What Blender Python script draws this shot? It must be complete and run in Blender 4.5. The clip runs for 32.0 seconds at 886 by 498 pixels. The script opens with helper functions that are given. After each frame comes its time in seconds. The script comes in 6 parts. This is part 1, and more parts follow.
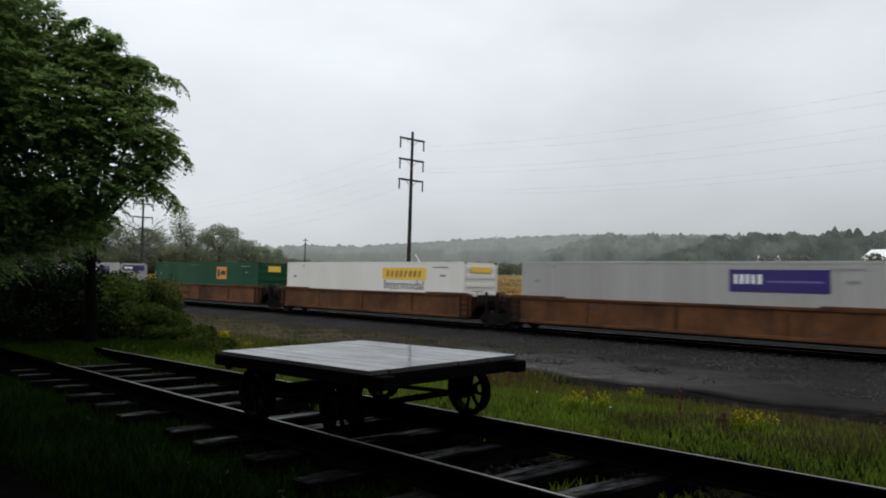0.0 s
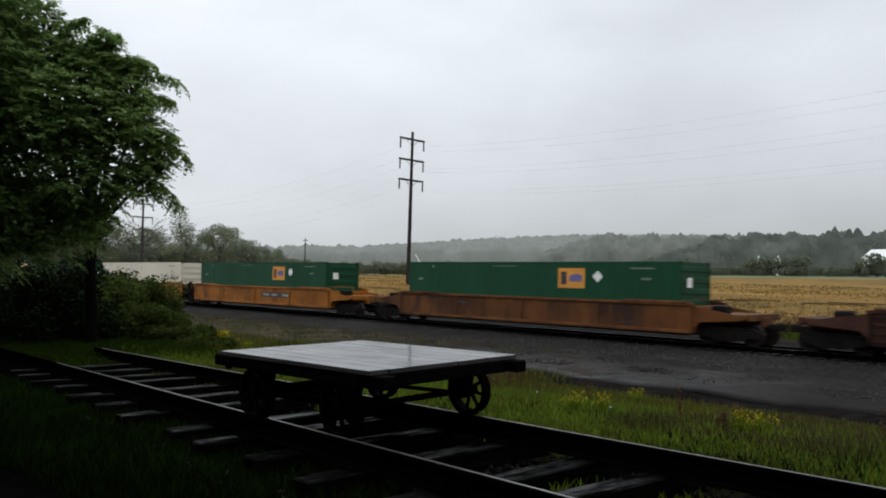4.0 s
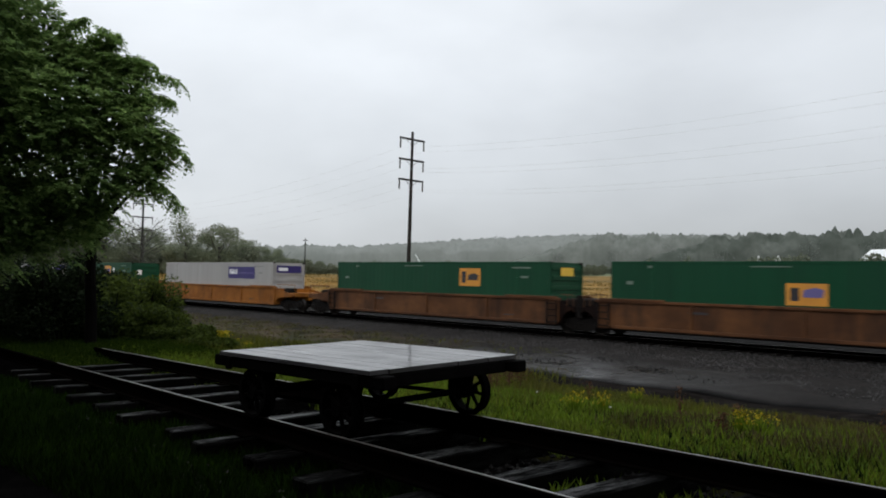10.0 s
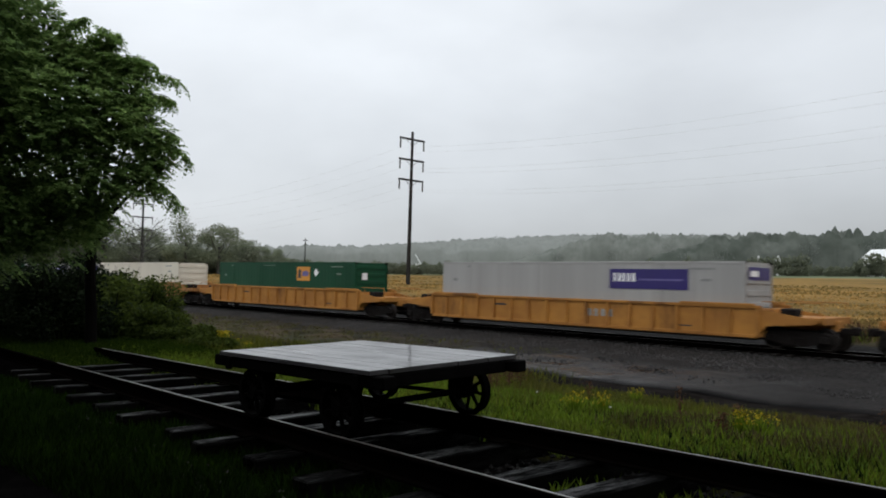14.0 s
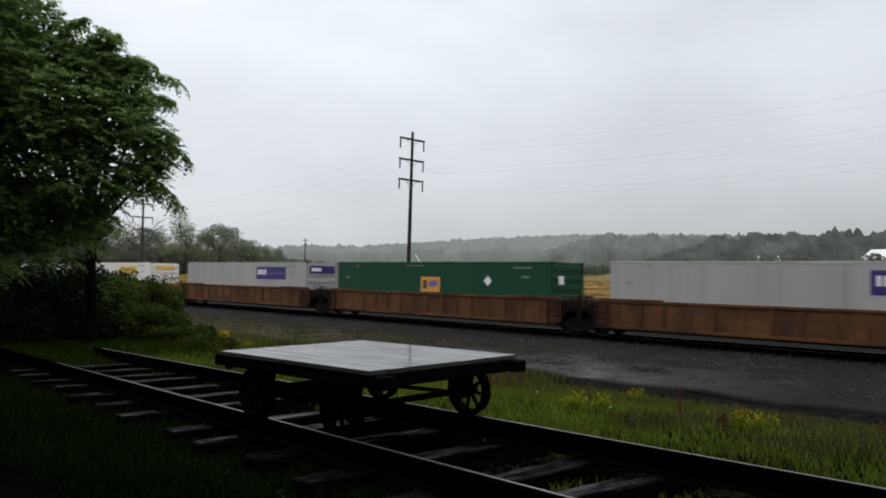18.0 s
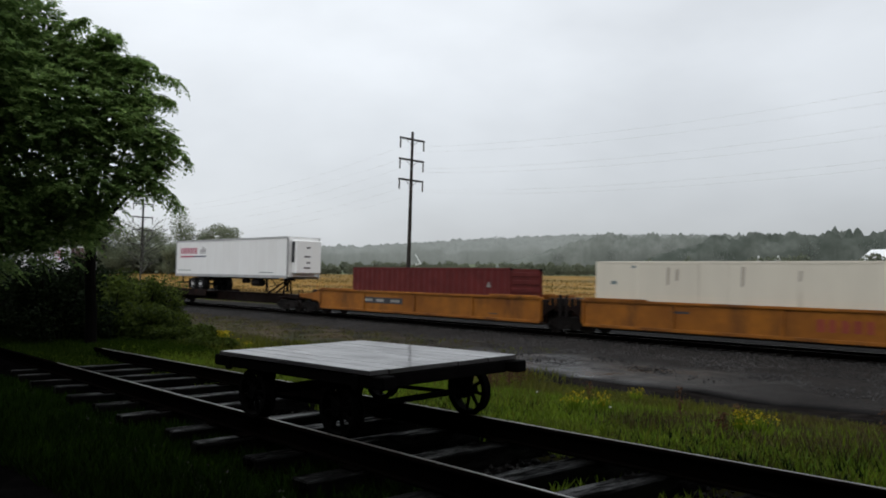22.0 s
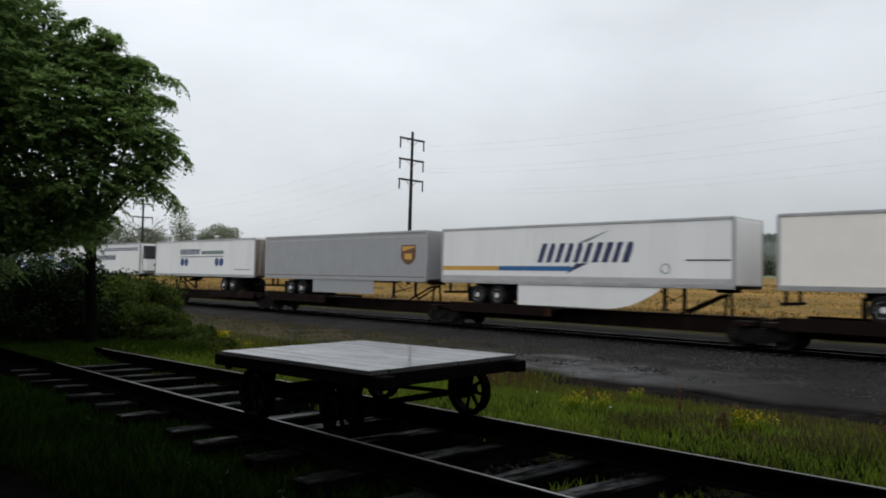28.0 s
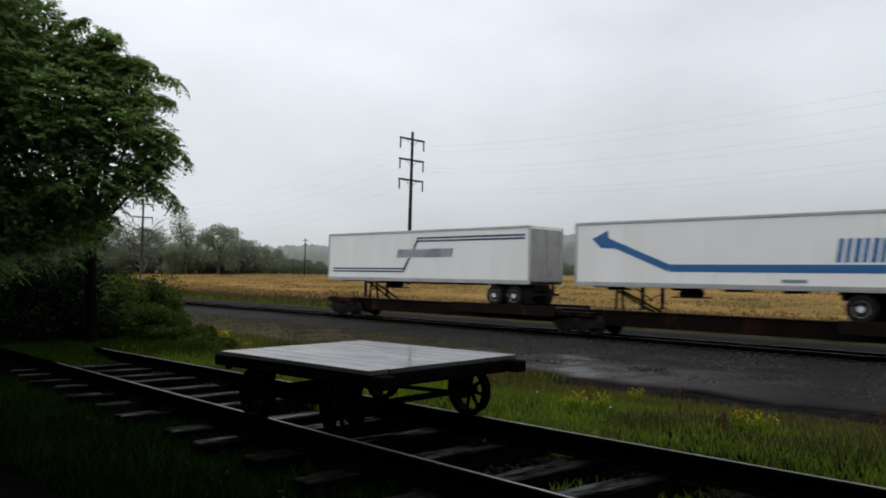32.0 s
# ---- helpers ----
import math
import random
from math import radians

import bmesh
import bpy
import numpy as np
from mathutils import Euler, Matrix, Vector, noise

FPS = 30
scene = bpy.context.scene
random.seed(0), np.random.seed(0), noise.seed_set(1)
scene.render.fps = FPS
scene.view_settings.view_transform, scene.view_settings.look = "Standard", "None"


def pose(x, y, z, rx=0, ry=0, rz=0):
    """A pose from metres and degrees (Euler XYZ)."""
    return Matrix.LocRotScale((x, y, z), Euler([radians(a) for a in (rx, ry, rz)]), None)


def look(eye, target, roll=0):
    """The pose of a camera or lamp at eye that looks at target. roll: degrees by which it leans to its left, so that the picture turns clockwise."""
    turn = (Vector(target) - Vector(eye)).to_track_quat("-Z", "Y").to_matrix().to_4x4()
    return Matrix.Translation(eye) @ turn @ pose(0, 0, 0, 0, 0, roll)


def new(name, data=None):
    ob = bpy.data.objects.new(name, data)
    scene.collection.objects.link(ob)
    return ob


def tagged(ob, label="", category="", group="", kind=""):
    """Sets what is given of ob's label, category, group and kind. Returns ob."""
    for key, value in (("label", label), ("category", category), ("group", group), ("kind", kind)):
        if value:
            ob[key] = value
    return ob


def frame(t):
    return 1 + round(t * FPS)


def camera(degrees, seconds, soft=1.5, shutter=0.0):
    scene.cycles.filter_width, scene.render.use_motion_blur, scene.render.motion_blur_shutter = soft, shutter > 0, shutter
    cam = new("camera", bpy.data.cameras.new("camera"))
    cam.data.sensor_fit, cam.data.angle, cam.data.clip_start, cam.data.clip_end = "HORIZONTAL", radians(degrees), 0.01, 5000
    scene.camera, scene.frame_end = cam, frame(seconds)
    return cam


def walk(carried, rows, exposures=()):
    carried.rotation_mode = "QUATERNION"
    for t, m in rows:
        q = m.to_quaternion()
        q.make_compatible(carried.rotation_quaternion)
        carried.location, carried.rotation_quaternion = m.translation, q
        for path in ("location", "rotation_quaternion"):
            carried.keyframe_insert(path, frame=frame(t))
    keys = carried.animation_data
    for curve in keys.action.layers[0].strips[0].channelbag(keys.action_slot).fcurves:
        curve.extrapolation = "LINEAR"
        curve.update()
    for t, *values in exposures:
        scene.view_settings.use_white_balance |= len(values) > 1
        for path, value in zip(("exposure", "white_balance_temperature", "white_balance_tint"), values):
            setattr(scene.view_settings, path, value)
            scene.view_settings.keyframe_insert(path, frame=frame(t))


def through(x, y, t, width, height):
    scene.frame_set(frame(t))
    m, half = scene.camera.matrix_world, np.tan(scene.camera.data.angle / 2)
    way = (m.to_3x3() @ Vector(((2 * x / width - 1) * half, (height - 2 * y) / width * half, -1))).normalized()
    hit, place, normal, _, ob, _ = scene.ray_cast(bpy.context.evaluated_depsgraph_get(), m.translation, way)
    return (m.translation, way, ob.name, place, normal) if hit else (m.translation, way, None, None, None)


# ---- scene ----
# camera: fixed on its stand beside a short siding, looking along and across the main line
EYE = (0.0, 0.0, 2.332)
cam = camera(60.5, 32.0, soft=1.85, shutter=0.25)
CAM = look(EYE, (EYE[0] - 70.63, EYE[1] + 70.69, EYE[2] + 3.99), roll=1.19)
walk(cam, [(0.0, CAM), (32.0, CAM)], exposures=[(0.0, 0.0), (32.0, 0.0)])

rng = np.random.default_rng(7)


# ---- light: overcast sky, brightest overhead, and a broad weak sun behind the cloud ----
def build_world():
    world = bpy.data.worlds.new("overcast_sky")
    scene.world = world
    world.use_nodes = True
    nt = world.node_tree
    nt.nodes.clear()
    out = nt.nodes.new("ShaderNodeOutputWorld")
    bg = nt.nodes.new("ShaderNodeBackground")
    sky = nt.nodes.new("ShaderNodeTexSky")
    sky.sky_type = "NISHITA"
    sky.sun_disc = False
    sky.sun_elevation, sky.sun_rotation = radians(52), radians(150)
    sky.air_density, sky.dust_density = 1.0, 4.0
    coord = nt.nodes.new("ShaderNodeTexCoord")
    sep = nt.nodes.new("ShaderNodeSeparateXYZ")
    nt.links.new(coord.outputs["Generated"], sep.inputs[0])
    grad = nt.nodes.new("ShaderNodeMapRange")
    grad.clamp = True
    for k, v in zip((1, 2, 3, 4), (0.0, 1.0, SKY_LOW, SKY_HIGH)):
        grad.inputs[k].default_value = v
    nt.links.new(sep.outputs[2], grad.inputs[0])
    stretch = nt.nodes.new("ShaderNodeMapping")
    stretch.inputs["Scale"].default_value = (1.0, 1.0, 2.2)
    nt.links.new(coord.outputs["Generated"], stretch.inputs[0])
    cloud = nt.nodes.new("ShaderNodeTexNoise")
    cloud.inputs["Scale"].default_value = 1.9
    cloud.inputs["Detail"].default_value = 5.0
    cloud.inputs["Roughness"].default_value = 0.5
    nt.links.new(stretch.outputs[0], cloud.inputs["Vector"])
    soft = nt.nodes.new("ShaderNodeMapRange")
    for k, v in zip((1, 2, 3, 4), (0.3, 0.7, 0.82, 1.12)):
        soft.inputs[k].default_value = v
    nt.links.new(cloud.outputs[0], soft.inputs[0])
    mul = nt.nodes.new("ShaderNodeMath")
    mul.operation = "MULTIPLY"
    nt.links.new(grad.outputs[0], mul.inputs[0])
    nt.links.new(soft.outputs[0], mul.inputs[1])
    side = nt.nodes.new("ShaderNodeVectorMath")
    side.operation = "DOT_PRODUCT"
    side.inputs[1].default_value = (0.6, 0.8, 0.0)
    nt.links.new(coord.outputs["Generated"], side.inputs[0])
    thick = nt.nodes.new("ShaderNodeMapRange")
    for k, v in zip((1, 2, 3, 4), (0.0, 1.0, 1.0, 0.67)):
        thick.inputs[k].default_value = v
    nt.links.new(side.outputs["Value"], thick.inputs[0])
    dim = nt.nodes.new("ShaderNodeMath")
    dim.operation = "MULTIPLY"
    nt.links.new(mul.outputs[0], dim.inputs[0])
    nt.links.new(thick.outputs[0], dim.inputs[1])
    tint = nt.nodes.new("ShaderNodeVectorMath")
    tint.operation = "SCALE"
    tint.inputs[0].default_value = SKY_TINT
    nt.links.new(dim.outputs[0], tint.inputs["Scale"])
    blue = nt.nodes.new("ShaderNodeVectorMath")
    blue.operation = "SCALE"
    blue.inputs["Scale"].default_value = 0.15
    nt.links.new(sky.outputs[0], blue.inputs[0])
    add = nt.nodes.new("ShaderNodeVectorMath")
    add.operation = "ADD"
    nt.links.new(tint.outputs[0], add.inputs[0])
    nt.links.new(blue.outputs[0], add.inputs[1])
    nt.links.new(add.outputs[0], bg.inputs["Color"])
    bg.inputs["Strength"].default_value = 0.1
    nt.links.new(bg.outputs[0], out.inputs["Surface"])
    sun = bpy.data.lights.new("sun", "SUN")
    sun.energy, sun.angle, sun.color = 0.5, radians(40), (1.0, 0.97, 0.93)
    ob = new("sun", sun)
    ob.matrix_world = look((0, 0, 80), (-30, 34, 0))


SKY_LOW, SKY_HIGH, SKY_TINT = 6.0, 15.3, (0.942, 0.985, 1.03)
build_world()


# ---- materials ----
def node(nt, kind, **sets):
    n = nt.nodes.new(kind)
    for k, v in sets.items():
        n.inputs[k].default_value = v
    return n


def mix_colour(nt, fac, a, b):
    m = nt.nodes.new("ShaderNodeMix")
    m.data_type = "RGBA"
    for socket, v in ((m.inputs["Factor"], fac), (m.inputs["A"], a), (m.inputs["B"], b)):
        if isinstance(v, (int, float)):
            socket.default_value = v
        elif isinstance(v, tuple):
            socket.default_value = (*v, 1.0)
        else:
            nt.links.new(v, socket)
    return m.outputs["Result"]


def ramp(nt, value, lo, hi, a=0.0, b=1.0):
    m = nt.nodes.new("ShaderNodeMapRange")
    nt.links.new(value, m.inputs[0])
    for k, v in zip((1, 2, 3, 4), (lo, hi, a, b)):
        m.inputs[k].default_value = v
    return m.outputs[0]


def surface(name, base, dark=None, rough=0.6, metal=0.0, fine=14.0, broad=1.3, amount=0.5, bump=0.15, stretch=(1, 1, 1),
            stain=None, stain_at=(0.56, 0.72), stain_scale=1.6, random_tone=0.0, coat=0.0, spec=0.5, islands=False, patchy=False):
    """Paint, wood, metal or stone: grain and broad blotches, streaks of a stain, relief."""
    m = bpy.data.materials.new(name)
    m.use_nodes = True
    nt = m.node_tree
    bsdf = nt.nodes["Principled BSDF"]
    coord = nt.nodes.new("ShaderNodeTexCoord")
    mp = nt.nodes.new("ShaderNodeMapping")
    mp.inputs["Scale"].default_value = stretch
    nt.links.new(coord.outputs["Object"], mp.inputs[0])
    info = nt.nodes.new("ShaderNodeObjectInfo")
    shift = nt.nodes.new("ShaderNodeVectorMath")
    shift.operation = "ADD"
    nt.links.new(mp.outputs[0], shift.inputs[0])
    big = nt.nodes.new("ShaderNodeMath")
    big.operation = "MULTIPLY"
    big.inputs[1].default_value = 37.0
    nt.links.new(info.outputs["Random"], big.inputs[0])
    nt.links.new(big.outputs[0], shift.inputs[1])
    n1 = node(nt, "ShaderNodeTexNoise", Scale=fine, Detail=4.0)
    n2 = node(nt, "ShaderNodeTexNoise", Scale=broad, Detail=3.0)
    for n in (n1, n2):
        nt.links.new(shift.outputs[0], n.inputs["Vector"])
    dark = dark or tuple(c * 0.6 for c in base)
    c = mix_colour(nt, ramp(nt, n2.outputs[0], 0.35, 0.68, 0.0, amount), base, dark)
    c = mix_colour(nt, ramp(nt, n1.outputs[0], 0.4, 0.75, 0.0, amount * 0.6), c, dark)
    if random_tone:
        c = mix_colour(nt, ramp(nt, info.outputs["Random"], 0, 1, 0.0, random_tone), c, dark)
    if islands:
        geo = nt.nodes.new("ShaderNodeNewGeometry")
        c = mix_colour(nt, ramp(nt, geo.outputs["Random Per Island"], 0, 1, 0.0, 0.9), c, dark)
    if stain:
        mp2 = nt.nodes.new("ShaderNodeMapping")
        mp2.inputs["Scale"].default_value = (stain_scale, stain_scale, stain_scale * 0.22)
        nt.links.new(shift.outputs[0], mp2.inputs[0])
        n3 = node(nt, "ShaderNodeTexNoise", Scale=1.0, Detail=6.0, Roughness=0.65)
        nt.links.new(mp2.outputs[0], n3.inputs["Vector"])
        c = mix_colour(nt, ramp(nt, n3.outputs[0], *stain_at), c, stain)
    nt.links.new(c, bsdf.inputs["Base Color"])
    nt.links.new(ramp(nt, n2.outputs[0], 0.3, 0.7, rough * 0.8, min(1.0, rough * 1.2)), bsdf.inputs["Roughness"])
    bsdf.inputs["Metallic"].default_value = metal
    bsdf.inputs["Specular IOR Level"].default_value = spec
    if patchy:
        n4 = node(nt, "ShaderNodeTexNoise", Scale=2.6, Detail=5.0, Roughness=0.7)
        nt.links.new(shift.outputs[0], n4.inputs["Vector"])
        nt.links.new(ramp(nt, n4.outputs[0], 0.40, 0.62, 0.0, spec * 1.8), bsdf.inputs["Specular IOR Level"])
        nt.links.new(ramp(nt, n4.outputs[0], 0.38, 0.60, 0.85, rough), bsdf.inputs["Roughness"])
    bsdf.inputs["Coat Weight"].default_value = coat
    if coat:
        nt.links.new(ramp(nt, n1.outputs[0], 0.36, 0.62, coat * 0.35, coat * 1.35), bsdf.inputs["Coat Weight"])
    bsdf.inputs["Coat Roughness"].default_value = 0.07
    if bump:
        b = node(nt, "ShaderNodeBump", Strength=bump, Distance=0.02)
        nt.links.new(n1.outputs[0], b.inputs["Height"])
        nt.links.new(b.outputs[0], bsdf.inputs["Normal"])
    return m


def leafy(name, light, dark, rough=0.55, through=0.25, gloss=0.1, worn=None):
    """Leaves and blades: each piece its own tone, a little light passing through."""
    m = bpy.data.materials.new(name)
    m.use_nodes = True
    nt = m.node_tree
    bsdf = nt.nodes["Principled BSDF"]
    geo = nt.nodes.new("ShaderNodeNewGeometry")
    coord = nt.nodes.new("ShaderNodeTexCoord")
    n = node(nt, "ShaderNodeTexNoise", Scale=0.9, Detail=3.0)
    nt.links.new(coord.outputs["Object"], n.inputs["Vector"])
    c = mix_colour(nt, ramp(nt, geo.outputs["Random Per Island"], 0, 1, 0.0, 1.0), light, dark)
    c = mix_colour(nt, ramp(nt, n.outputs[0], 0.35, 0.7, 0.0, 0.6), c, dark)
    if worn:
        n2 = node(nt, "ShaderNodeTexNoise", Scale=0.75, Detail=4.0, Roughness=0.6)
        nt.links.new(coord.outputs["Object"], n2.inputs["Vector"])
        c = mix_colour(nt, ramp(nt, n2.outputs[0], 0.48, 0.64, 0.0, 0.65), c, worn)
    nt.links.new(c, bsdf.inputs["Base Color"])
    bsdf.inputs["Roughness"].default_value = rough
    bsdf.inputs["Specular IOR Level"].default_value = gloss
    out = nt.nodes["Material Output"]
    tr = nt.nodes.new("ShaderNodeBsdfTranslucent")
    nt.links.new(c, tr.inputs["Color"])
    mx = nt.nodes.new("ShaderNodeMixShader")
    mx.inputs[0].default_value = through
    nt.links.new(bsdf.outputs[0], mx.inputs[1])
    nt.links.new(tr.outputs[0], mx.inputs[2])
    nt.links.new(mx.outputs[0], out.inputs["Surface"])
    return m


RUST = (0.09, 0.038, 0.02)
M = {
    "rust_brown": surface("weathered_brown_steel_paint", (0.118, 0.048, 0.016), (0.046, 0.019, 0.009), 0.7, amount=0.8, fine=4.0, broad=0.7, stretch=(0.6, 1, 0.9), stain=(0.014, 0.008, 0.006), stain_at=(0.50, 0.72), stain_scale=1.0, spec=0.2),
    "dark_red": surface("dark_red_brown_steel_paint", (0.062, 0.025, 0.014), (0.035, 0.014, 0.010), 0.7, stain=(0.02, 0.011, 0.009), amount=0.7, spec=0.2),
    "rust_orange": surface("rust_stained_orange_steel_paint", (0.150, 0.056, 0.012), (0.070, 0.026, 0.009), 0.65, amount=0.85, fine=4.0, broad=0.7, stretch=(0.6, 1, 0.9), stain=(0.028, 0.012, 0.008), stain_at=(0.46, 0.68), stain_scale=1.0, spec=0.2),
    "orange": surface("grimy_orange_yellow_steel_paint", (0.285, 0.104, 0.010), (0.15, 0.050, 0.008), 0.6, amount=0.8, fine=4.0, broad=0.7, stretch=(0.6, 1, 0.9), stain=(0.040, 0.016, 0.009), stain_at=(0.50, 0.74), stain_scale=1.0, spec=0.2),
    "yellow": surface("faded_yellow_steel_paint", (0.40, 0.185, 0.040), (0.24, 0.100, 0.026), 0.65, amount=0.75, fine=4.0, broad=0.7, stretch=(0.6, 1, 0.9), stain=(0.055, 0.022, 0.011), stain_at=(0.53, 0.76), stain_scale=1.0, spec=0.2),
    "tan": surface("dusty_tan_yellow_steel_paint", (0.29, 0.135, 0.042), (0.17, 0.078, 0.030), 0.65, stain=(0.055, 0.022, 0.011), stain_at=(0.55, 0.78), amount=0.6, spec=0.2),
    "under": surface("grimy_black_running_gear_steel", (0.011, 0.009, 0.008), (0.006, 0.005, 0.005), 0.8, amount=0.5, spec=0.1),
    "spine": surface("dark_brown_grimy_car_steel", (0.010, 0.0055, 0.0045), (0.005, 0.0035, 0.003), 0.8, stain=(0.060, 0.022, 0.010), stain_at=(0.60, 0.78), stain_scale=1.1, spec=0.06),
    "wheel": surface("worn_wheel_steel", (0.02, 0.016, 0.014), None, 0.6, 0.2, spec=0.2),
    "green": surface("deep_green_container_paint", (0.0045, 0.052, 0.022), (0.003, 0.034, 0.015), 0.5, amount=0.5, fine=2.0, broad=0.4, stretch=(1, 1, 0.15), stain=(0.014, 0.03, 0.019), stain_at=(0.6, 0.85), spec=0.2),
    "grey": surface("pale_grey_container_paint", (0.34, 0.335, 0.325), (0.25, 0.245, 0.235), 0.5, amount=0.6, fine=3.0, broad=0.6, stretch=(1, 1, 0.06), stain=(0.19, 0.18, 0.165), stain_at=(0.6, 0.85), spec=0.3),
    "white": surface("white_container_paint", (0.66, 0.645, 0.61), (0.56, 0.54, 0.49), 0.45, amount=0.5, fine=2.0, broad=0.4, stretch=(1, 1, 0.15), stain=(0.40, 0.34, 0.27), stain_at=(0.62, 0.85)),
    "cream": surface("cream_white_container_paint", (0.62, 0.575, 0.475), (0.50, 0.46, 0.38), 0.5, amount=0.5, fine=1.2, broad=0.3, stretch=(1, 1, 0.3), stain=(0.32, 0.27, 0.20), stain_at=(0.62, 0.85)),
    "red": surface("oxide_red_container_paint", (0.105, 0.013, 0.012), (0.06, 0.009, 0.009), 0.55, amount=0.5, spec=0.2),
    "silver": surface("dull_silver_grey_trailer_skin", (0.30, 0.305, 0.31), (0.25, 0.255, 0.26), 0.45, 0.1, amount=0.35),
    "trailer": surface("white_trailer_skin", (0.74, 0.74, 0.73), (0.64, 0.63, 0.61), 0.38, amount=0.4, fine=1.2, broad=0.3, stretch=(1, 1, 0.35), stain=(0.54, 0.51, 0.46), stain_at=(0.62, 0.88)),
    "rail_trim": surface("brushed_aluminium_trim", (0.45, 0.45, 0.45), None, 0.4, 0.6),
    "reefer_black": surface("black_cooling_unit_grille", (0.015, 0.016, 0.02), None, 0.5),
    "tyre": surface("worn_tyre_rubber", (0.010, 0.010, 0.010), None, 0.85, spec=0.15),
    "rim": surface("polished_wheel_rim", (0.75, 0.75, 0.75), None, 0.45, 0.25),
    "door_grey": surface("dirty_grey_rear_door", (0.30, 0.30, 0.30), (0.16, 0.15, 0.14), 0.5, amount=0.7),
    "door_dark": surface("grimy_brown_rear_door", (0.095, 0.048, 0.038), (0.035, 0.020, 0.016), 0.6, fine=6, broad=1.6, amount=0.9),
    "door_rust": surface("rust_streaked_rear_door", (0.30, 0.28, 0.25), (0.10, 0.065, 0.05), 0.6, fine=5, broad=1.4, stretch=(1, 1, 0.35), amount=0.9, stain=(0.09, 0.05, 0.035), stain_at=(0.46, 0.62), stain_scale=2.2),
    "sign_cobalt": surface("cobalt_blue_paint", (0.02, 0.05, 0.17), None, 0.5, amount=0.2),
    "purple": surface("purple_panel_paint", (0.024, 0.015, 0.125), None, 0.4, amount=0.2),
    "sign_white": surface("white_sign_paint", (0.8, 0.8, 0.8), None, 0.45, amount=0.2),
    "sign_orange": surface("orange_yellow_panel_paint", (0.62, 0.27, 0.03), (0.45, 0.19, 0.03), 0.5, amount=0.4),
    "sign_yellow": surface("yellow_panel_paint", (0.75, 0.48, 0.05), (0.6, 0.36, 0.04), 0.5, amount=0.3),
    "sign_dark": surface("dark_lettering_paint", (0.02, 0.02, 0.025), None, 0.5, amount=0.2),
    "sign_navy": surface("navy_lettering_paint", (0.022, 0.030, 0.085), None, 0.45, amount=0.2),
    "sign_blue": surface("bright_blue_stripe_paint", (0.012, 0.105, 0.27), (0.008, 0.07, 0.19), 0.45, amount=0.3),
    "sign_pink": surface("faded_crimson_lettering_paint", (0.42, 0.06, 0.12), None, 0.5, amount=0.3),
    "sign_gold": surface("gold_badge_paint", (0.55, 0.30, 0.05), None, 0.45, amount=0.2),
    "sign_brown": surface("brown_badge_paint", (0.11, 0.045, 0.02), None, 0.45, amount=0.2),
    "sign_grey": surface("teal_grey_lettering_paint", (0.16, 0.2, 0.2), None, 0.5, amount=0.2),
    "sign_pale": surface("dulled_pale_lettering_paint", (0.30, 0.30, 0.28), (0.15, 0.14, 0.13), 0.6, amount=0.7),
    "sign_faint": surface("faint_grey_lettering_paint", (0.22, 0.22, 0.215), None, 0.5, amount=0.2),
    "sign_moss": surface("dulled_moss_lettering_paint", (0.13, 0.18, 0.14), None, 0.6, amount=0.5),
    "sign_violet": surface("dull_violet_lettering_paint", (0.13, 0.11, 0.28), None, 0.5, amount=0.3),
    "sign_ochre": surface("faded_ochre_lettering_paint", (0.30, 0.17, 0.03), None, 0.5, amount=0.4),
    "sign_teal": surface("dark_teal_lettering_paint", (0.035, 0.065, 0.06), None, 0.5, amount=0.3),
    "sign_ash": surface("pale_ash_grey_emblem_paint", (0.42, 0.40, 0.40), None, 0.5, amount=0.4),
    "streak": surface("thin_rust_streak", (0.36, 0.32, 0.26), (0.26, 0.22, 0.18), 0.6, amount=0.8),
    "sign_red": surface("faded_red_lettering_paint", (0.22, 0.03, 0.012), None, 0.6, amount=0.5),
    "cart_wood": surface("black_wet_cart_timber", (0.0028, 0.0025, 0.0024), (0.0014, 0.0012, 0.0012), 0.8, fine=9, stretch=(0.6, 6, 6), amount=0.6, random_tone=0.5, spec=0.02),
    "deck": surface("rain_wet_grey_deck_boards", (0.062, 0.059, 0.062), (0.018, 0.017, 0.018), 0.34, fine=6, broad=2.2, stretch=(0.5, 1.6, 1.6), amount=1.0, bump=0.10, random_tone=0.15, coat=0.38),
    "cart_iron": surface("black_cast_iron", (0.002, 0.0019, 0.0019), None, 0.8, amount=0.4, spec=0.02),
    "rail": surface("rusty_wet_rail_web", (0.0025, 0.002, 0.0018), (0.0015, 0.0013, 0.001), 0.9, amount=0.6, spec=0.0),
    "railhead": surface("worn_wet_rail_head", (0.20, 0.19, 0.18), (0.08, 0.075, 0.07), 0.34, 0.4, fine=5, amount=0.8),
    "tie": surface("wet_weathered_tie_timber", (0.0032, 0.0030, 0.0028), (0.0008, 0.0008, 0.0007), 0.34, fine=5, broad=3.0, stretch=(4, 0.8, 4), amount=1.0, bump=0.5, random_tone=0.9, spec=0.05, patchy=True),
    "main_tie": surface("dark_creosoted_tie", (0.014, 0.012, 0.011), None, 0.7, fine=7, stretch=(8, 0.6, 8), amount=0.6, random_tone=0.5, spec=0.1),
    "stone": surface("grey_ballast_stone", (0.060, 0.057, 0.056), (0.006, 0.0055, 0.0052), 0.75, fine=6, broad=0.4, amount=0.7, spec=0.2, islands=True),
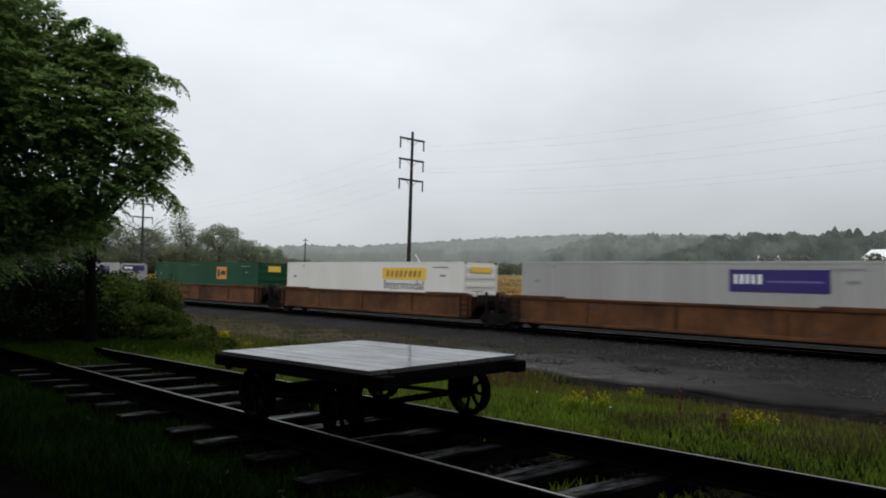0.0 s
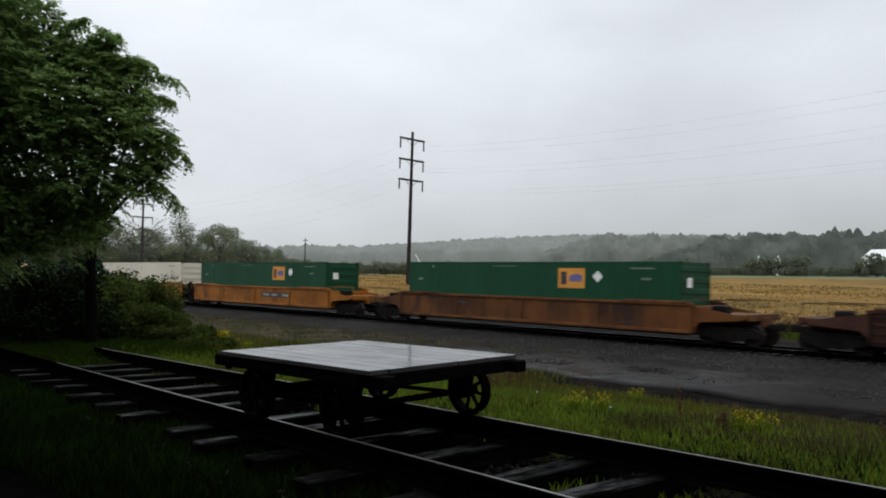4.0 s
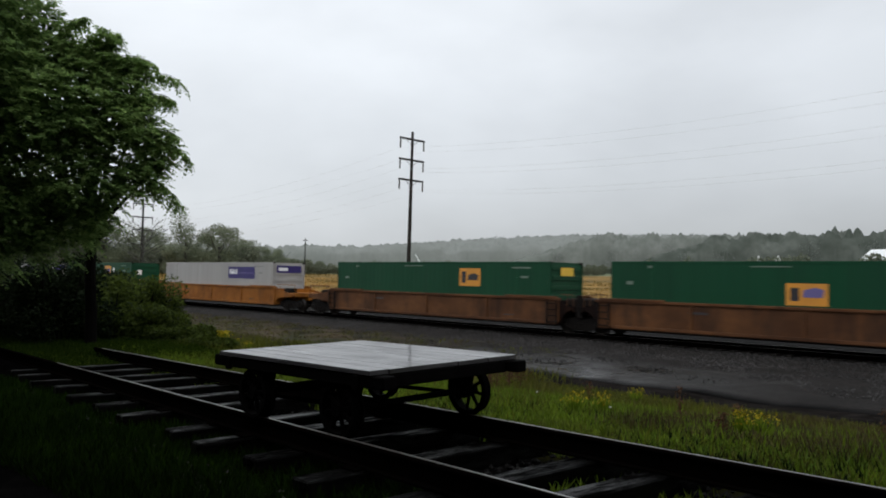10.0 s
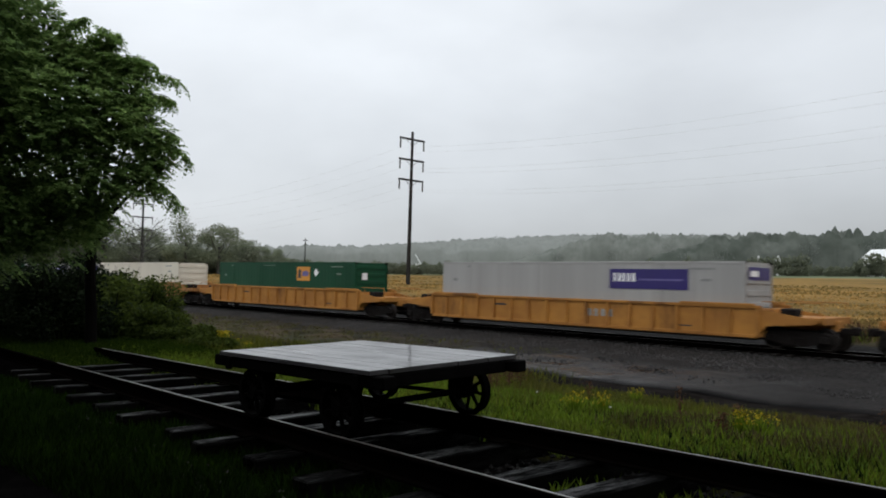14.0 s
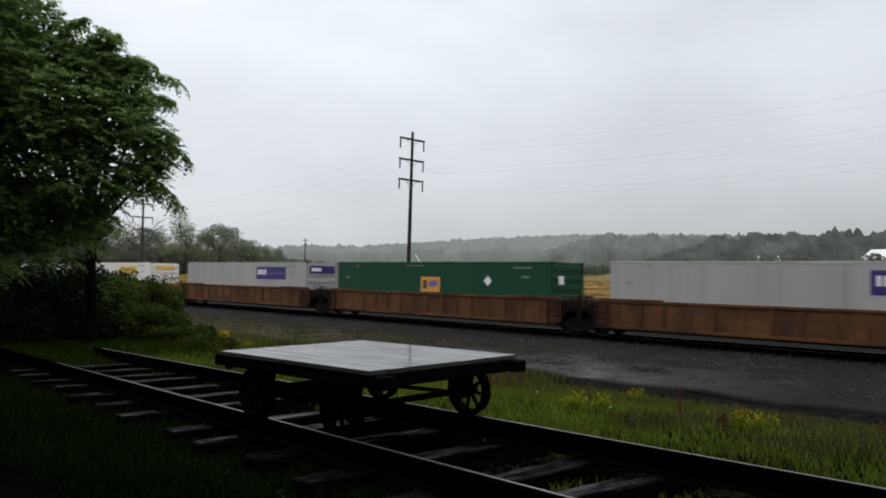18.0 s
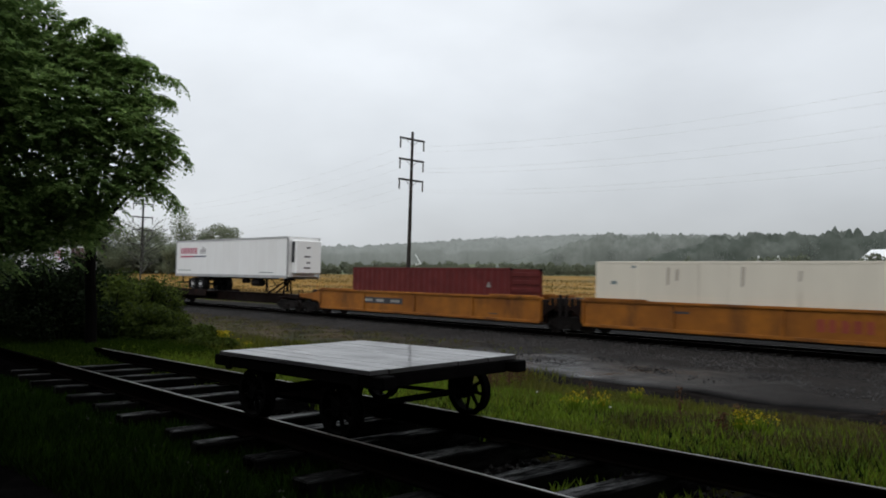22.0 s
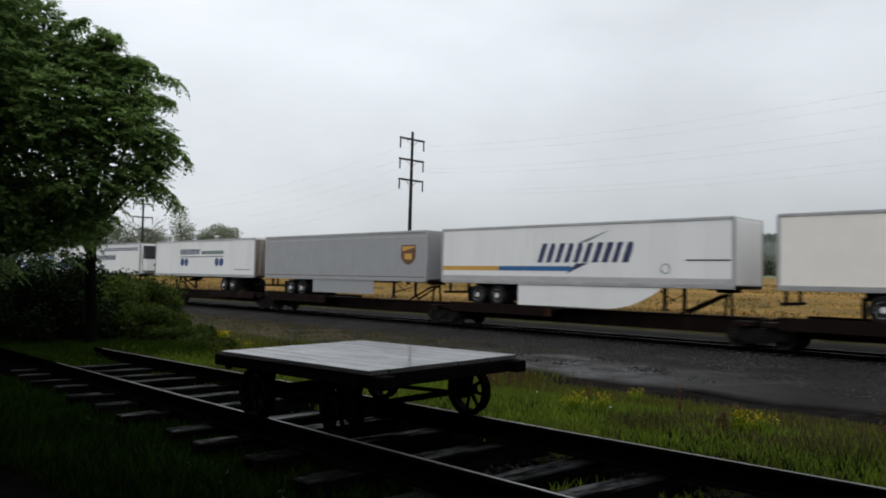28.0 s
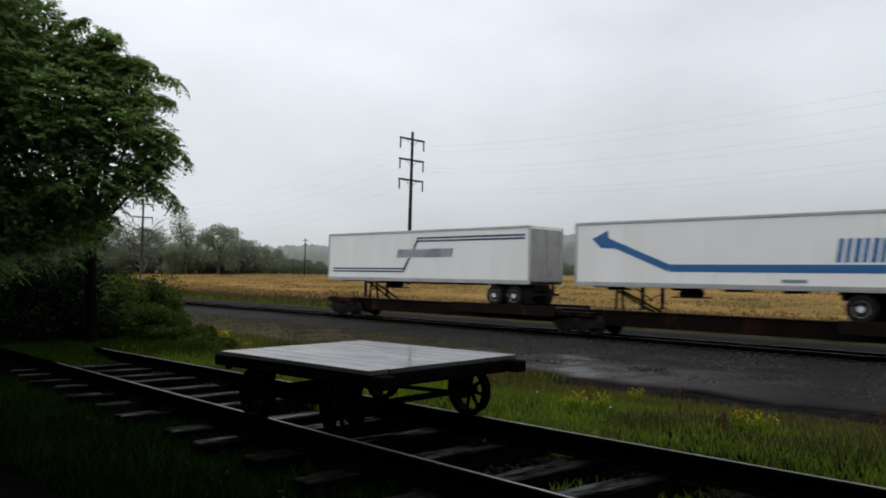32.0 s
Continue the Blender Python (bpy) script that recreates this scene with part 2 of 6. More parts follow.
    # Stones between the ties: the gaps' shade darkens their colour.
    "cinder_stone": surface("gap_shade_wet_cinder_stone", (0.026, 0.025, 0.024), (0.0012, 0.0012, 0.0012), 0.6, fine=6, broad=0.9, amount=0.9, spec=0.03, islands=True),
    "bark": surface("dark_wet_bark", (0.006, 0.005, 0.0045), (0.003, 0.003, 0.0025), 0.95, fine=20, stretch=(3, 3, 0.5), amount=0.7, bump=0.6, spec=0.02),
    "pole_wood": surface("dark_weathered_pole_timber", (0.028, 0.026, 0.024), None, 0.85, fine=10, stretch=(3, 3, 0.3), amount=0.5, spec=0.15),
    "insulator": surface("brown_glazed_insulator", (0.04, 0.036, 0.035), None, 0.4, amount=0.2),
    "wire": surface("dull_conductor_wire", (0.6, 0.6, 0.61), None, 0.7, amount=0.2),
    "barn_white": surface("white_barn_metal", (0.8, 0.8, 0.8), (0.7, 0.7, 0.7), 0.5, amount=0.3),
    "barn_roof": surface("pale_barn_roof_metal", (0.7, 0.72, 0.72), (0.6, 0.62, 0.62), 0.5, amount=0.3),
    "shade_screen": surface("dark_shade_screen_boards", (0.05, 0.035, 0.028), (0.03, 0.022, 0.018), 0.8, amount=0.4, spec=0.2),
    "leaf": leafy("fresh_green_tree_leaf", (0.30, 0.425, 0.135), (0.105, 0.18, 0.055), 0.6, 0.5),
    # Darkened copy of the shrub leaf, with shade put into the colour.
    "leaf_dark": leafy("shade_dark_leaf", (0.010, 0.019, 0.004), (0.003, 0.007, 0.0016), 0.8, 0.25),
    "leaf_shrub": leafy("green_roadside_shrub_leaf", (0.088, 0.118, 0.018), (0.014, 0.026, 0.005), 0.7, 0.4),
    # Darker copy of the tree leaf: the crown's inner shade is in the colour.
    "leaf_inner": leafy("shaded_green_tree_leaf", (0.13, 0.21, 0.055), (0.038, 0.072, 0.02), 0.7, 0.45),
    # Far leaves and bark: distance haze put into paler, greyer colours.
    "leaf_far": leafy("haze_pale_far_leaf", (0.225, 0.252, 0.168), (0.165, 0.190, 0.125), 0.9, 0.45),
    "leaf_hedge": leafy("haze_grey_hedge_leaf", (0.185, 0.198, 0.140), (0.118, 0.134, 0.092), 0.9, 0.4),
    "leaf_misty": leafy("haze_pale_distant_leaf", (0.205, 0.218, 0.206), (0.18, 0.194, 0.18), 1.0, 0.4),
    "bark_far": surface("haze_pale_far_bark", (0.085, 0.085, 0.075), None, 0.9, amount=0.4, spec=0.1),
    "grass_olive": leafy("olive_seeding_grass", (0.120, 0.124, 0.016), (0.053, 0.064, 0.009), 0.7, 0.3, worn=(0.060, 0.046, 0.014)),
    # Treetops and wood leaves: haze mixed into the colour, stronger with distance.
    "canopy_misty": surface("haze_pale_distant_treetops", (0.215, 0.228, 0.214), (0.165, 0.178, 0.164), 1.0, fine=0.45, broad=0.07, amount=0.6, bump=0.0, spec=0.0),
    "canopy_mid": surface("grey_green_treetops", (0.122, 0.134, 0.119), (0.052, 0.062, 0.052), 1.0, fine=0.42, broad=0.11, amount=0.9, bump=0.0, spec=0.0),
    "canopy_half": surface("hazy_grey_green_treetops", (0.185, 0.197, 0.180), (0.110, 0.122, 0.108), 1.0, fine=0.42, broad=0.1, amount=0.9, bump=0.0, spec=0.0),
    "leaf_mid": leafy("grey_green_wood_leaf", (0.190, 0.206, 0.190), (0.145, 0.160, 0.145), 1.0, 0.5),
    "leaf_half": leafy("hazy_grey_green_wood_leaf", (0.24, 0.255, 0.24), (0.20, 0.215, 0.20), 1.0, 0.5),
    "grass": leafy("rain_wet_green_grass", (0.162, 0.228, 0.016), (0.060, 0.104, 0.008), 0.7, 0.3, worn=(0.052, 0.050, 0.009)),
    "grass_lush": leafy("lush_green_grass", (0.138, 0.212, 0.020), (0.068, 0.122, 0.011), 0.7, 0.3),
    # Two darkened grasses: shade of the near bank and tree put into the green.
    "grass_dark": leafy("shade_dark_lawn_grass", (0.014, 0.029, 0.0028), (0.002, 0.007, 0.0008), 0.9, 0.2, 0.02),
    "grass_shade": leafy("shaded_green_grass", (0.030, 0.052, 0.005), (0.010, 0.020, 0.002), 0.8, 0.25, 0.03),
    "grass_dry": leafy("dry_straw_weeds", (0.085, 0.064, 0.026), (0.030, 0.027, 0.011), 0.8, 0.15),
    "edge_weed": leafy("ochre_dead_grass", (0.22, 0.135, 0.045), (0.10, 0.07, 0.025), 0.8, 0.35),
    "clump_weed": leafy("olive_brown_field_weed", (0.27, 0.188, 0.066), (0.17, 0.126, 0.047), 0.8, 0.5),
    "straw": leafy("golden_stubble_straw", (0.50, 0.32, 0.11), (0.26, 0.155, 0.048), 0.8, 0.5),
    "flower": leafy("yellow_mustard_flower", (0.40, 0.31, 0.012), (0.22, 0.18, 0.01), 0.7, 0.3),
    "dry_stem": leafy("dead_brown_stalk", (0.115, 0.058, 0.032), (0.045, 0.024, 0.014), 0.8, 0.2),
    "flower_white": leafy("small_white_flower", (0.6, 0.6, 0.55), (0.45, 0.45, 0.4)),
}


# ---- mesh helpers ----
def part(name, bm, material, parent=None, label="", at=None):
    """Link a bmesh as one mesh object, under a thing or a part."""
    me = bm if isinstance(bm, bpy.types.Mesh) else bpy.data.meshes.new(name)
    if me is not bm:
        bm.to_mesh(me)
        bm.free()
    if material is not None and not me.materials:
        me.materials.append(material)
    ob = new(name, me)
    if parent is not None:
        ob.parent = parent
    if at is not None:
        ob.matrix_local = at
    if label:
        ob["label"] = label
    return ob


def thing(name, at, label, category, group="", kind=""):
    ob = new(name)
    ob.matrix_world = at
    return tagged(ob, label, category, group, kind)


def box(bm, x0, x1, y0, y1, z0, z1, bevel=0.0):
    m = Matrix.LocRotScale(((x0 + x1) / 2, (y0 + y1) / 2, (z0 + z1) / 2), None, (abs(x1 - x0), abs(y1 - y0), abs(z1 - z0)))
    made = bmesh.ops.create_cube(bm, size=1.0, matrix=m)["verts"]
    if bevel:
        edges = {e for v in made for e in v.link_edges}
        bmesh.ops.bevel(bm, geom=list(edges), offset=bevel, segments=1, affect="EDGES")
    return bm


def slab(*a, bevel=0.0):
    return box(bmesh.new(), *a, bevel=bevel)


def tube(bm, a, b, r0, r1=None, seg=8):
    a, b = Vector(a), Vector(b)
    d = b - a
    m = Matrix.Translation((a + b) / 2) @ d.to_track_quat("Z", "Y").to_matrix().to_4x4()
    bmesh.ops.create_cone(bm, cap_ends=True, segments=seg, radius1=r0, radius2=r0 if r1 is None else r1, depth=d.length, matrix=m)
    return bm


def prism(bm, outline, y0, y1):
    """A plate with an outline in x and z, from y0 to y1."""
    front = [bm.verts.new((x, y0, z)) for x, z in outline]
    back = [bm.verts.new((x, y1, z)) for x, z in outline]
    bm.faces.new(front)
    bm.faces.new(back[::-1])
    n = len(outline)
    for i in range(n):
        bm.faces.new((front[i], back[i], back[(i + 1) % n], front[(i + 1) % n]))
    bmesh.ops.recalc_face_normals(bm, faces=bm.faces[:])
    return bm


def lathe(bm, profile, seg=20, axis="Y", at=(0, 0, 0), caps=True):
    """Turn a profile of (radius, along) round an axis."""
    rings = []
    for r, h in profile:
        ring = []
        for i in range(seg):
            a = 2 * math.pi * i / seg
            c, s = r * math.cos(a), r * math.sin(a)
            p = (c, h, s) if axis == "Y" else (c, s, h)
            ring.append(bm.verts.new((p[0] + at[0], p[1] + at[1], p[2] + at[2])))
        rings.append(ring)
    for a, b in zip(rings, rings[1:]):
        for i in range(seg):
            bm.faces.new((a[i], a[(i + 1) % seg], b[(i + 1) % seg], b[i]))
    if caps:
        bm.faces.new(rings[0][::-1])
        bm.faces.new(rings[-1])
    bmesh.ops.recalc_face_normals(bm, faces=bm.faces[:])
    return bm


def cloud_mesh(name, verts, faces, material):
    me = bpy.data.meshes.new(name)
    me.from_pydata(verts, [], faces)
    me.materials.append(material)
    return me


def quads(centres, along, across, name, material):
    """Many four-cornered leaves: centre, half length and half width vectors as arrays."""
    n = len(centres)
    v = np.empty((n, 4, 3))
    v[:, 0] = centres - along
    v[:, 1] = centres + across
    v[:, 2] = centres + along
    v[:, 3] = centres - across
    me = bpy.data.meshes.new(name)
    me.vertices.add(n * 4)
    me.vertices.foreach_set("co", v.reshape(-1))
    me.loops.add(n * 4)
    me.loops.foreach_set("vertex_index", np.arange(n * 4, dtype=np.int32))
    me.polygons.add(n)
    me.polygons.foreach_set("loop_start", np.arange(0, n * 4, 4, dtype=np.int32))
    me.update(calc_edges=True)
    me.materials.append(material)
    return me


def unit(v):
    return v / np.maximum(np.linalg.norm(v, axis=-1, keepdims=True), 1e-9)


# ---- the lie of the land ----
def smooth(a, b, v):
    t = np.clip((v - a) / (b - a), 0.0, 1.0)
    return t * t * (3 - 2 * t)


FG_YAW, FG_Y, FG_Z, FG_RISE = -0.0767, 3.977, 1.2435, 0.0262


def land(x, y):
    """Height of the ground: the siding's bank, the gravel road, the main line's ballast, the field, the far ridge."""
    x, y = np.asarray(x, float), np.asarray(y, float)
    bank = 1.03 + 0.0262 * np.clip(x, -60, 6)
    z = bank + 0 * y
    bed = FG_Y + FG_YAW * x
    z = z - 0.13 * (smooth(-1.75, -1.45, y - bed) - smooth(1.3, 1.6, y - bed)) * (x < 4)
    z = z + (0.28 - bank) * smooth(5.6, 13.0, y) + (-0.35 - 0.28) * smooth(13.0, 17.5, y)
    z = z - 0.07 * (smooth(17.45, 17.75, y) - smooth(18.0, 18.7, y)) * (x > -30)
    z = z + 0.12 * smooth(25.2, 27.9, y)
    z = z + 0.16 * smooth(31.6, 34.0, y)
    far = np.hypot(x, y)
    z = z + np.clip(y - 36.0, 0, 230) * 0.020 + np.clip(far - 45.0, 0, 300) * 0.008 * smooth(34, 60, y)
    turn = np.arctan2(y, -x)
    high = 4 + 24 * smooth(0.45, 1.15, turn) + 3 * np.sin(turn * 9.0) * smooth(0.4, 0.8, turn)
    z = z + high * smooth(330, 760, far) * smooth(0.0, 40, y)
    return z


FG = Matrix.Translation((0, FG_Y, FG_Z)) @ Matrix.Rotation(FG_YAW, 4, "Z") @ Matrix.Rotation(-math.atan(FG_RISE), 4, "Y")


def siding(s, o, z=0.0):
    """A point of the siding: along it, across it, above its rail tops."""
    return FG @ Vector((s, o, z))


def ground_material():
    m = bpy.data.materials.new("bank_grass_gravel_and_field")
    m.use_nodes = True
    nt = m.node_tree
    bsdf = nt.nodes["Principled BSDF"]
    coord = nt.nodes.new("ShaderNodeTexCoord")
    sep = nt.nodes.new("ShaderNodeSeparateXYZ")
    nt.links.new(coord.outputs["Object"], sep.inputs[0])
    wob = node(nt, "ShaderNodeTexNoise", Scale=0.35, Detail=4.0)
    patch = node(nt, "ShaderNodeTexNoise", Scale=0.8, Detail=5.0)
    grit = node(nt, "ShaderNodeTexNoise", Scale=9.0, Detail=5.0, Roughness=0.7)
    stones = node(nt, "ShaderNodeTexVoronoi", Scale=8.0)
    broad = node(nt, "ShaderNodeTexNoise", Scale=0.05, Detail=3.0)
    rows = nt.nodes.new("ShaderNodeMapping")
    rows.inputs["Scale"].default_value = (0.05, 0.5, 1)
    nt.links.new(coord.outputs["Object"], rows.inputs[0])
    row = node(nt, "ShaderNodeTexNoise", Scale=1.0, Detail=4.0)
    nt.links.new(rows.outputs[0], row.inputs["Vector"])
    for n in (wob, patch, grit, stones, broad):
        nt.links.new(coord.outputs["Object"], n.inputs["Vector"])
    off = nt.nodes.new("ShaderNodeMath")
    off.operation = "MULTIPLY_ADD"
    off.inputs[1].default_value = 3.0
    nt.links.new(wob.outputs[0], off.inputs[0])
    nt.links.new(sep.outputs[1], off.inputs[2])
    yy = off.outputs[0]
    edge = nt.nodes.new("ShaderNodeMath")
    edge.operation = "MULTIPLY_ADD"
    edge.inputs[1].default_value = 0.9
    nt.links.new(wob.outputs[0], edge.inputs[0])
    nt.links.new(sep.outputs[1], edge.inputs[2])
    ye = edge.outputs[0]
    turf = mix_colour(nt, ramp(nt, patch.outputs[0], 0.35, 0.65), (0.030, 0.044, 0.005), (0.030, 0.026, 0.008))
    gravel = mix_colour(nt, stones.outputs["Color"], (0.0010, 0.0009, 0.0008), (0.034, 0.030, 0.028))
    gravel = mix_colour(nt, ramp(nt, grit.outputs[0], 0.4, 0.7, 0, 0.7), gravel, (0.010, 0.0095, 0.0095))
    road = mix_colour(nt, ramp(nt, patch.outputs[0], 0.36, 0.66, 0.15, 0.85), gravel, (0.0065, 0.0055, 0.0048))
    weeds = mix_colour(nt, ramp(nt, patch.outputs[0], 0.35, 0.65), (0.030, 0.028, 0.012), (0.040, 0.030, 0.017))
    crop = mix_colour(nt, ramp(nt, row.outputs[0], 0.40, 0.60), (0.275, 0.160, 0.043), (0.185, 0.112, 0.033))
    crop = mix_colour(nt, ramp(nt, broad.outputs[0], 0.4, 0.65, 0, 0.5), crop, (0.225, 0.140, 0.044))
    tufts = nt.nodes.new("ShaderNodeMapping")
    tufts.inputs["Scale"].default_value = (0.12, 0.30, 1)
    nt.links.new(coord.outputs["Object"], tufts.inputs[0])
    tuft = node(nt, "ShaderNodeTexNoise", Scale=1.0, Detail=6.0, Roughness=0.65)
    nt.links.new(tufts.outputs[0], tuft.inputs["Vector"])
    crop = mix_colour(nt, ramp(nt, tuft.outputs[0], 0.46, 0.60, 0, 0.75), crop, (0.095, 0.068, 0.022))
    crop = mix_colour(nt, ramp(nt, tuft.outputs[0], 0.40, 0.34, 0, 0.6), crop, (0.36, 0.235, 0.090))
    bands = nt.nodes.new("ShaderNodeMapping")
    bands.inputs["Scale"].default_value = (0.022, 0.060, 1)
    nt.links.new(coord.outputs["Object"], bands.inputs[0])
    band = node(nt, "ShaderNodeTexNoise", Scale=1.0, Detail=7.0, Roughness=0.72)
    nt.links.new(bands.outputs[0], band.inputs["Vector"])
    crop = mix_colour(nt, ramp(nt, band.outputs[0], 0.50, 0.58, 0, 0.8), crop, (0.100, 0.074, 0.026))
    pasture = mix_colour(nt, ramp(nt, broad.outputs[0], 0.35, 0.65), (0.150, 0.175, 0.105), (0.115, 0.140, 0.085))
    # Near ground: cinders darkened further, the near bank's shade put into the colour.
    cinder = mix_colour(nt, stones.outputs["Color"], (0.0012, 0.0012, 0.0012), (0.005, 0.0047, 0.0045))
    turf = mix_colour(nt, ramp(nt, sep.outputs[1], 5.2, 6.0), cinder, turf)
    c = mix_colour(nt, ramp(nt, yy, 10.6, 12.4), turf, road)
    c = mix_colour(nt, ramp(nt, ye, 17.5, 17.9), c, (0.0022, 0.0020, 0.0019))
    c = mix_colour(nt, ramp(nt, ye, 18.75, 19.15), c, road)
    c = mix_colour(nt, ramp(nt, yy, 23.5, 26.0), c, gravel)
    litter = mix_colour(nt, ramp(nt, patch.outputs[0], 0.42, 0.60), (0.050, 0.036, 0.022), (0.022, 0.024, 0.010))
    weedy = nt.nodes.new("ShaderNodeMath")
    weedy.operation = "MULTIPLY"
    nt.links.new(ramp(nt, sep.outputs[0], -20.0, -27.0), weedy.inputs[0])
    nt.links.new(ramp(nt, yy, 26.5, 23.5), weedy.inputs[1])
    both = nt.nodes.new("ShaderNodeMath")
    both.operation = "MULTIPLY"
    nt.links.new(weedy.outputs[0], both.inputs[0])
    nt.links.new(ramp(nt, yy, 12.0, 14.0), both.inputs[1])
    c = mix_colour(nt, both.outputs[0], c, litter)
    # Near-black track bed: shade under the train put into the ballast colour.
    c = mix_colour(nt, ramp(nt, sep.outputs[1], 27.2, 27.9), c, (0.007, 0.0065, 0.0062))
    c = mix_colour(nt, ramp(nt, yy, 35.5, 37.0), c, weeds)
    tangle = mix_colour(nt, ramp(nt, tuft.outputs[0], 0.40, 0.60), (0.155, 0.092, 0.030), (0.070, 0.056, 0.020))
    tangle = mix_colour(nt, ramp(nt, patch.outputs[0], 0.50, 0.62, 0.0, 0.7), tangle, (0.085, 0.042, 0.018))
    c = mix_colour(nt, ramp(nt, yy, 38.5, 41.0), c, tangle)
    c = mix_colour(nt, ramp(nt, yy, 45.0, 58.0), c, crop)
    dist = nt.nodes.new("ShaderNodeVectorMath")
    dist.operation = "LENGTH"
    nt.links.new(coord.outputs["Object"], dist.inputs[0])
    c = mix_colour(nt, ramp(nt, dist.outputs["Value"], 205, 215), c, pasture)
    nt.links.new(c, bsdf.inputs["Base Color"])
    nt.links.new(ramp(nt, ye, 18.4, 19.2, 0.0, 0.05), bsdf.inputs["Specular IOR Level"])
    wet = nt.nodes.new("ShaderNodeMix")
    wet.inputs["B"].default_value = 0.85
    nt.links.new(ramp(nt, patch.outputs[0], 0.42, 0.62, 0.58, 0.85), wet.inputs["A"])
    nt.links.new(ramp(nt, yy, 18.5, 22.0), wet.inputs["Factor"])
    rough = nt.nodes.new("ShaderNodeMix")
    rough.inputs["A"].default_value = 0.8
    nt.links.new(ramp(nt, yy, 12.0, 14.0), rough.inputs["Factor"])
    nt.links.new(wet.outputs["Result"], rough.inputs["B"])
    nt.links.new(rough.outputs["Result"], bsdf.inputs["Roughness"])
    def times(p, q):
        n = nt.nodes.new("ShaderNodeMath")
        n.operation = "MULTIPLY"
        nt.links.new(p, n.inputs[0])
        nt.links.new(q, n.inputs[1])
        return n.outputs[0]
    # rain standing in the hollows of the road
    puddle = times(times(ramp(nt, patch.outputs[0], 0.30, 0.60, 0.35, 1.0), ramp(nt, ye, 18.6, 19.1)), ramp(nt, yy, 23.6, 25.4, 1.0, 0.0))
    puddle = times(times(puddle, ramp(nt, sep.outputs[0], -24.0, -17.0)), ramp(nt, sep.outputs[0], -12.0, -6.5, 1.0, 0.15))
    for sock, level in (("Roughness", 0.27), ("Specular IOR Level", 0.115)):
        link = bsdf.inputs[sock].links[0]
        dry = link.from_socket
        nt.links.remove(link)
        m2 = nt.nodes.new("ShaderNodeMix")
        m2.inputs["B"].default_value = level
        nt.links.new(dry, m2.inputs["A"])
        nt.links.new(puddle, m2.inputs["Factor"])
        nt.links.new(m2.outputs["Result"], bsdf.inputs[sock])
    b = node(nt, "ShaderNodeBump", Strength=0.9, Distance=0.05)
    nt.links.new(ramp(nt, puddle, 0.0, 1.0, 0.9, 0.06), b.inputs["Strength"])
    nt.links.new(grit.outputs[0], b.inputs["Height"])
    nt.links.new(b.outputs[0], bsdf.inputs["Normal"])
    return m


def build_ground():
    def steps(near_lo, near_hi, d, far):
        mid = np.arange(near_lo, near_hi + d, d)
        out = [near_hi + d]
        w = d
        while out[-1] < far:
            w *= 1.18
            out.append(out[-1] + w)
        low = [near_lo - d]
        w = d
        while low[-1] > -far:
            w *= 1.18
            low.append(low[-1] - w)
        return np.concatenate([low[::-1], mid, out])
    xs, ys = steps(-60, 6, 1.0, 2600), steps(-2, 45, 0.25, 2600)
    gx, gy = np.meshgrid(xs, ys)
    gz = land(gx, gy)
    near = (np.abs(gx + 25) < 60) & (gy < 60)
    gz = gz + np.where(near, 0.05 * np.sin(gx * 1.7 + 0.6 * gy) * np.sin(gy * 1.3 - 0.4 * gx), 0) * ((gy > 6.5) & (gy < 25))
    v = np.stack([gx, gy, gz], -1).reshape(-1, 3)
    nx, ny = len(xs), len(ys)
    faces = [(j * nx + i, j * nx + i + 1, (j + 1) * nx + i + 1, (j + 1) * nx + i) for j in range(ny - 1) for i in range(nx - 1)]
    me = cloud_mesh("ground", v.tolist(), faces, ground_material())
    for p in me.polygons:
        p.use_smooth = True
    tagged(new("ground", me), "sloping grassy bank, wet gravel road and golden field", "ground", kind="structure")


build_ground()


# ---- railway tracks ----
MAIN_Y = 29.75


def rail_mesh(length, lo, top=0.0):
    """A flat-bottomed rail along x: foot, web and head, its top at z = top."""
    bm = bmesh.new()
    box(bm, lo, lo + length, -0.07, 0.07, top - 0.17, top - 0.152)
    box(bm, lo, lo + length, -0.012, 0.012, top - 0.152, top - 0.035)
    box(bm, lo, lo + length, -0.036, 0.036, top - 0.035, top - 0.003, bevel=0.009)
    return bm


def head_mesh(length, lo, top=0.0, w=0.020):
    """The bright running band on the rail's crown."""
    return box(bmesh.new(), lo, lo + length, -w, w, top - 0.005, top + 0.001)


def tie_mesh(name, w, l, h, top, material):
    bm = slab(-w / 2, w / 2, -l / 2, l / 2, top - h, top, bevel=0.012)
    me = bpy.data.meshes.new(name)
    bm.to_mesh(me)
    bm.free()
    me.materials.append(material)
    return me


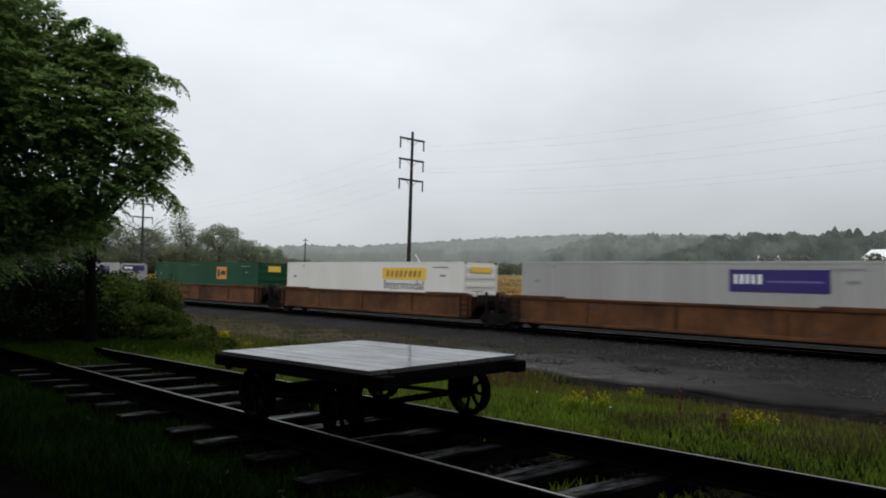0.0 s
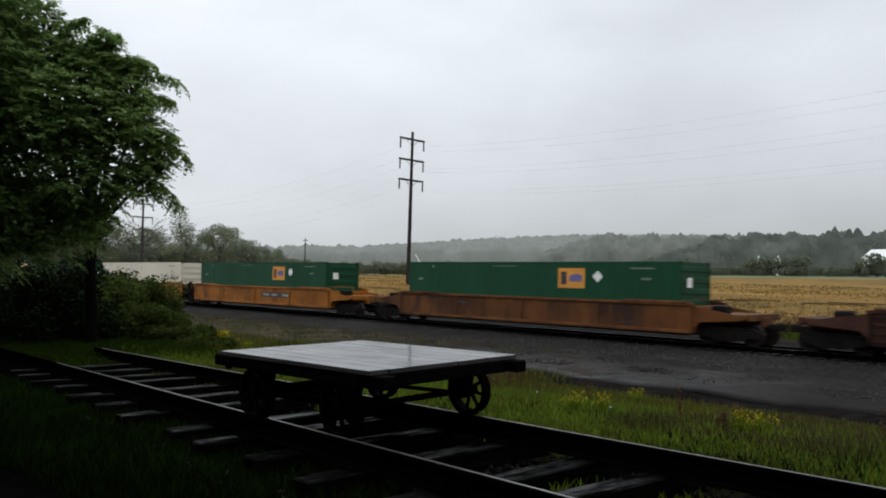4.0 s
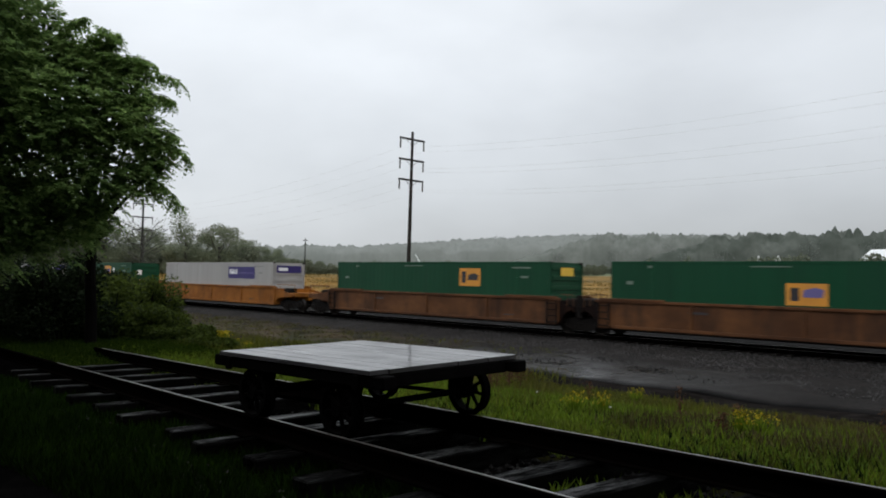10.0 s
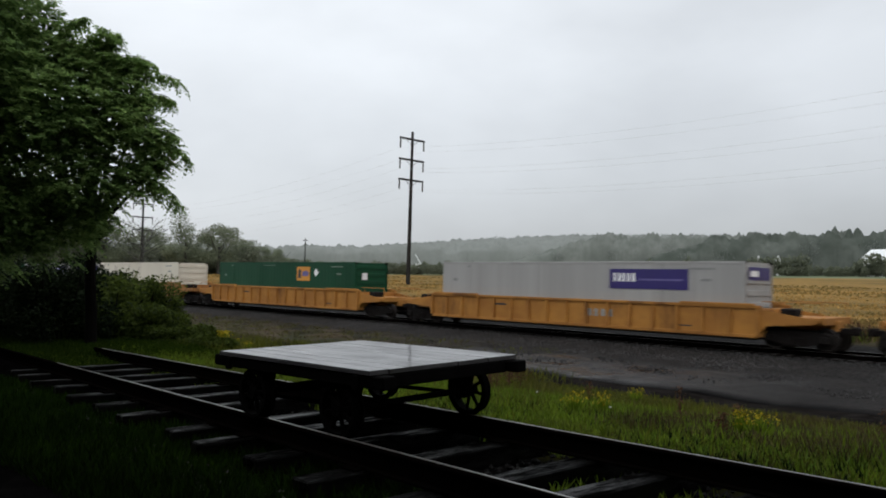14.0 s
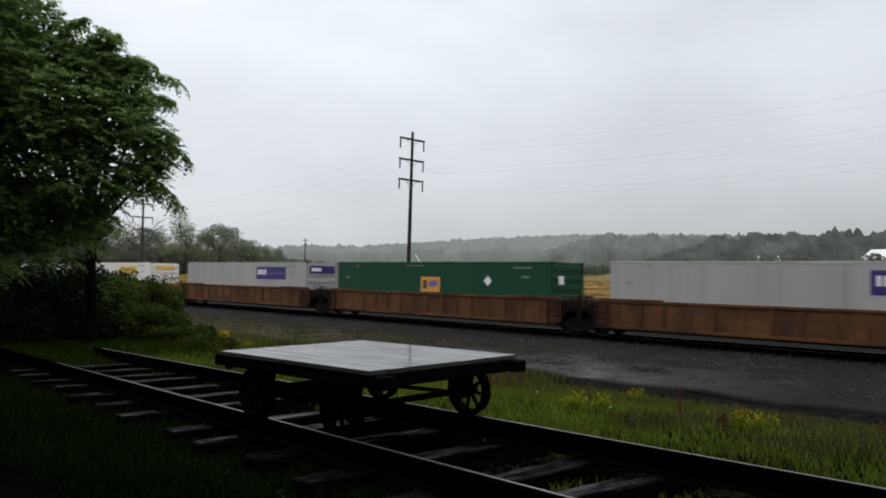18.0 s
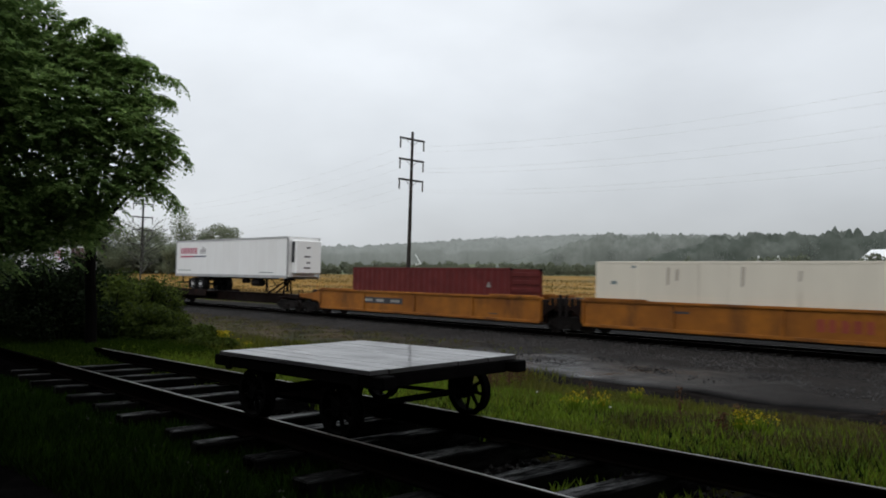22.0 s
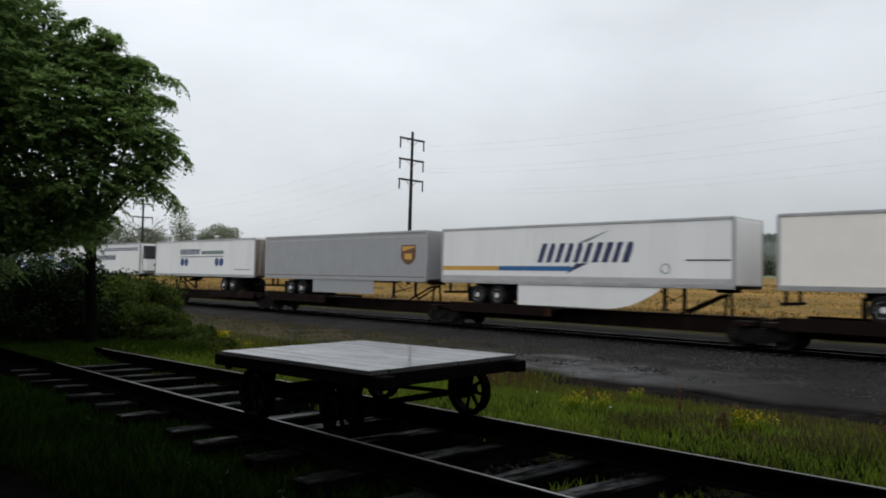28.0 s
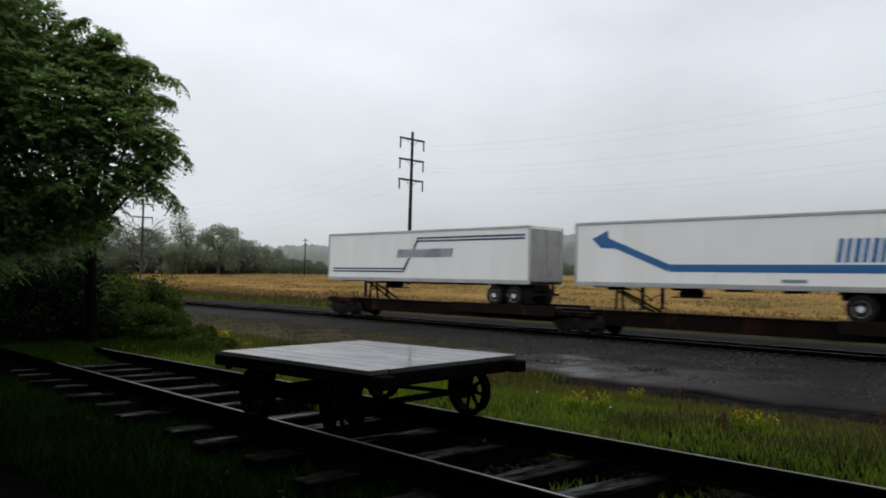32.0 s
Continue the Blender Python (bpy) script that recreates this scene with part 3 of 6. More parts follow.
def build_siding():
    track = thing("siding_track", FG, "short dark rusty siding on old wooden ties", "railway track", kind="structure")
    # the far rail stops at the tree, where grass has closed over the ties
    for o, end, worn in ((-0.753, -32.0, -12.6), (0.753, -15.9, -15.4)):
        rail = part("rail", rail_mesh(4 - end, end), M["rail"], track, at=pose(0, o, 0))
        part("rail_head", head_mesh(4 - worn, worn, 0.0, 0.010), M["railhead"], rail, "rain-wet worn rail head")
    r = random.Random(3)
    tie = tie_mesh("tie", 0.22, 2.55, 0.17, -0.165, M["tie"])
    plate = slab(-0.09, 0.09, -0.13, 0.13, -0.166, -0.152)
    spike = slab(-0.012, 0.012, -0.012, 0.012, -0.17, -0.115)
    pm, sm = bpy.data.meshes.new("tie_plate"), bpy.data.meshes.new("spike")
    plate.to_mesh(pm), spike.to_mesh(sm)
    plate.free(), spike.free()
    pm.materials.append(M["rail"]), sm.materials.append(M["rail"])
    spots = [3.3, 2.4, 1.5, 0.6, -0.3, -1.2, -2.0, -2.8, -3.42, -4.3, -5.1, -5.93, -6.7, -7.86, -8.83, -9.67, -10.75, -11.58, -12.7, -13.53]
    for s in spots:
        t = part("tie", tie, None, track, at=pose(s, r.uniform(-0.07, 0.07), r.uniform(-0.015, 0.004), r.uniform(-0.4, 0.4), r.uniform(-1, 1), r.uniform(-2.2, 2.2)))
        for o in (-0.753, 0.753):
            if s > -11:
                part("tie_plate", pm, None, t, at=pose(0, o, 0.004))
                part("spike", sm, None, t, at=pose(0.05, o + 0.085, 0.0))


def build_main_track():
    track = thing("main_track", pose(0, MAIN_Y, 0), "main line railway track on grey ballast", "railway track", kind="structure")
    for o in (-0.753, 0.753):
        rail = part("rail", rail_mesh(900, -800), M["rail"], track, at=pose(0, o, 0))
        part("rail_head", head_mesh(900, -800), M["railhead"], rail, "shiny worn rail head")
    tie = tie_mesh("tie", 0.23, 2.6, 0.18, -0.165, M["main_tie"])
    r = random.Random(5)
    for i in range(230):
        part("tie", tie, None, track, at=pose(6 - i * 0.52, r.uniform(-0.04, 0.04), r.uniform(-0.01, 0.004), 0, 0, r.uniform(-0.7, 0.7)))


def scatter_stones():
    """Ballast and loose gravel: small faceted stones."""
    def stones(n, place, size, name, label, material):
        p = place(n)
        base = np.array([(1, 0, 0), (-1, 0, 0), (0, 1, 0), (0, -1, 0), (0, 0, 1), (0, 0, -1)], float)
        tri = np.array([(0, 2, 4), (2, 1, 4), (1, 3, 4), (3, 0, 4), (2, 0, 5), (1, 2, 5), (3, 1, 5), (0, 3, 5)])
        v = base[None] * rng.uniform(0.5, 1.1, (n, 6, 1)) * (size * rng.uniform(0.6, 1.5, (n, 1, 1)))
        a = rng.uniform(0, 6.28, n)
        c, s = np.cos(a)[:, None], np.sin(a)[:, None]
        v = np.stack([v[..., 0] * c - v[..., 1] * s, v[..., 0] * s + v[..., 1] * c, v[..., 2] * 0.75], -1) + p[:, None, :]
        f = (tri[None] + (np.arange(n) * 6)[:, None, None]).reshape(-1, 3)
        tagged(new(name, cloud_mesh(name, v.reshape(-1, 3).tolist(), f.tolist(), M[material])), label, "gravel", kind="stuff")

    def shoulder(n):
        x, y = -3 - 52 * rng.random(n) ** 1.3, 20 + 11.4 * rng.random(n) ** 0.7
        z = np.where((y > 28.4) & (y < 31.1), -0.22, land(x, y) - 0.005)
        return np.stack([x, y, z], -1)

    def between(n):
        s, o = rng.uniform(-14, 0.5, n), rng.uniform(-1.7, 1.5, n)
        return np.array([siding(a, b, c) for a, b, c in zip(s, o, rng.uniform(-0.345, -0.315, n))])

    def lawn_edge(n):
        s = rng.uniform(-11.5, -3.0, n)
        o = rng.normal(-1.75, 0.10, n)
        return np.array([siding(a, b, c) for a, b, c in zip(s, o, rng.uniform(-0.24, -0.20, n))])

    stones(1300, lawn_edge, 0.022, "lawn_edge_stones", "pale pebbles along the lawn's edge", "stone")
    stones(26000, shoulder, 0.042, "ballast_stones", "loose grey crushed ballast stones", "stone")
    stones(9000, between, 0.026, "siding_stones", "wet gravel between the ties, gap shade in its colour", "cinder_stone")


build_siding()
build_main_track()
scatter_stones()


# ---- the flat push cart on the siding ----
def build_cart():
    cart = thing("push_cart", FG @ pose(-5.35, 0.0, 0.0, 1.0, 0.85, 5.0), "flat black wooden track push cart with rain-wet deck", "rail cart")
    deck_z = 0.555
    L, W, n = 2.14, 1.68, 9
    w = W / n
    r = random.Random(8)
    for i in range(n):
        y = -W / 2 + i * w
        part("deck_board", slab(-L / 2 + r.uniform(0, 0.014), L / 2 - r.uniform(0, 0.014), y + 0.001, y + w - 0.001, deck_z - 0.035, deck_z + r.uniform(-0.0012, 0.0012), bevel=0.002),
             M["deck"], cart, "rain-wet grey board")
    for y in (-W / 2 + 0.08, W / 2 - 0.08):
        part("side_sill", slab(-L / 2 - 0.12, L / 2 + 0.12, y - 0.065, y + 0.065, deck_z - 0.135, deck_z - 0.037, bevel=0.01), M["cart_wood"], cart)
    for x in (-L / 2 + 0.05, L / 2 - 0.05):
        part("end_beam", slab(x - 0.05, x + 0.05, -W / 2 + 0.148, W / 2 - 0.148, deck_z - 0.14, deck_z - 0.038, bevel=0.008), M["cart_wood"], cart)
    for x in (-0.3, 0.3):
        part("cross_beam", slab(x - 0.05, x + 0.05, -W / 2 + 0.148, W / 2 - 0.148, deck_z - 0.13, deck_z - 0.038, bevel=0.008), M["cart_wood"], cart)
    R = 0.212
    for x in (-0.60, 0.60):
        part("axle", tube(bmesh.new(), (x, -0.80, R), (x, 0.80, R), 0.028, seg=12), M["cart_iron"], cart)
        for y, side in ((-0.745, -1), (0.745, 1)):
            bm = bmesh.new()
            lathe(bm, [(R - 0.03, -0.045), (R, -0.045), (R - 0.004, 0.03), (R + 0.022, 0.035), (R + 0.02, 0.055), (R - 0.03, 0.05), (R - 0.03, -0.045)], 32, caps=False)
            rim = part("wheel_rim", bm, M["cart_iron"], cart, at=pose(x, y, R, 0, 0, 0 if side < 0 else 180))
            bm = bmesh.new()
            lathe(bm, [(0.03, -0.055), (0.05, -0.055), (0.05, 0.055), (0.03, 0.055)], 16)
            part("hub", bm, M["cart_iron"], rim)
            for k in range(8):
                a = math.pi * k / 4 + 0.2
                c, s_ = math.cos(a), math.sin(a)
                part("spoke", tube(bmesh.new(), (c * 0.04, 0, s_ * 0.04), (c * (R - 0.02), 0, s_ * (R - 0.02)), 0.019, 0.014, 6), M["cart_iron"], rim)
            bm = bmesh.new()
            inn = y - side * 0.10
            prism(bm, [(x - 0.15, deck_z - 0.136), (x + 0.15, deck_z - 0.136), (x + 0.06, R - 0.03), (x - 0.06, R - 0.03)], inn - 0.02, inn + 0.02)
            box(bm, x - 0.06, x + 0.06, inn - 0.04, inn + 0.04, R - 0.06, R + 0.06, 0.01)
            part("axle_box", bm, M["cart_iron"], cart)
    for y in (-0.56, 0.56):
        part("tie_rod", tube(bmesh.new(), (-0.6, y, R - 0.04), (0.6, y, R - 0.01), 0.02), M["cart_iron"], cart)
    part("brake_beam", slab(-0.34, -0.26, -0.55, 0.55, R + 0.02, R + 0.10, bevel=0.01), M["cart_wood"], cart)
    for x in (-0.9, 0.9):
        for y in (-W / 2 - 0.001, W / 2 + 0.001):
            part("stake_pocket", slab(x - 0.03, x + 0.03, y - 0.02, y + 0.02, deck_z - 0.15, deck_z - 0.04, bevel=0.006), M["cart_iron"], cart)


build_cart()


# ---- the freight train ----
MOVERS = []


def along(t):
    """How far the train has run at t seconds: steady at first, then slowly gathering way."""
    return 19.8 * t + (0.0225 * (t - 13.0) ** 2 if t > 13.0 else 0.0)


def on_train(ob, u):
    ob.matrix_world = pose(u, MAIN_Y, 0)
    MOVERS.append((ob, u))
    return ob


_shared = {}


def shared(key, make, material):
    """One mesh for all alike parts."""
    if key not in _shared:
        bm = make()
        me = bpy.data.meshes.new(key)
        bm.to_mesh(me)
        bm.free()
        me.materials.append(material)
        _shared[key] = me
    return _shared[key]


def add_truck(car, x):
    """A two-axle truck: side frames with spring nests, bolster, four flanged wheels on axles."""
    def frame_plate():
        bm = bmesh.new()
        prism(bm, [(-1.2, 0.56), (-1.05, 0.66), (-0.5, 0.72), (0.5, 0.72), (1.05, 0.66), (1.2, 0.56), (1.2, 0.34), (0.98, 0.30), (0.5, 0.22), (0.32, 0.16),
                   (-0.32, 0.16), (-0.5, 0.22), (-0.98, 0.30), (-1.2, 0.34)], -0.07, 0.07)
        for s in (-0.89, 0.89):
            box(bm, s - 0.14, s + 0.14, -0.13, 0.10, 0.30, 0.56, 0.03)
        for s in (-0.2, 0.0, 0.2):
            tube(bm, (s, -0.10, 0.2), (s, -0.10, 0.5), 0.075, seg=10)
        return bm

    def wheel():
        return lathe(bmesh.new(), [(0.06, -0.09), (0.10, -0.09), (0.12, -0.05), (0.34, -0.02), (0.36, -0.07), (0.42, -0.07), (0.425, 0.045), (0.45, 0.05), (0.45, 0.075), (0.36, 0.07),
                                   (0.34, 0.03), (0.1, 0.03)], 28)

    truck = part("truck", shared("bolster", lambda: slab(-0.2, 0.2, -1.0, 1.0, 0.42, 0.70, bevel=0.03), M["under"]), None, car, "grimy black wheel truck", at=pose(x, 0, 0))
    for y, turn in ((-1.0, 0), (1.0, 180)):
        part("side_frame", shared("side_frame", frame_plate, M["under"]), None, truck, at=pose(0, y, 0, 0, 0, turn))
        for s in (-0.89, 0.89):
            part("wheel", shared("rail_wheel", wheel, M["wheel"]), None, truck, at=pose(s, 0.76 * (1 if y > 0 else -1), 0.42, 0, 0, turn))
    for s in (-0.89, 0.89):
        part("axle", shared("rail_axle", lambda: tube(bmesh.new(), (0, -1.0, 0.42), (0, 1.0, 0.42), 0.08, seg=10), M["under"]), None, truck, at=pose(s, 0, 0))


def coupler_part(car, x, way):
    def make():
        bm = slab(-0.75, 0.45, -0.11, 0.11, 0.66, 0.86, bevel=0.02)
        box(bm, 0.3, 0.62, -0.17, 0.17, 0.62, 0.92, 0.05)
        tube(bm, (0.2, 0.3, 0.95), (0.55, 0.45, 0.45), 0.03)
        return bm
    part("coupler", shared("coupler", make, M["under"]), None, car, at=pose(x, 0, 0, 0, 0, 0 if way > 0 else 180))


def build_well_car(u, paint, ribs, left, right, label, mark=None):
    """An intermodal well car round x = u; left and right say how each end runs: own truck (o), shared truck (s), or on the neighbour's (n)."""
    car = on_train(thing("well_car", pose(0, 0, 0), label, "freight car", "well cars of the train"), u)
    m = M[paint]
    key = paint + ("_r" if ribs else "_s")

    def side():
        bm = bmesh.new()
        box(bm, -8.7, 8.7, -0.02, 0.02, 0.50, 1.50)
        return bm

    def chord():
        bm = slab(-8.75, 8.75, -0.09, 0.09, 1.485, 1.60, bevel=0.015)
        for s in (-7.0, 7.0):
            box(bm, s - 1.5, s + 1.5, -0.11, 0.10, 1.56, 1.665, 0.012)
        return bm

    def sill():
        return slab(-8.6, 8.6, -0.075, 0.06, 0.385, 0.515, bevel=0.012)

    for y, turn in ((-1.42, 0), (1.42, 180)):
        panel = part("side_panel", shared("well_side_" + key, side, m), None, car, at=pose(0, y, 0, 0, 0, turn))
        part("top_chord", shared("well_chord_" + key, chord, m), None, panel)
        part("bottom_sill", shared("well_sill_" + key, sill, m), None, panel)
        if y < 0:
            step = 1.08 if ribs else 4.3
            k = 8 if ribs else 2
            for i in range(-k, k + 1):
                part("rib", shared("well_rib_" + key, lambda: prism(bmesh.new(), [(-0.06, 0.515), (0.06, 0.515), (0.05, 1.486), (-0.05, 1.486)], -0.15 if ribs and paint == "yellow" else -0.085, -0.02), m), None, panel, at=pose(i * step, 0, 0))
    part("well_floor", shared("well_floor", lambda: slab(-8.4, 8.4, -1.32, 1.32, 0.30, 0.355), M["under"]), None, car)
    for way, mode in ((-1, left), (1, right)):
        reach = 11.05 if mode == "o" else 9.6
        turn = 0 if way > 0 else 180

        def end():
            """End structure: bulkhead, platform over the truck, side arches."""
            bm = bmesh.new()
            box(bm, 8.42, 8.72, -1.40, 1.40, 0.42, 1.48, 0.02)
            box(bm, 8.70, reach, -0.38, 0.38, 0.74, 1.12, 0.02)
            box(bm, 8.70, reach - 0.15, -1.36, 1.36, 1.12, 1.22, 0.015)
            box(bm, reach - 0.22, reach - 0.08, -1.40, 1.40, 0.98, 1.24, 0.015)
            for y in (-1.0, 1.0):
                prism(bm, [(8.6, 0.52), (8.95, 0.86), (reach - 0.5, 0.98), (reach - 0.2, 1.12), (8.6, 1.48)], y * 1.40 - 0.02, y * 1.40 + 0.02)
            return bm

        def rail_bars():
            bm = bmesh.new()
            tube(bm, (reach - 0.2, 0, 1.2), (reach - 0.2, 0, 1.75), 0.018, seg=6)
            tube(bm, (8.75, 0, 1.75), (reach - 0.2, 0, 1.75), 0.018, seg=6)
            tube(bm, (9.1, 0, 1.2), (9.1, 0, 1.75), 0.018, seg=6)
            return bm

        part("end_platform", shared("well_end_%s_%s" % (key, mode == "o"), end, m if mode == "o" else M["spine"]), None, car, at=pose(0, 0, 0, 0, 0, turn))
        for y in (-1.36, 1.36):
            part("grab_rail", shared("well_grab_%s_%s" % (key, mode == "o"), rail_bars, m), None, car, at=pose(0, y, 0, 0, 0, turn))
        if paint in ("rust_brown", "dark_red"):
            stile = None
            for s in (8.05, 8.6):
                stile = part("ladder_stile", shared("ladder_stile", lambda: slab(-0.03, 0.03, -1.56, -1.50, 0.42, 1.48), M["under"]), None, car, at=pose(s if way > 0 else s - 16.65, 0, 0))
            for z in (0.5, 0.78, 1.06, 1.34):
                part("rung", shared("ladder_rung", lambda: slab(-0.55, 0.0, -1.55, -1.51, -0.02, 0.02), M["under"]), None, stile, at=pose(0, 0, z))
        if mode == "o":
            add_truck(car, way * 9.9)
            coupler_part(car, way * 11.1, way)
            part("brake_rigging", shared("brake_box", lambda: slab(-0.28, 0.28, -1.2, -0.5, 1.22, 1.52, bevel=0.05), M["under"]), None, car, at=pose(way * 9.6, 0, 0))
        else:
            part("brake_rigging", shared("joint_box", lambda: slab(-0.34, 0.34, -1.25, 0.9, 1.22, 1.58, bevel=0.06), M["under"]), None, car, at=pose(way * 9.25, 0, 0))
            part("hose_bracket", shared("joint_post", lambda: slab(-0.06, 0.06, -1.34, -1.22, 0.7, 1.75, bevel=0.02), M["under"]), None, car, at=pose(way * 9.62, 0, 0))
            if mode == "s":
                add_truck(car, way * 9.75)
    part("marking", shared("car_number", lambda: letter_blocks(7, -4.4, -3.6, 1.15, 1.24), M["sign_dark"]), None, car, at=pose(0, -1.443, 0))
    part("marking", shared("car_note", lambda: letter_blocks(5, 5.4, 6.0, 0.68, 0.73), M["sign_dark"]), None, car, at=pose(0, -1.443, 0))
    kind, off = mark or ("", 0.0)
    if kind == "board":
        part("name_board", shared("name_board", lambda: slab(-1.75, 1.75, -0.012, 0.0, 0.90, 1.22), M["sign_dark"]), None, car, "dark board with pale lettering", at=pose(off, -1.443, 0))
        for i, (a, b) in enumerate(((-1.55, -0.85), (-0.5, 0.15), (0.75, 1.5))):
            part("board_lettering", shared("board_letters_%d" % i, lambda: letter_blocks(4, a, b, 0.98, 1.13), M["sign_pale"]), None, car, at=pose(off, -1.458, 0))
    elif kind == "letters":
        for i in range(5):
            part("faded_bar", shared("faded_bar_%d" % i, lambda: letter_blocks(5, -1.0, 1.0, 0.76, 1.20, 0.0, 2, i), M["sign_red"]), None, car, at=pose(off, -1.444, 0))
    elif kind == "pale":
        for i in range(4):
            part("faded_bar", shared("pale_bar_%d" % i, lambda: letter_blocks(4, -0.7, 0.7, 0.88, 1.20, 0.0, 2, i), M["sign_pale"]), None, car, at=pose(off, -1.444, 0))
    return car


def letter_blocks(n, x0, x1, z0, z1, slant=0.0, seed=2, only=None):
    """A run of plain slanted blocks of uneven width, standing for a brand's lettering."""
    if z1 - z0 < 0.3 and only is None:
        return slab(x0, x1, -0.004, 0.0, z0, z1)  # small writing: one plain bar
    bm = bmesh.new()
    r = random.Random(seed)
    w = (x1 - x0) / n
    h = z1 - z0
    for i in range(n):
        a = x0 + i * w
        b = a + w * r.uniform(0.54, 0.68)
        s = slant * h
        cut = h * r.choice((0.0, 0.0, 0.22))
        if only is not None and i != only:
            continue
        prism(bm, [(a, z0), (b, z0), (b + s * (1 - cut / h), z1 - cut), (b + s - (b - a) * 0.3, z1), (a + s, z1)], -0.004, 0.0)
    return bm


def bars(n, x0, x1, z0, z1, slant, seed, paint, layer=0):
    """A brand's lettering as plain slanted bars, each a part."""
    return [("letter_bar", (lambda i=i: letter_blocks(n, x0, x1, z0, z1, slant, seed, i)), paint, layer) for i in range(n)]


def wall_sheet(x0, x1, z0, z1, pitch, depth, flat=0.6):
    """One corrugated wall in the x-z plane, the ridges facing -y."""
    bm = bmesh.new()
    x, prof = x0, []
    while x < x1 - 1e-6:
        e = min(x + pitch, x1)
        w = e - x
        prof += [(x, 0.0), (x + w * flat * 0.5, 0.0), (x + w * 0.5, depth), (x + w * (0.5 + flat * 0.35), depth)]
        x = e
    prof.append((x1, 0.0))
    lo = [bm.verts.new((a, d, z0)) for a, d in prof]
    hi = [bm.verts.new((a, d, z1)) for a, d in prof]
    for i in range(len(prof) - 1):
        bm.faces.new((lo[i], lo[i + 1], hi[i + 1], hi[i]))
    return bm


def build_container(u, paint, label, length=16.15, height=2.90, sign=None, ribbed=False, end_panel="white"):
    """A shipping container standing in a well car: frame, walls, roof, end, fittings and signs."""
    c = on_train(thing("shipping_container", pose(0, 0, 0), label, "container", "containers of the train"), u)
    m, h, w = M[paint], length / 2, 1.295
    z0, z1 = 0.36, 0.36 + height
    key = "%s_%d_%d_%d" % (paint, length * 10, height * 10, ribbed)
    pitch, depth = (0.44, 0.03) if ribbed else (0.36, 0.004)
    part("core", shared("core_" + key, lambda: slab(-h + 0.05, h - 0.05, -w + 0.05, w - 0.05, z0 + 0.06, z1 - 0.05), m), None, c)
    for y, turn in ((-w + 0.006, 0), (w - 0.006, 180)):
        part("side_wall", shared("wall_" + key, lambda: wall_sheet(-h + 0.06, h - 0.06, z0 + 0.15, z1 - 0.10, pitch, depth), m), None, c, at=pose(0, y, 0, 0, 0, turn))
        part("top_rail", shared("toprail_" + key, lambda: slab(-h + 0.02, h - 0.02, -0.03, 0.03, z1 - 0.11, z1 - 0.002, bevel=0.008), m), None, c, at=pose(0, y + (0.022 if y < 0 else -0.022), 0))
        part("bottom_rail", shared("botrail_" + key, lambda: slab(-h + 0.02, h - 0.02, -0.03, 0.03, z0 + 0.01, z0 + 0.16, bevel=0.008), m), None, c, at=pose(0, y + (0.022 if y < 0 else -0.022), 0))
        for s in (-h + 0.06, -6.05, 6.05, h - 0.06):
            if abs(s) < h:
                part("post", shared("post_" + key, lambda: slab(-0.06, 0.06, -0.02, 0.045, z0 + 0.01, z1 - 0.001, bevel=0.008), m), None, c, at=pose(s, y + (0.011 if y < 0 else -0.011), 0, 0, 0, turn))
    part("roof", shared("roof_" + key, lambda: slab(-h + 0.05, h - 0.05, -w + 0.06, w - 0.06, z1 - 0.05, z1 - 0.02), m), None, c)
    for s in (-h + 0.09, -6.05, 6.05, h - 0.09):
        if abs(s) < h:
            for y in (-w + 0.09, w - 0.09):
                part("corner_casting", shared("casting", lambda: slab(-0.09, 0.09, -0.085, 0.085, -0.10, 0.012, bevel=0.015), M["under"]), None, c, at=pose(s, y, z1, 0, 0, 0))

    def end_ribs():
        return slab(0, 0.035, -w + 0.16, w - 0.16, -0.11, 0.11, bevel=0.015)
    for x, turn in ((h - 0.05, 0), (-h + 0.05, 180)):
        wall = part("end_wall", shared("endwall_%s" % key, lambda: slab(-0.03, 0.006, -w + 0.13, w - 0.13, z0 + 0.12, z1 - 0.10), m), None, c, at=pose(x, 0, 0, 0, 0, turn))
        for i in range(6):
            part("end_rib", shared("endrib_%s" % key, end_ribs, m), None, wall, at=pose(0.006, 0, z0 + 0.3 + i * (height - 0.6) / 5))
    zb, face = z1 - 3.26, -w - 0.004

    def sign_part(name, k, bm, mat, dz=0.0, out=0.0, lab=""):
        part(name, shared(k, bm, M[mat]), None, c, lab, at=pose(0, face - out, zb + dz))
    if sign == "purple":
        sign_part("sign_panel", "purple_panel", lambda: slab(2.13, 5.78, -0.004, 0.0, 2.10, 2.94), "purple", lab="purple sign panel")
        for i in range(5):
            sign_part("letter_block", "purple_mark_%d" % i, lambda: letter_blocks(5, 2.32, 3.45, 2.40, 2.76, seed=4, only=i), "sign_white", out=0.005)
        sign_part("small_lettering", "purple_note", lambda: letter_blocks(14, 3.55, 5.55, 2.46, 2.53, seed=6), "sign_violet", out=0.005)
        part("end_sign", shared("purple_end", lambda: slab(0, 0.006, -1.0, 1.0, 2.55, 3.05), M["purple"]), None, c, "purple sign panel", at=pose(h + 0.006, 0, 0))
        part("end_emblem", shared("purple_endmark", lambda: slab(0, 0.005, -0.85, -0.1, 2.68, 2.9), M["sign_white"]), None, c, at=pose(h + 0.013, 0, 0))
    elif sign in ("orange_high", "orange_low", "orange_diamond"):
        dx, z_lo = {"orange_low": (-0.70, 1.65), "orange_high": (2.25, 2.02), "orange_diamond": (2.02, 2.06)}[sign]
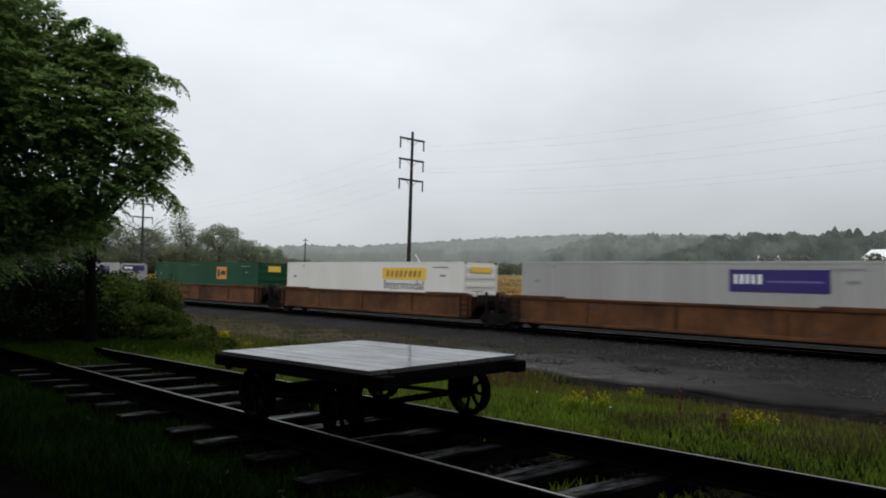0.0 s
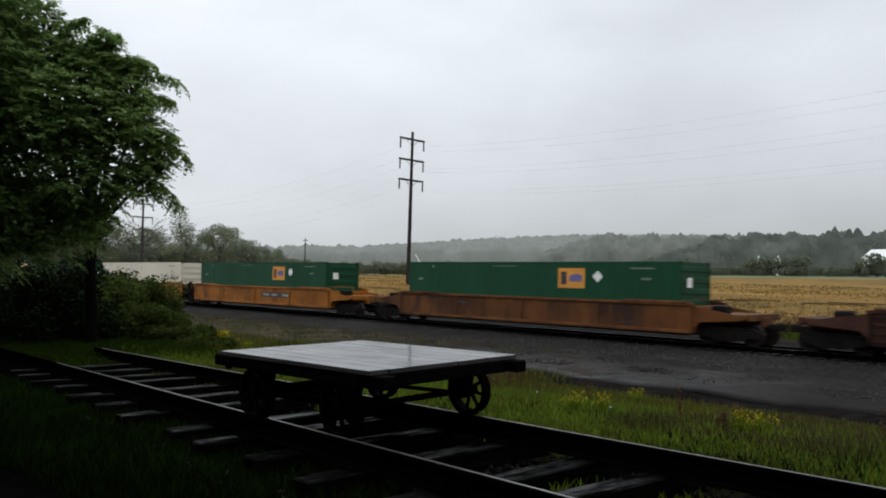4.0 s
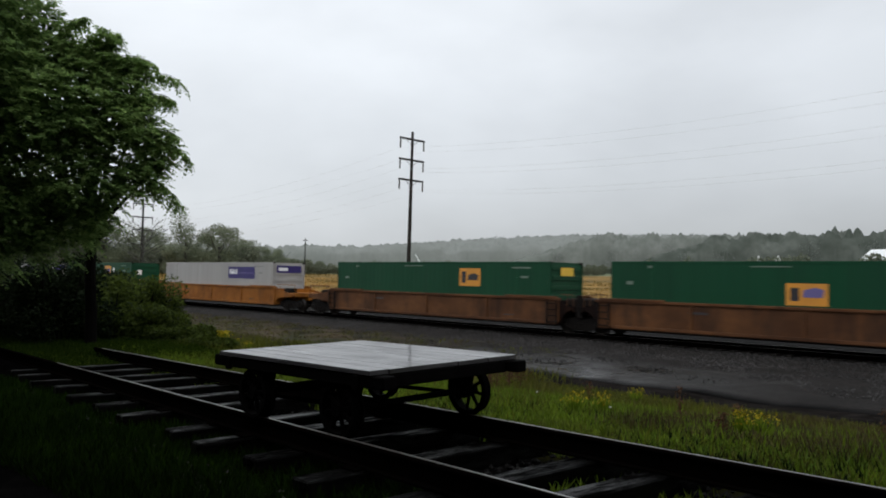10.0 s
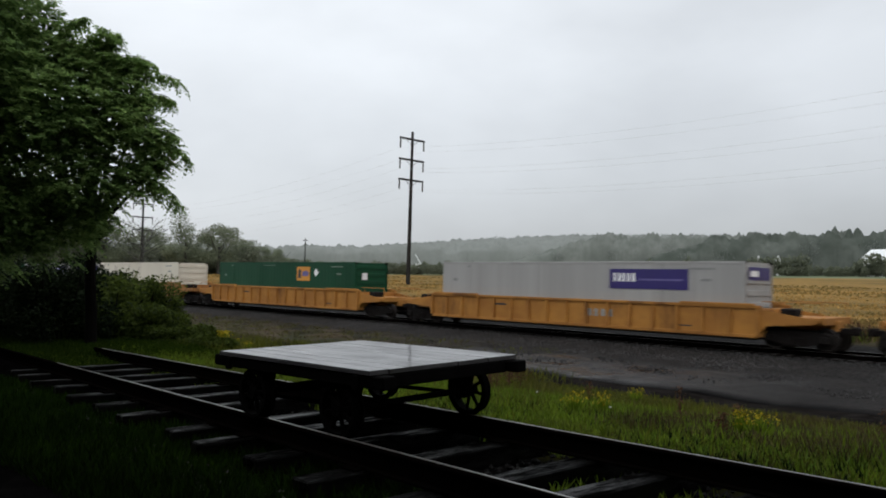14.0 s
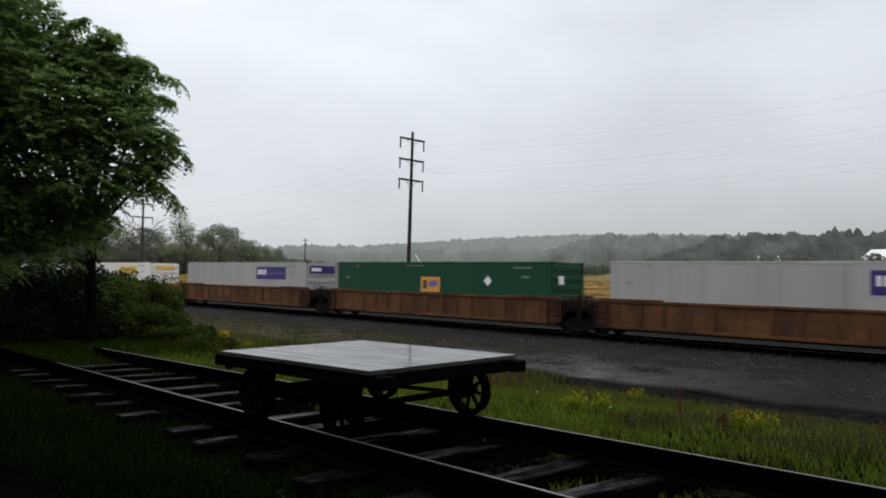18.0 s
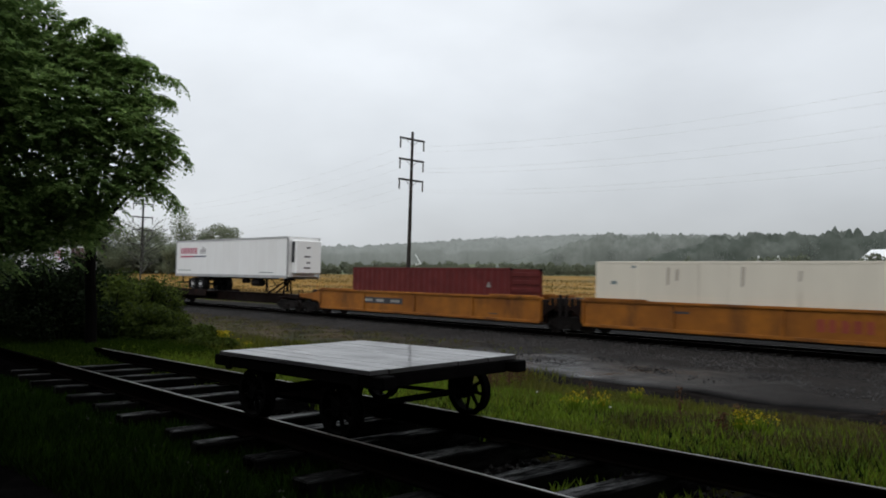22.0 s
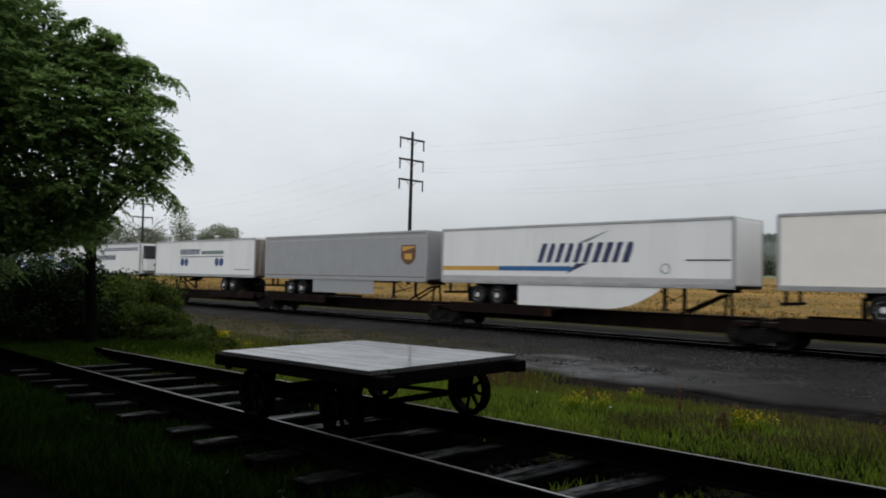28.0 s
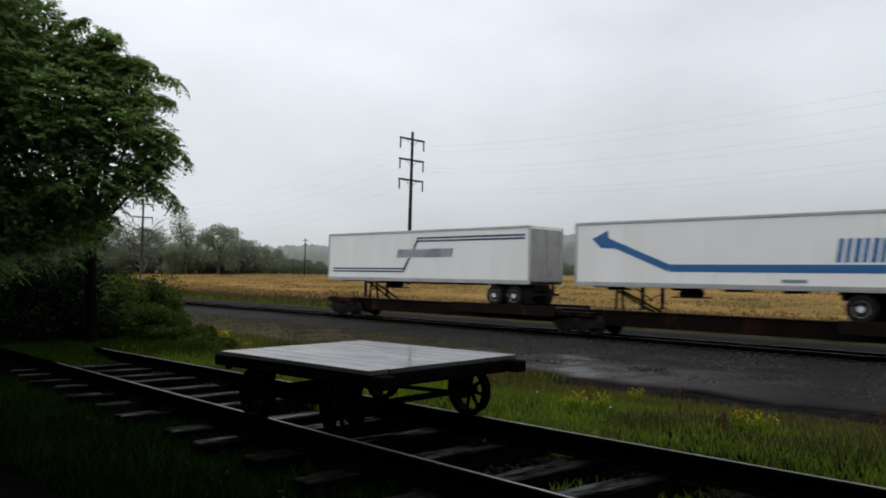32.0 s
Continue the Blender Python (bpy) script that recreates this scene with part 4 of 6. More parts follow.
        tall = 0.80 if sign == "orange_low" else 0.90
        sign_part("sign_panel", sign + "_panel", lambda: slab(dx, dx + 1.45, -0.004, 0.0, z_lo, z_lo + tall), "sign_orange", lab="orange sign panel")
        sign_part("emblem", sign + "_block", lambda: slab(dx + 0.16, dx + 0.46, -0.004, 0.0, z_lo + 0.16, z_lo + tall - 0.16), "sign_dark", out=0.005)
        sign_part("emblem", sign + "_mark", lambda: prism(bmesh.new(), [(dx + 0.58, z_lo + 0.30), (dx + 1.28, z_lo + 0.30), (dx + 1.32, z_lo + 0.58), (dx + 1.0, z_lo + 0.66), (dx + 0.62, z_lo + 0.56)], -0.004, 0.0),
                  "sign_dark" if sign == "orange_high" else "sign_violet", out=0.005)
        if sign != "orange_high":
            sign_part("diamond", "diamond", lambda: prism(bmesh.new(), [(4.14, 2.04), (4.40, 2.30), (4.14, 2.56), (3.88, 2.30)], -0.004, 0.0), "sign_white", 0.0 if sign == "orange_low" else 0.30)
            part("diamond", shared("end_diamond", lambda: slab(0, 0.006, -0.75, -0.35, 2.2, 2.6), M["sign_white"]), None, c, at=pose(h + 0.006, 0, 0))
        else:
            part("end_sign", shared("orange_end", lambda: slab(0, 0.006, -0.5, 0.5, 2.6, 3.0), M["sign_yellow"]), None, c, "yellow sign panel", at=pose(h + 0.006, 0, 0))
    elif sign in ("yellow_word", "yellow"):
        sign_part("sign_panel", "yellow_panel", lambda: slab(1.62, 5.25, -0.004, 0.0, 2.28, 2.94), "sign_yellow", lab="yellow sign panel")
        for i in range(8):
            sign_part("letter_block", "yellow_mark_%d" % i, lambda: letter_blocks(8, 1.95, 4.95, 2.42, 2.78, 0.25, 5, i), "sign_ochre", out=0.005)
        if sign == "yellow_word":
            word_part("Intermodal", c, pose(1.80, face, 1.74), 0.50, 3.25, M["sign_teal"])
        part("end_sign", shared("yellow_end", lambda: slab(0, 0.006, -0.8, 0.8, 2.72, 3.02), M["sign_yellow"]), None, c, "yellow sign panel", at=pose(h + 0.006, 0, 0))
    if paint == "cream":
        for k, (sx, top, ln) in enumerate(((-4.6, 3.0, 0.75), (-4.2, 2.95, 0.5), (-1.5, 3.05, 0.8), (0.6, 2.9, 0.4), (6.9, 2.4, 1.1))):
            sign_part("rust_streak", "streak_%d" % k, lambda: prism(bmesh.new(), [(sx - 0.08, top - ln), (sx + 0.03, top - ln * 0.9), (sx + 0.07, top), (sx - 0.05, top)], -0.003, 0.0), "streak")
    if paint == "red":
        sign_part("stencil", "red_mark", lambda: prism(bmesh.new(), [(4.6, 2.3), (4.9, 2.3), (4.75, 2.6)], -0.004, 0.0), "sign_pale")
        return c
    # small stencilled marks
    tone = {"green": "sign_moss", "grey": "sign_faint"}.get(paint, "sign_grey")
    if sign and sign.startswith("orange"):
        sign_part("stencil", "stencil_long", lambda: slab(-2.0, -0.5, -0.003, 0.0, 3.03, 3.07), tone)
    sign_part("stencil", "stencil_" + tone, lambda: letter_blocks(8, 5.75, 6.9, 2.93, 3.00, seed=11), tone)
    sign_part("stencil", "stencil_b" + tone, lambda: letter_blocks(4, 6.3, 6.75, 2.47, 2.57, seed=12), tone)
    sign_part("stencil", "stencil_c" + tone, lambda: slab(-7.3, -7.0, -0.003, 0.0, 2.28, 2.42), tone)
    sign_part("stencil", "stencil_d" + tone, lambda: slab(-6.3, -6.1, -0.003, 0.0, 2.98, 3.08), tone)
    return c


def word_part(word, parent, at, height, width, material, name="lettering"):
    """A readable word, cut from the built-in letters, standing upright and facing -y."""
    cu = bpy.data.curves.new("letters", "FONT")
    cu.body, cu.size, cu.extrude, cu.resolution_u = word, 1.0, 0.004, 2
    tmp = bpy.data.objects.new("letters", cu)
    scene.collection.objects.link(tmp)
    bpy.context.view_layer.update()
    me = bpy.data.meshes.new_from_object(tmp.evaluated_get(bpy.context.evaluated_depsgraph_get()))
    bpy.data.objects.remove(tmp)
    co = np.array([v.co[:] for v in me.vertices])
    lo, hi = co.min(0), co.max(0)
    co = (co - lo) / np.maximum(hi - lo, 1e-6) * np.array([width, height, 0.006])
    for v, p in zip(me.vertices, co):
        v.co = (p[0], -p[2], p[1])
    me.materials.clear()
    me.materials.append(material)
    return part(name, me, None, parent, at=at)


def build_spine_car(u0, u1, nose, left_own, right_truck, label, folded=False):
    """One platform of an articulated spine car from its left truck u0 to its right truck u1."""
    mid = (u0 + u1) / 2
    car = on_train(thing("spine_car", pose(0, 0, 0), label, "freight car", "spine cars of the train"), mid)
    h = (u1 - u0) / 2
    k = "%.1f" % h
    # Beam deepened so its dark steel stands in for the shade under the deck.
    part("centre_beam", shared("spine_beam_" + k, lambda: slab(-h + 0.1, h - 0.1, -0.34, 0.34, 0.42, 1.06, bevel=0.02), M["spine"]), None, car)
    part("beam_flange", shared("spine_flange_" + k, lambda: slab(-h + 0.25, h - 0.25, -0.42, 0.42, 1.062, 1.10), M["spine"]), None, car)
    tail = -nose
    a, b = sorted((tail * (h - 0.9), tail * (h - 7.4)))
    for y in (-1.0, 1.0):
        part("wheel_platform", shared("spine_deck_%s_%d_%d" % (k, tail, y), lambda: slab(a, b, y * 1.0 - 0.40, y * 1.0 + 0.40, 0.98, 1.085, bevel=0.01), M["spine"]), None, car)
        part("side_curb", shared("spine_curb_%s_%d_%d" % (k, tail, y), lambda: slab(a, b, y * 1.43 - 0.03, y * 1.43 + 0.03, 0.72, 1.20, bevel=0.008), M["spine"]), None, car)
    for i in range(4):
        s = a + 0.6 + i * (b - a - 1.2) / 3
        part("outrigger", shared("outrigger", lambda: prism(bmesh.new(), [(-0.07, 0.66), (0.07, 0.66), (0.07, 0.978), (-0.07, 0.978)], -1.38, 1.38), M["spine"]), None, car, at=pose(s, 0, 0))
    n0 = nose * (h - 1.6)

    def hitch():
        bm = bmesh.new()
        if folded:
            for y in (-0.32, 0.32):
                tube(bm, (0, y, 1.15), (-nose * 1.7, y, 1.2), 0.06, seg=8)
            box(bm, -0.35, 0.35, -0.42, 0.42, 1.11, 1.22, 0.03)
            return bm
        for y in (-0.32, 0.32):
            tube(bm, (0, y, 1.1), (0, y * 0.6, 2.05), 0.06, seg=8)
            tube(bm, (-nose * 1.9, y, 1.12), (-nose * 0.1, y * 0.6, 1.95), 0.055, seg=8)
        box(bm, -0.35, 0.35, -0.42, 0.42, 2.02, 2.12, 0.03)
        return bm
    part("hitch_stand", shared("hitch_%d_%d" % (nose, folded), hitch, M["spine"]), None, car, "folding trailer hitch", at=pose(n0, 0, 0))
    for way, own in ((-1, left_own), (1, right_truck)):
        part("end_step", shared("spine_step", lambda: slab(-0.35, 0.35, -1.30, 1.30, 0.80, 0.98, bevel=0.015), M["spine"]), None, car, at=pose(way * (h - 0.55), 0, 0))
        if own:
            add_truck(car, way * h)
        if own == 2:
            part("end_sill", shared("spine_end", lambda: slab(-1.2, 1.2, -0.9, 0.9, 0.84, 1.10, bevel=0.02), M["spine"]), None, car, at=pose(way * (h + 0.55), 0, 0))
            coupler_part(car, way * (h + 1.65), way)
            part("ladder", shared("spine_ladder", lambda: ladder_frame(), M["spine"]), None, car, at=pose(way * (h + 1.2), 0, 0))
    return car


def ladder_frame():
    bm = bmesh.new()
    for y in (-1.0, -0.65, 0.65, 1.0):
        box(bm, -0.02, 0.02, y - 0.02, y + 0.02, 0.45, 1.45)
    for z in (0.5, 0.8, 1.1, 1.4):
        box(bm, -0.018, 0.018, -1.0, -0.65, z, z + 0.03)
        box(bm, -0.018, 0.018, 0.65, 1.0, z, z + 0.03)
    return bm


Z_LO, Z_HI = 2.17, 5.0


def build_trailer(u, length, nose, label, skin="trailer", door="door_grey", reefer="", skirt=None, axle=1.9, signs=()):
    """A road trailer riding on a spine car. u: its left end; nose: +1 when its front is to the right."""
    t = on_train(thing("road_trailer", pose(0, 0, 0), label, "trailer", "trailers of the train"), u)
    m, w, L = M[skin], 1.295, length
    key = "%s_%.1f" % (skin, L)
    fx = (lambda d: L - d) if nose > 0 else (lambda d: d)  # distance from the nose to x
    part("box", shared("tbox_" + key, lambda: slab(0.02, L - 0.02, -w + 0.02, w - 0.02, Z_LO + 0.12, Z_HI - 0.06, bevel=0.02), m), None, t)
    n = int(round(L / 1.22))
    for i in range(n):
        part("side_panel", shared("tpanel_" + key, lambda: slab(0.004, L / n - 0.004, -0.016, 0.0, Z_LO + 0.20, Z_HI - 0.12, bevel=0.004), m), None, t, at=pose(i * L / n, -w + 0.017, 0))
    for y in (-w, w):
        part("top_rail", shared("ttop_%.1f" % L, lambda: slab(0, L, -0.03, 0.03, Z_HI - 0.12, Z_HI, bevel=0.01), M["rail_trim"]), None, t, at=pose(0, y, 0))
        part("bottom_rail", shared("tbot_" + key, lambda: slab(0, L, -0.03, 0.03, Z_LO, Z_LO + 0.20, bevel=0.01), M["rail_trim"] if skin != "silver" else m), None, t, at=pose(0, y, 0))
    part("roof", shared("troof_%.1f" % L, lambda: slab(0.03, L - 0.03, -w + 0.031, w - 0.031, Z_HI - 0.06, Z_HI - 0.025), M["rail_trim"]), None, t)
    for d in (0.04, L - 0.04):
        for y in (-w + 0.02, w - 0.02):
            part("corner_post", shared("tpost", lambda: slab(-0.06, 0.06, -0.05, 0.05, Z_LO + 0.205, Z_HI - 0.125, bevel=0.012), M["rail_trim"]), None, t, at=pose(d, y, 0))
    # rear doors
    rear, sign_x = fx(L), -nose
    for y in (-0.63, 0.63):
        d = part("rear_door", shared("tdoor_" + door, lambda: slab(-0.02, 0.02, -0.61, 0.61, Z_LO + 0.16, Z_HI - 0.14, bevel=0.008), M[door]), None, t, "rear door", at=pose(rear + sign_x * 0.012, y, 0))
        for s in (-0.3, 0.3):
            part("lock_bar", shared("lockbar", lambda: tube(bmesh.new(), (0, 0, Z_LO + 0.2), (0, 0, Z_HI - 0.2), 0.018, seg=6), M["rail_trim"]), None, d, at=pose(sign_x * 0.04, s, 0))
    part("bumper", shared("tbumper", lambda: slab(-0.06, 0.06, -1.15, 1.15, 1.62, 1.74, bevel=0.01), M["under"]), None, t, at=pose(rear - sign_x * 0.1, 0, 0))
    for y in (-0.7, 0.7):
        part("bumper_post", shared("tbpost", lambda: slab(-0.05, 0.05, -0.05, 0.05, 1.74, Z_LO + 0.02), M["under"]), None, t, at=pose(rear - sign_x * 0.1, y, 0))

    # running gear
    def dual():
        return lathe(bmesh.new(), [(0.30, -0.28), (0.44, -0.29), (0.5, -0.25), (0.5, -0.03), (0.47, 0.0), (0.5, 0.03), (0.5, 0.25), (0.44, 0.29), (0.30, 0.28)], 28)

    def rim():
        bm = lathe(bmesh.new(), [(0.30, 0.0), (0.29, -0.04), (0.22, 0.06), (0.12, 0.06), (0.11, -0.07), (0.02, -0.07)], 24)
        return bm
    for d in (L - axle, L - axle - 1.27):
        part("axle", shared("taxle", lambda: tube(bmesh.new(), (0, -1.0, 1.6), (0, 1.0, 1.6), 0.07), M["under"]), None, t, at=pose(fx(d), 0, 0))
        for y, turn in ((-0.98, 0), (0.98, 180)):
            tyre = part("tyre", shared("dual_tyre", dual, M["tyre"]), None, t, at=pose(fx(d), y, 1.6, 0, 0, turn))
            part("wheel_rim", shared("dual_rim", rim, M["rim"]), None, tyre, "polished metal rim", at=pose(0, -0.25, 0))
    x0, x1 = sorted((fx(L - axle + 0.75), fx(L - axle - 2.1)))
    part("bogie_frame", shared("tbogie_%.1f_%d_%.2f" % (L, nose, axle), lambda: slab(x0, x1, -0.6, 0.6, 1.86, Z_LO + 0.0, bevel=0.03), M["under"]), None, t)
    part("mud_flap", shared("tflap", lambda: slab(-0.012, 0.012, -1.25, -0.65, 1.25, 2.0), M["tyre"]), None, t, at=pose(fx(L - axle + 0.68), 0, 0))
    gear = fx(3.15)
    for y in (-0.85, 0.85):
        part("landing_leg", shared("tleg", lambda: slab(-0.07, 0.07, -0.06, 0.06, 1.28, Z_LO + 0.02, bevel=0.012), M["under"]), None, t, at=pose(gear, y, 0))
        part("landing_foot", shared("tfoot", lambda: slab(-0.14, 0.14, -0.13, 0.13, 1.22, 1.279, bevel=0.012), M["under"]), None, t, at=pose(gear, y, 0))
    part("leg_brace", shared("tbrace", lambda: tube(tube(bmesh.new(), (0, -0.85, 1.5), (0, 0.85, 1.9), 0.025), (-0.9, 0, 2.15), (0.0, 0, 1.6), 0.03), M["under"]), None, t, at=pose(gear, 0, 0))
    part("fifth_wheel_plate", shared("tking", lambda: slab(-0.5, 0.5, -0.55, 0.55, Z_LO - 0.05, Z_LO + 0.02, bevel=0.02), M["under"]), None, t, at=pose(fx(1.0), 0, 0))
    if skirt:
        s0, s1, low, sweep = skirt
        a, b = sorted((fx(L - s0), fx(L - s1)))

        def skirt_plate():
            pts = [(a, Z_LO - 0.002), (a, low), (b - sweep, low)]
            pts += [(b - sweep * (1 - k / 6), low + (Z_LO - 0.1 - low) * (k / 6) ** 2) for k in range(1, 7)] if sweep else [(b, low)]
            return prism(bmesh.new(), pts + [(b, Z_LO - 0.002)], -w + 0.01, -w + 0.03)
        part("side_skirt", skirt_plate(), m, t, "smooth side skirt")
    for k, d in enumerate((0.30, 0.44, 0.58, 0.70)):
        part("cross_member", shared("tmember", lambda: slab(-0.05, 0.05, -1.2, 1.2, Z_LO - 0.10, Z_LO + 0.01), M["under"]), None, t, at=pose(fx(L * d), 0, 0))
    if not reefer and not skirt:
        part("spare_wheel", shared("tspare", lambda: lathe(bmesh.new(), [(0.2, -0.11), (0.44, -0.12), (0.5, -0.07), (0.5, 0.07), (0.44, 0.12), (0.2, 0.11)], 22, "Z"), M["tyre"]), None, t, at=pose(fx(L * 0.32), -0.2, Z_LO - 0.22, 8, 0, 0))
        part("spare_rack", shared("tspare_rack", lambda: slab(-0.6, 0.6, -0.8, 0.4, Z_LO - 0.40, Z_LO - 0.345), M["under"]), None, t, at=pose(fx(L * 0.32), 0, 0))
    if reefer:
        front = fx(0.0)
        unit = part("cooling_unit", shared("reefer_body_%d" % nose, lambda: slab(*sorted((0.0, nose * 0.62)), -1.0, 1.0, Z_LO + 0.35, Z_HI - 0.25, bevel=0.06), M["trailer"]), None, t, "white front cooling unit", at=pose(front, 0, 0))
        if reefer == "side":
            part("grille", shared("reefer_grille_s%d" % nose, lambda: slab(*sorted((nose * 0.03, nose * 0.40)), -1.012, -0.9, Z_HI - 1.75, Z_HI - 0.36, bevel=0.02), M["reefer_black"]), None, unit, "black side grille")
            for k, z in enumerate((Z_HI - 0.75, Z_HI - 1.35, Z_HI - 1.75, Z_HI - 2.1)):
                part("panel_mark", shared("reefer_mark_%d" % (k % 2), lambda: slab(0.0, 0.006, -0.22 - 0.2 * (k % 2), 0.1, -0.05, 0.05), M["sign_dark"]), None, unit, at=pose(nose * 0.621 - (0.006 if nose < 0 else 0), 0, z))
        else:
            part("grille", shared("reefer_grille_f%d" % nose, lambda: slab(*sorted((nose * 0.03, nose * 0.64)), -1.012, 1.012, Z_HI - 1.45, Z_HI - 0.24, bevel=0.05), M["reefer_black"]), None, unit, "black upper grille")
            part("hatch", shared("reefer_hatch", lambda: slab(0.0, 0.01, -0.3, 0.1, Z_HI - 2.0, Z_HI - 1.85), M["sign_dark"]), None, unit, at=pose(nose * 0.621 - (0.01 if nose < 0 else 0), 0, 0))
        part("fuel_tank", shared("reefer_tank", lambda: tube(bmesh.new(), (-0.55, -0.85, 1.84), (0.55, -0.85, 1.84), 0.26, seg=16), M["under"]), None, t, at=pose(fx(4.3), 0, 0))
        part("air_tank", shared("reefer_air", lambda: tube(bmesh.new(), (-0.35, -0.6, 1.92), (0.35, -0.6, 1.92), 0.16, seg=12), M["under"]), None, t, at=pose(fx(6.3), 0, 0))
    else:
        part("nose_panel", shared("tnose_%s" % skin, lambda: slab(-0.015, 0.015, -w + 0.1, w - 0.1, Z_LO + 0.16, Z_HI - 0.14, bevel=0.006), m), None, t, at=pose(fx(0.0), 0, 0))
    for name, make, mat, layer in signs:
        part(name, make(), M[mat], t, at=pose(0, -w - 0.003 - 0.005 * layer, 0))
    return t


def stripe(pts, width):
    """A painted band along a broken line in x and z."""
    bm = bmesh.new()
    for i, ((xa, za), (xb, zb)) in enumerate(zip(pts, pts[1:])):
        d = math.hypot(xb - xa, zb - za)
        nx, nz = -(zb - za) / d * width / 2, (xb - xa) / d * width / 2
        e = 0.001 * i
        prism(bm, [(xa - nx, za - nz), (xb - nx, zb - nz), (xb + nx, zb + nz), (xa + nx, za + nz)], -0.004 - e, 0.0)
    return bm


def ring(x, z, r):
    """A thin painted ring."""
    bm = bmesh.new()
    for k in range(16):
        a, b = k * math.pi / 8, (k + 1) * math.pi / 8
        prism(bm, [(x + q * math.cos(c), z + q * math.sin(c)) for q, c in ((r, a), (r, b), (r * 0.78, b), (r * 0.78, a))], -0.004, 0.0)
    return bm


def crest(x, z, w, h):
    """A pale emblem of three leaning sails over a hull line."""
    bm = bmesh.new()
    for a, b, top in ((0.0, 0.34, 0.62), (0.32, 0.68, 1.0), (0.66, 0.98, 0.78)):
        prism(bm, [(x + w * a, z + h * 0.16), (x + w * b, z + h * 0.16), (x + w * (b + 0.02), z + h * top * 0.75), (x + w * (a + b) / 2, z + h * top)], -0.004, 0.0)
    prism(bm, [(x, z), (x + w, z), (x + w * 0.94, z + h * 0.11), (x + w * 0.05, z + h * 0.11)], -0.004, 0.0)
    return bm


def disc(x, z, r):
    return prism(bmesh.new(), [(x + r * math.cos(a * math.pi / 10), z + r * math.sin(a * math.pi / 10)) for a in range(20)], -0.004, 0.0)


BROWN, RIBBED_RED = "weathered brown steel well car with grimy trucks", "dark red-brown ribbed steel well car"
ORANGE, YELLOW = "grimy orange-yellow steel well car", "faded yellow ribbed steel well car with rust"
GREY_L = "pale grey shipping container with purple sign panel"
GREEN_L, GREEN_D = "dark green shipping container with orange sign panel", "dark green container with orange panel and white diamond"
WHITE_L, PLAIN_L = "white shipping container with yellow sign panel", "plain cream-white shipping container with rust streaks"


def build_well_train():
    # left end of container, car paint, ribs, left end, right end, container
    rows = [
        (-23.05, "rust_brown", 0, "s", "o", "grey"), (-43.0, "rust_brown", 0, "s", "n", "jb"), (-62.75, "rust_brown", 0, "o", "n", "high"),
        (-86.55, "dark_red", 1, "o", "o", "grey"), (-110.2, "rust_orange", 0, "o", "o", "diamond"),
        (-134.05, "orange", 0, "s", "o", "diamond"), (-153.6, "orange", 0, "s", "n", "plain"), (-173.0, "orange", 0, "o", "n", "low"),
        (-196.65, "rust_brown", 1, "s", "o", "jb_plain"), (-216.1, "rust_brown", 0, "s", "n", "low"), (-235.5, "rust_brown", 0, "o", "n", "high"),
        (-258.9, "orange", 0, "o", "o", "grey"), (-281.95, "yellow", 1, "o", "o", "diamond"), (-305.6, "yellow", 1, "o", "o", "grey"),
        (-329.2, "yellow", 1, "o", "o", "diamond"), (-352.1, "tan", 0, "o", "o", "plain"),
        (-375.1, "rust_brown", 1, "s", "o", "grey"), (-394.4, "rust_brown", 1, "s", "n", "low"), (-414.0, "rust_brown", 1, "o", "n", "grey"),
        (-437.0, "orange", 0, "s", "o", "jb"), (-456.3, "orange", 0, "s", "n", "plain"), (-475.9, "orange", 0, "o", "n", "red"),
    ]
    marks = {-134.05: ("board", 2.7), -153.6: ("letters", 1.6), -437.0: ("board", 3.1), -456.3: ("letters", 2.2), -475.9: ("board", -2.7), -305.6: ("pale", 1.8), -173.0: ("board", -2.9)}
    labels = {"rust_orange": "rust-stained dull orange steel well car", "rust_brown": BROWN, "dark_red": RIBBED_RED, "orange": ORANGE, "yellow": YELLOW, "tan": "dusty tan-yellow steel well car"}
    for u, paint, ribs, left, right, load in rows:
        mid = u + 8.075
        build_well_car(mid, paint, ribs, left, right, labels[paint], marks.get(u))
        if load == "grey":
            build_container(mid, "grey", GREY_L, sign="purple")
        elif load == "high":
            build_container(mid, "green", GREEN_L, sign="orange_high")
        elif load in ("low", "diamond"):
            build_container(mid, "green", GREEN_D, sign="orange_" + load)
        elif load == "jb":
            build_container(mid, "white", WHITE_L, sign="yellow_word")
        elif load == "jb_plain":
            build_container(mid, "white", "white corrugated shipping container with yellow sign", sign="yellow", ribbed=True)
        elif load == "plain":
            build_container(mid, "cream", PLAIN_L)
        else:
            build_container(mid + 0.5, "red", "short oxide-red corrugated shipping container", 12.19, 2.59, ribbed=True)


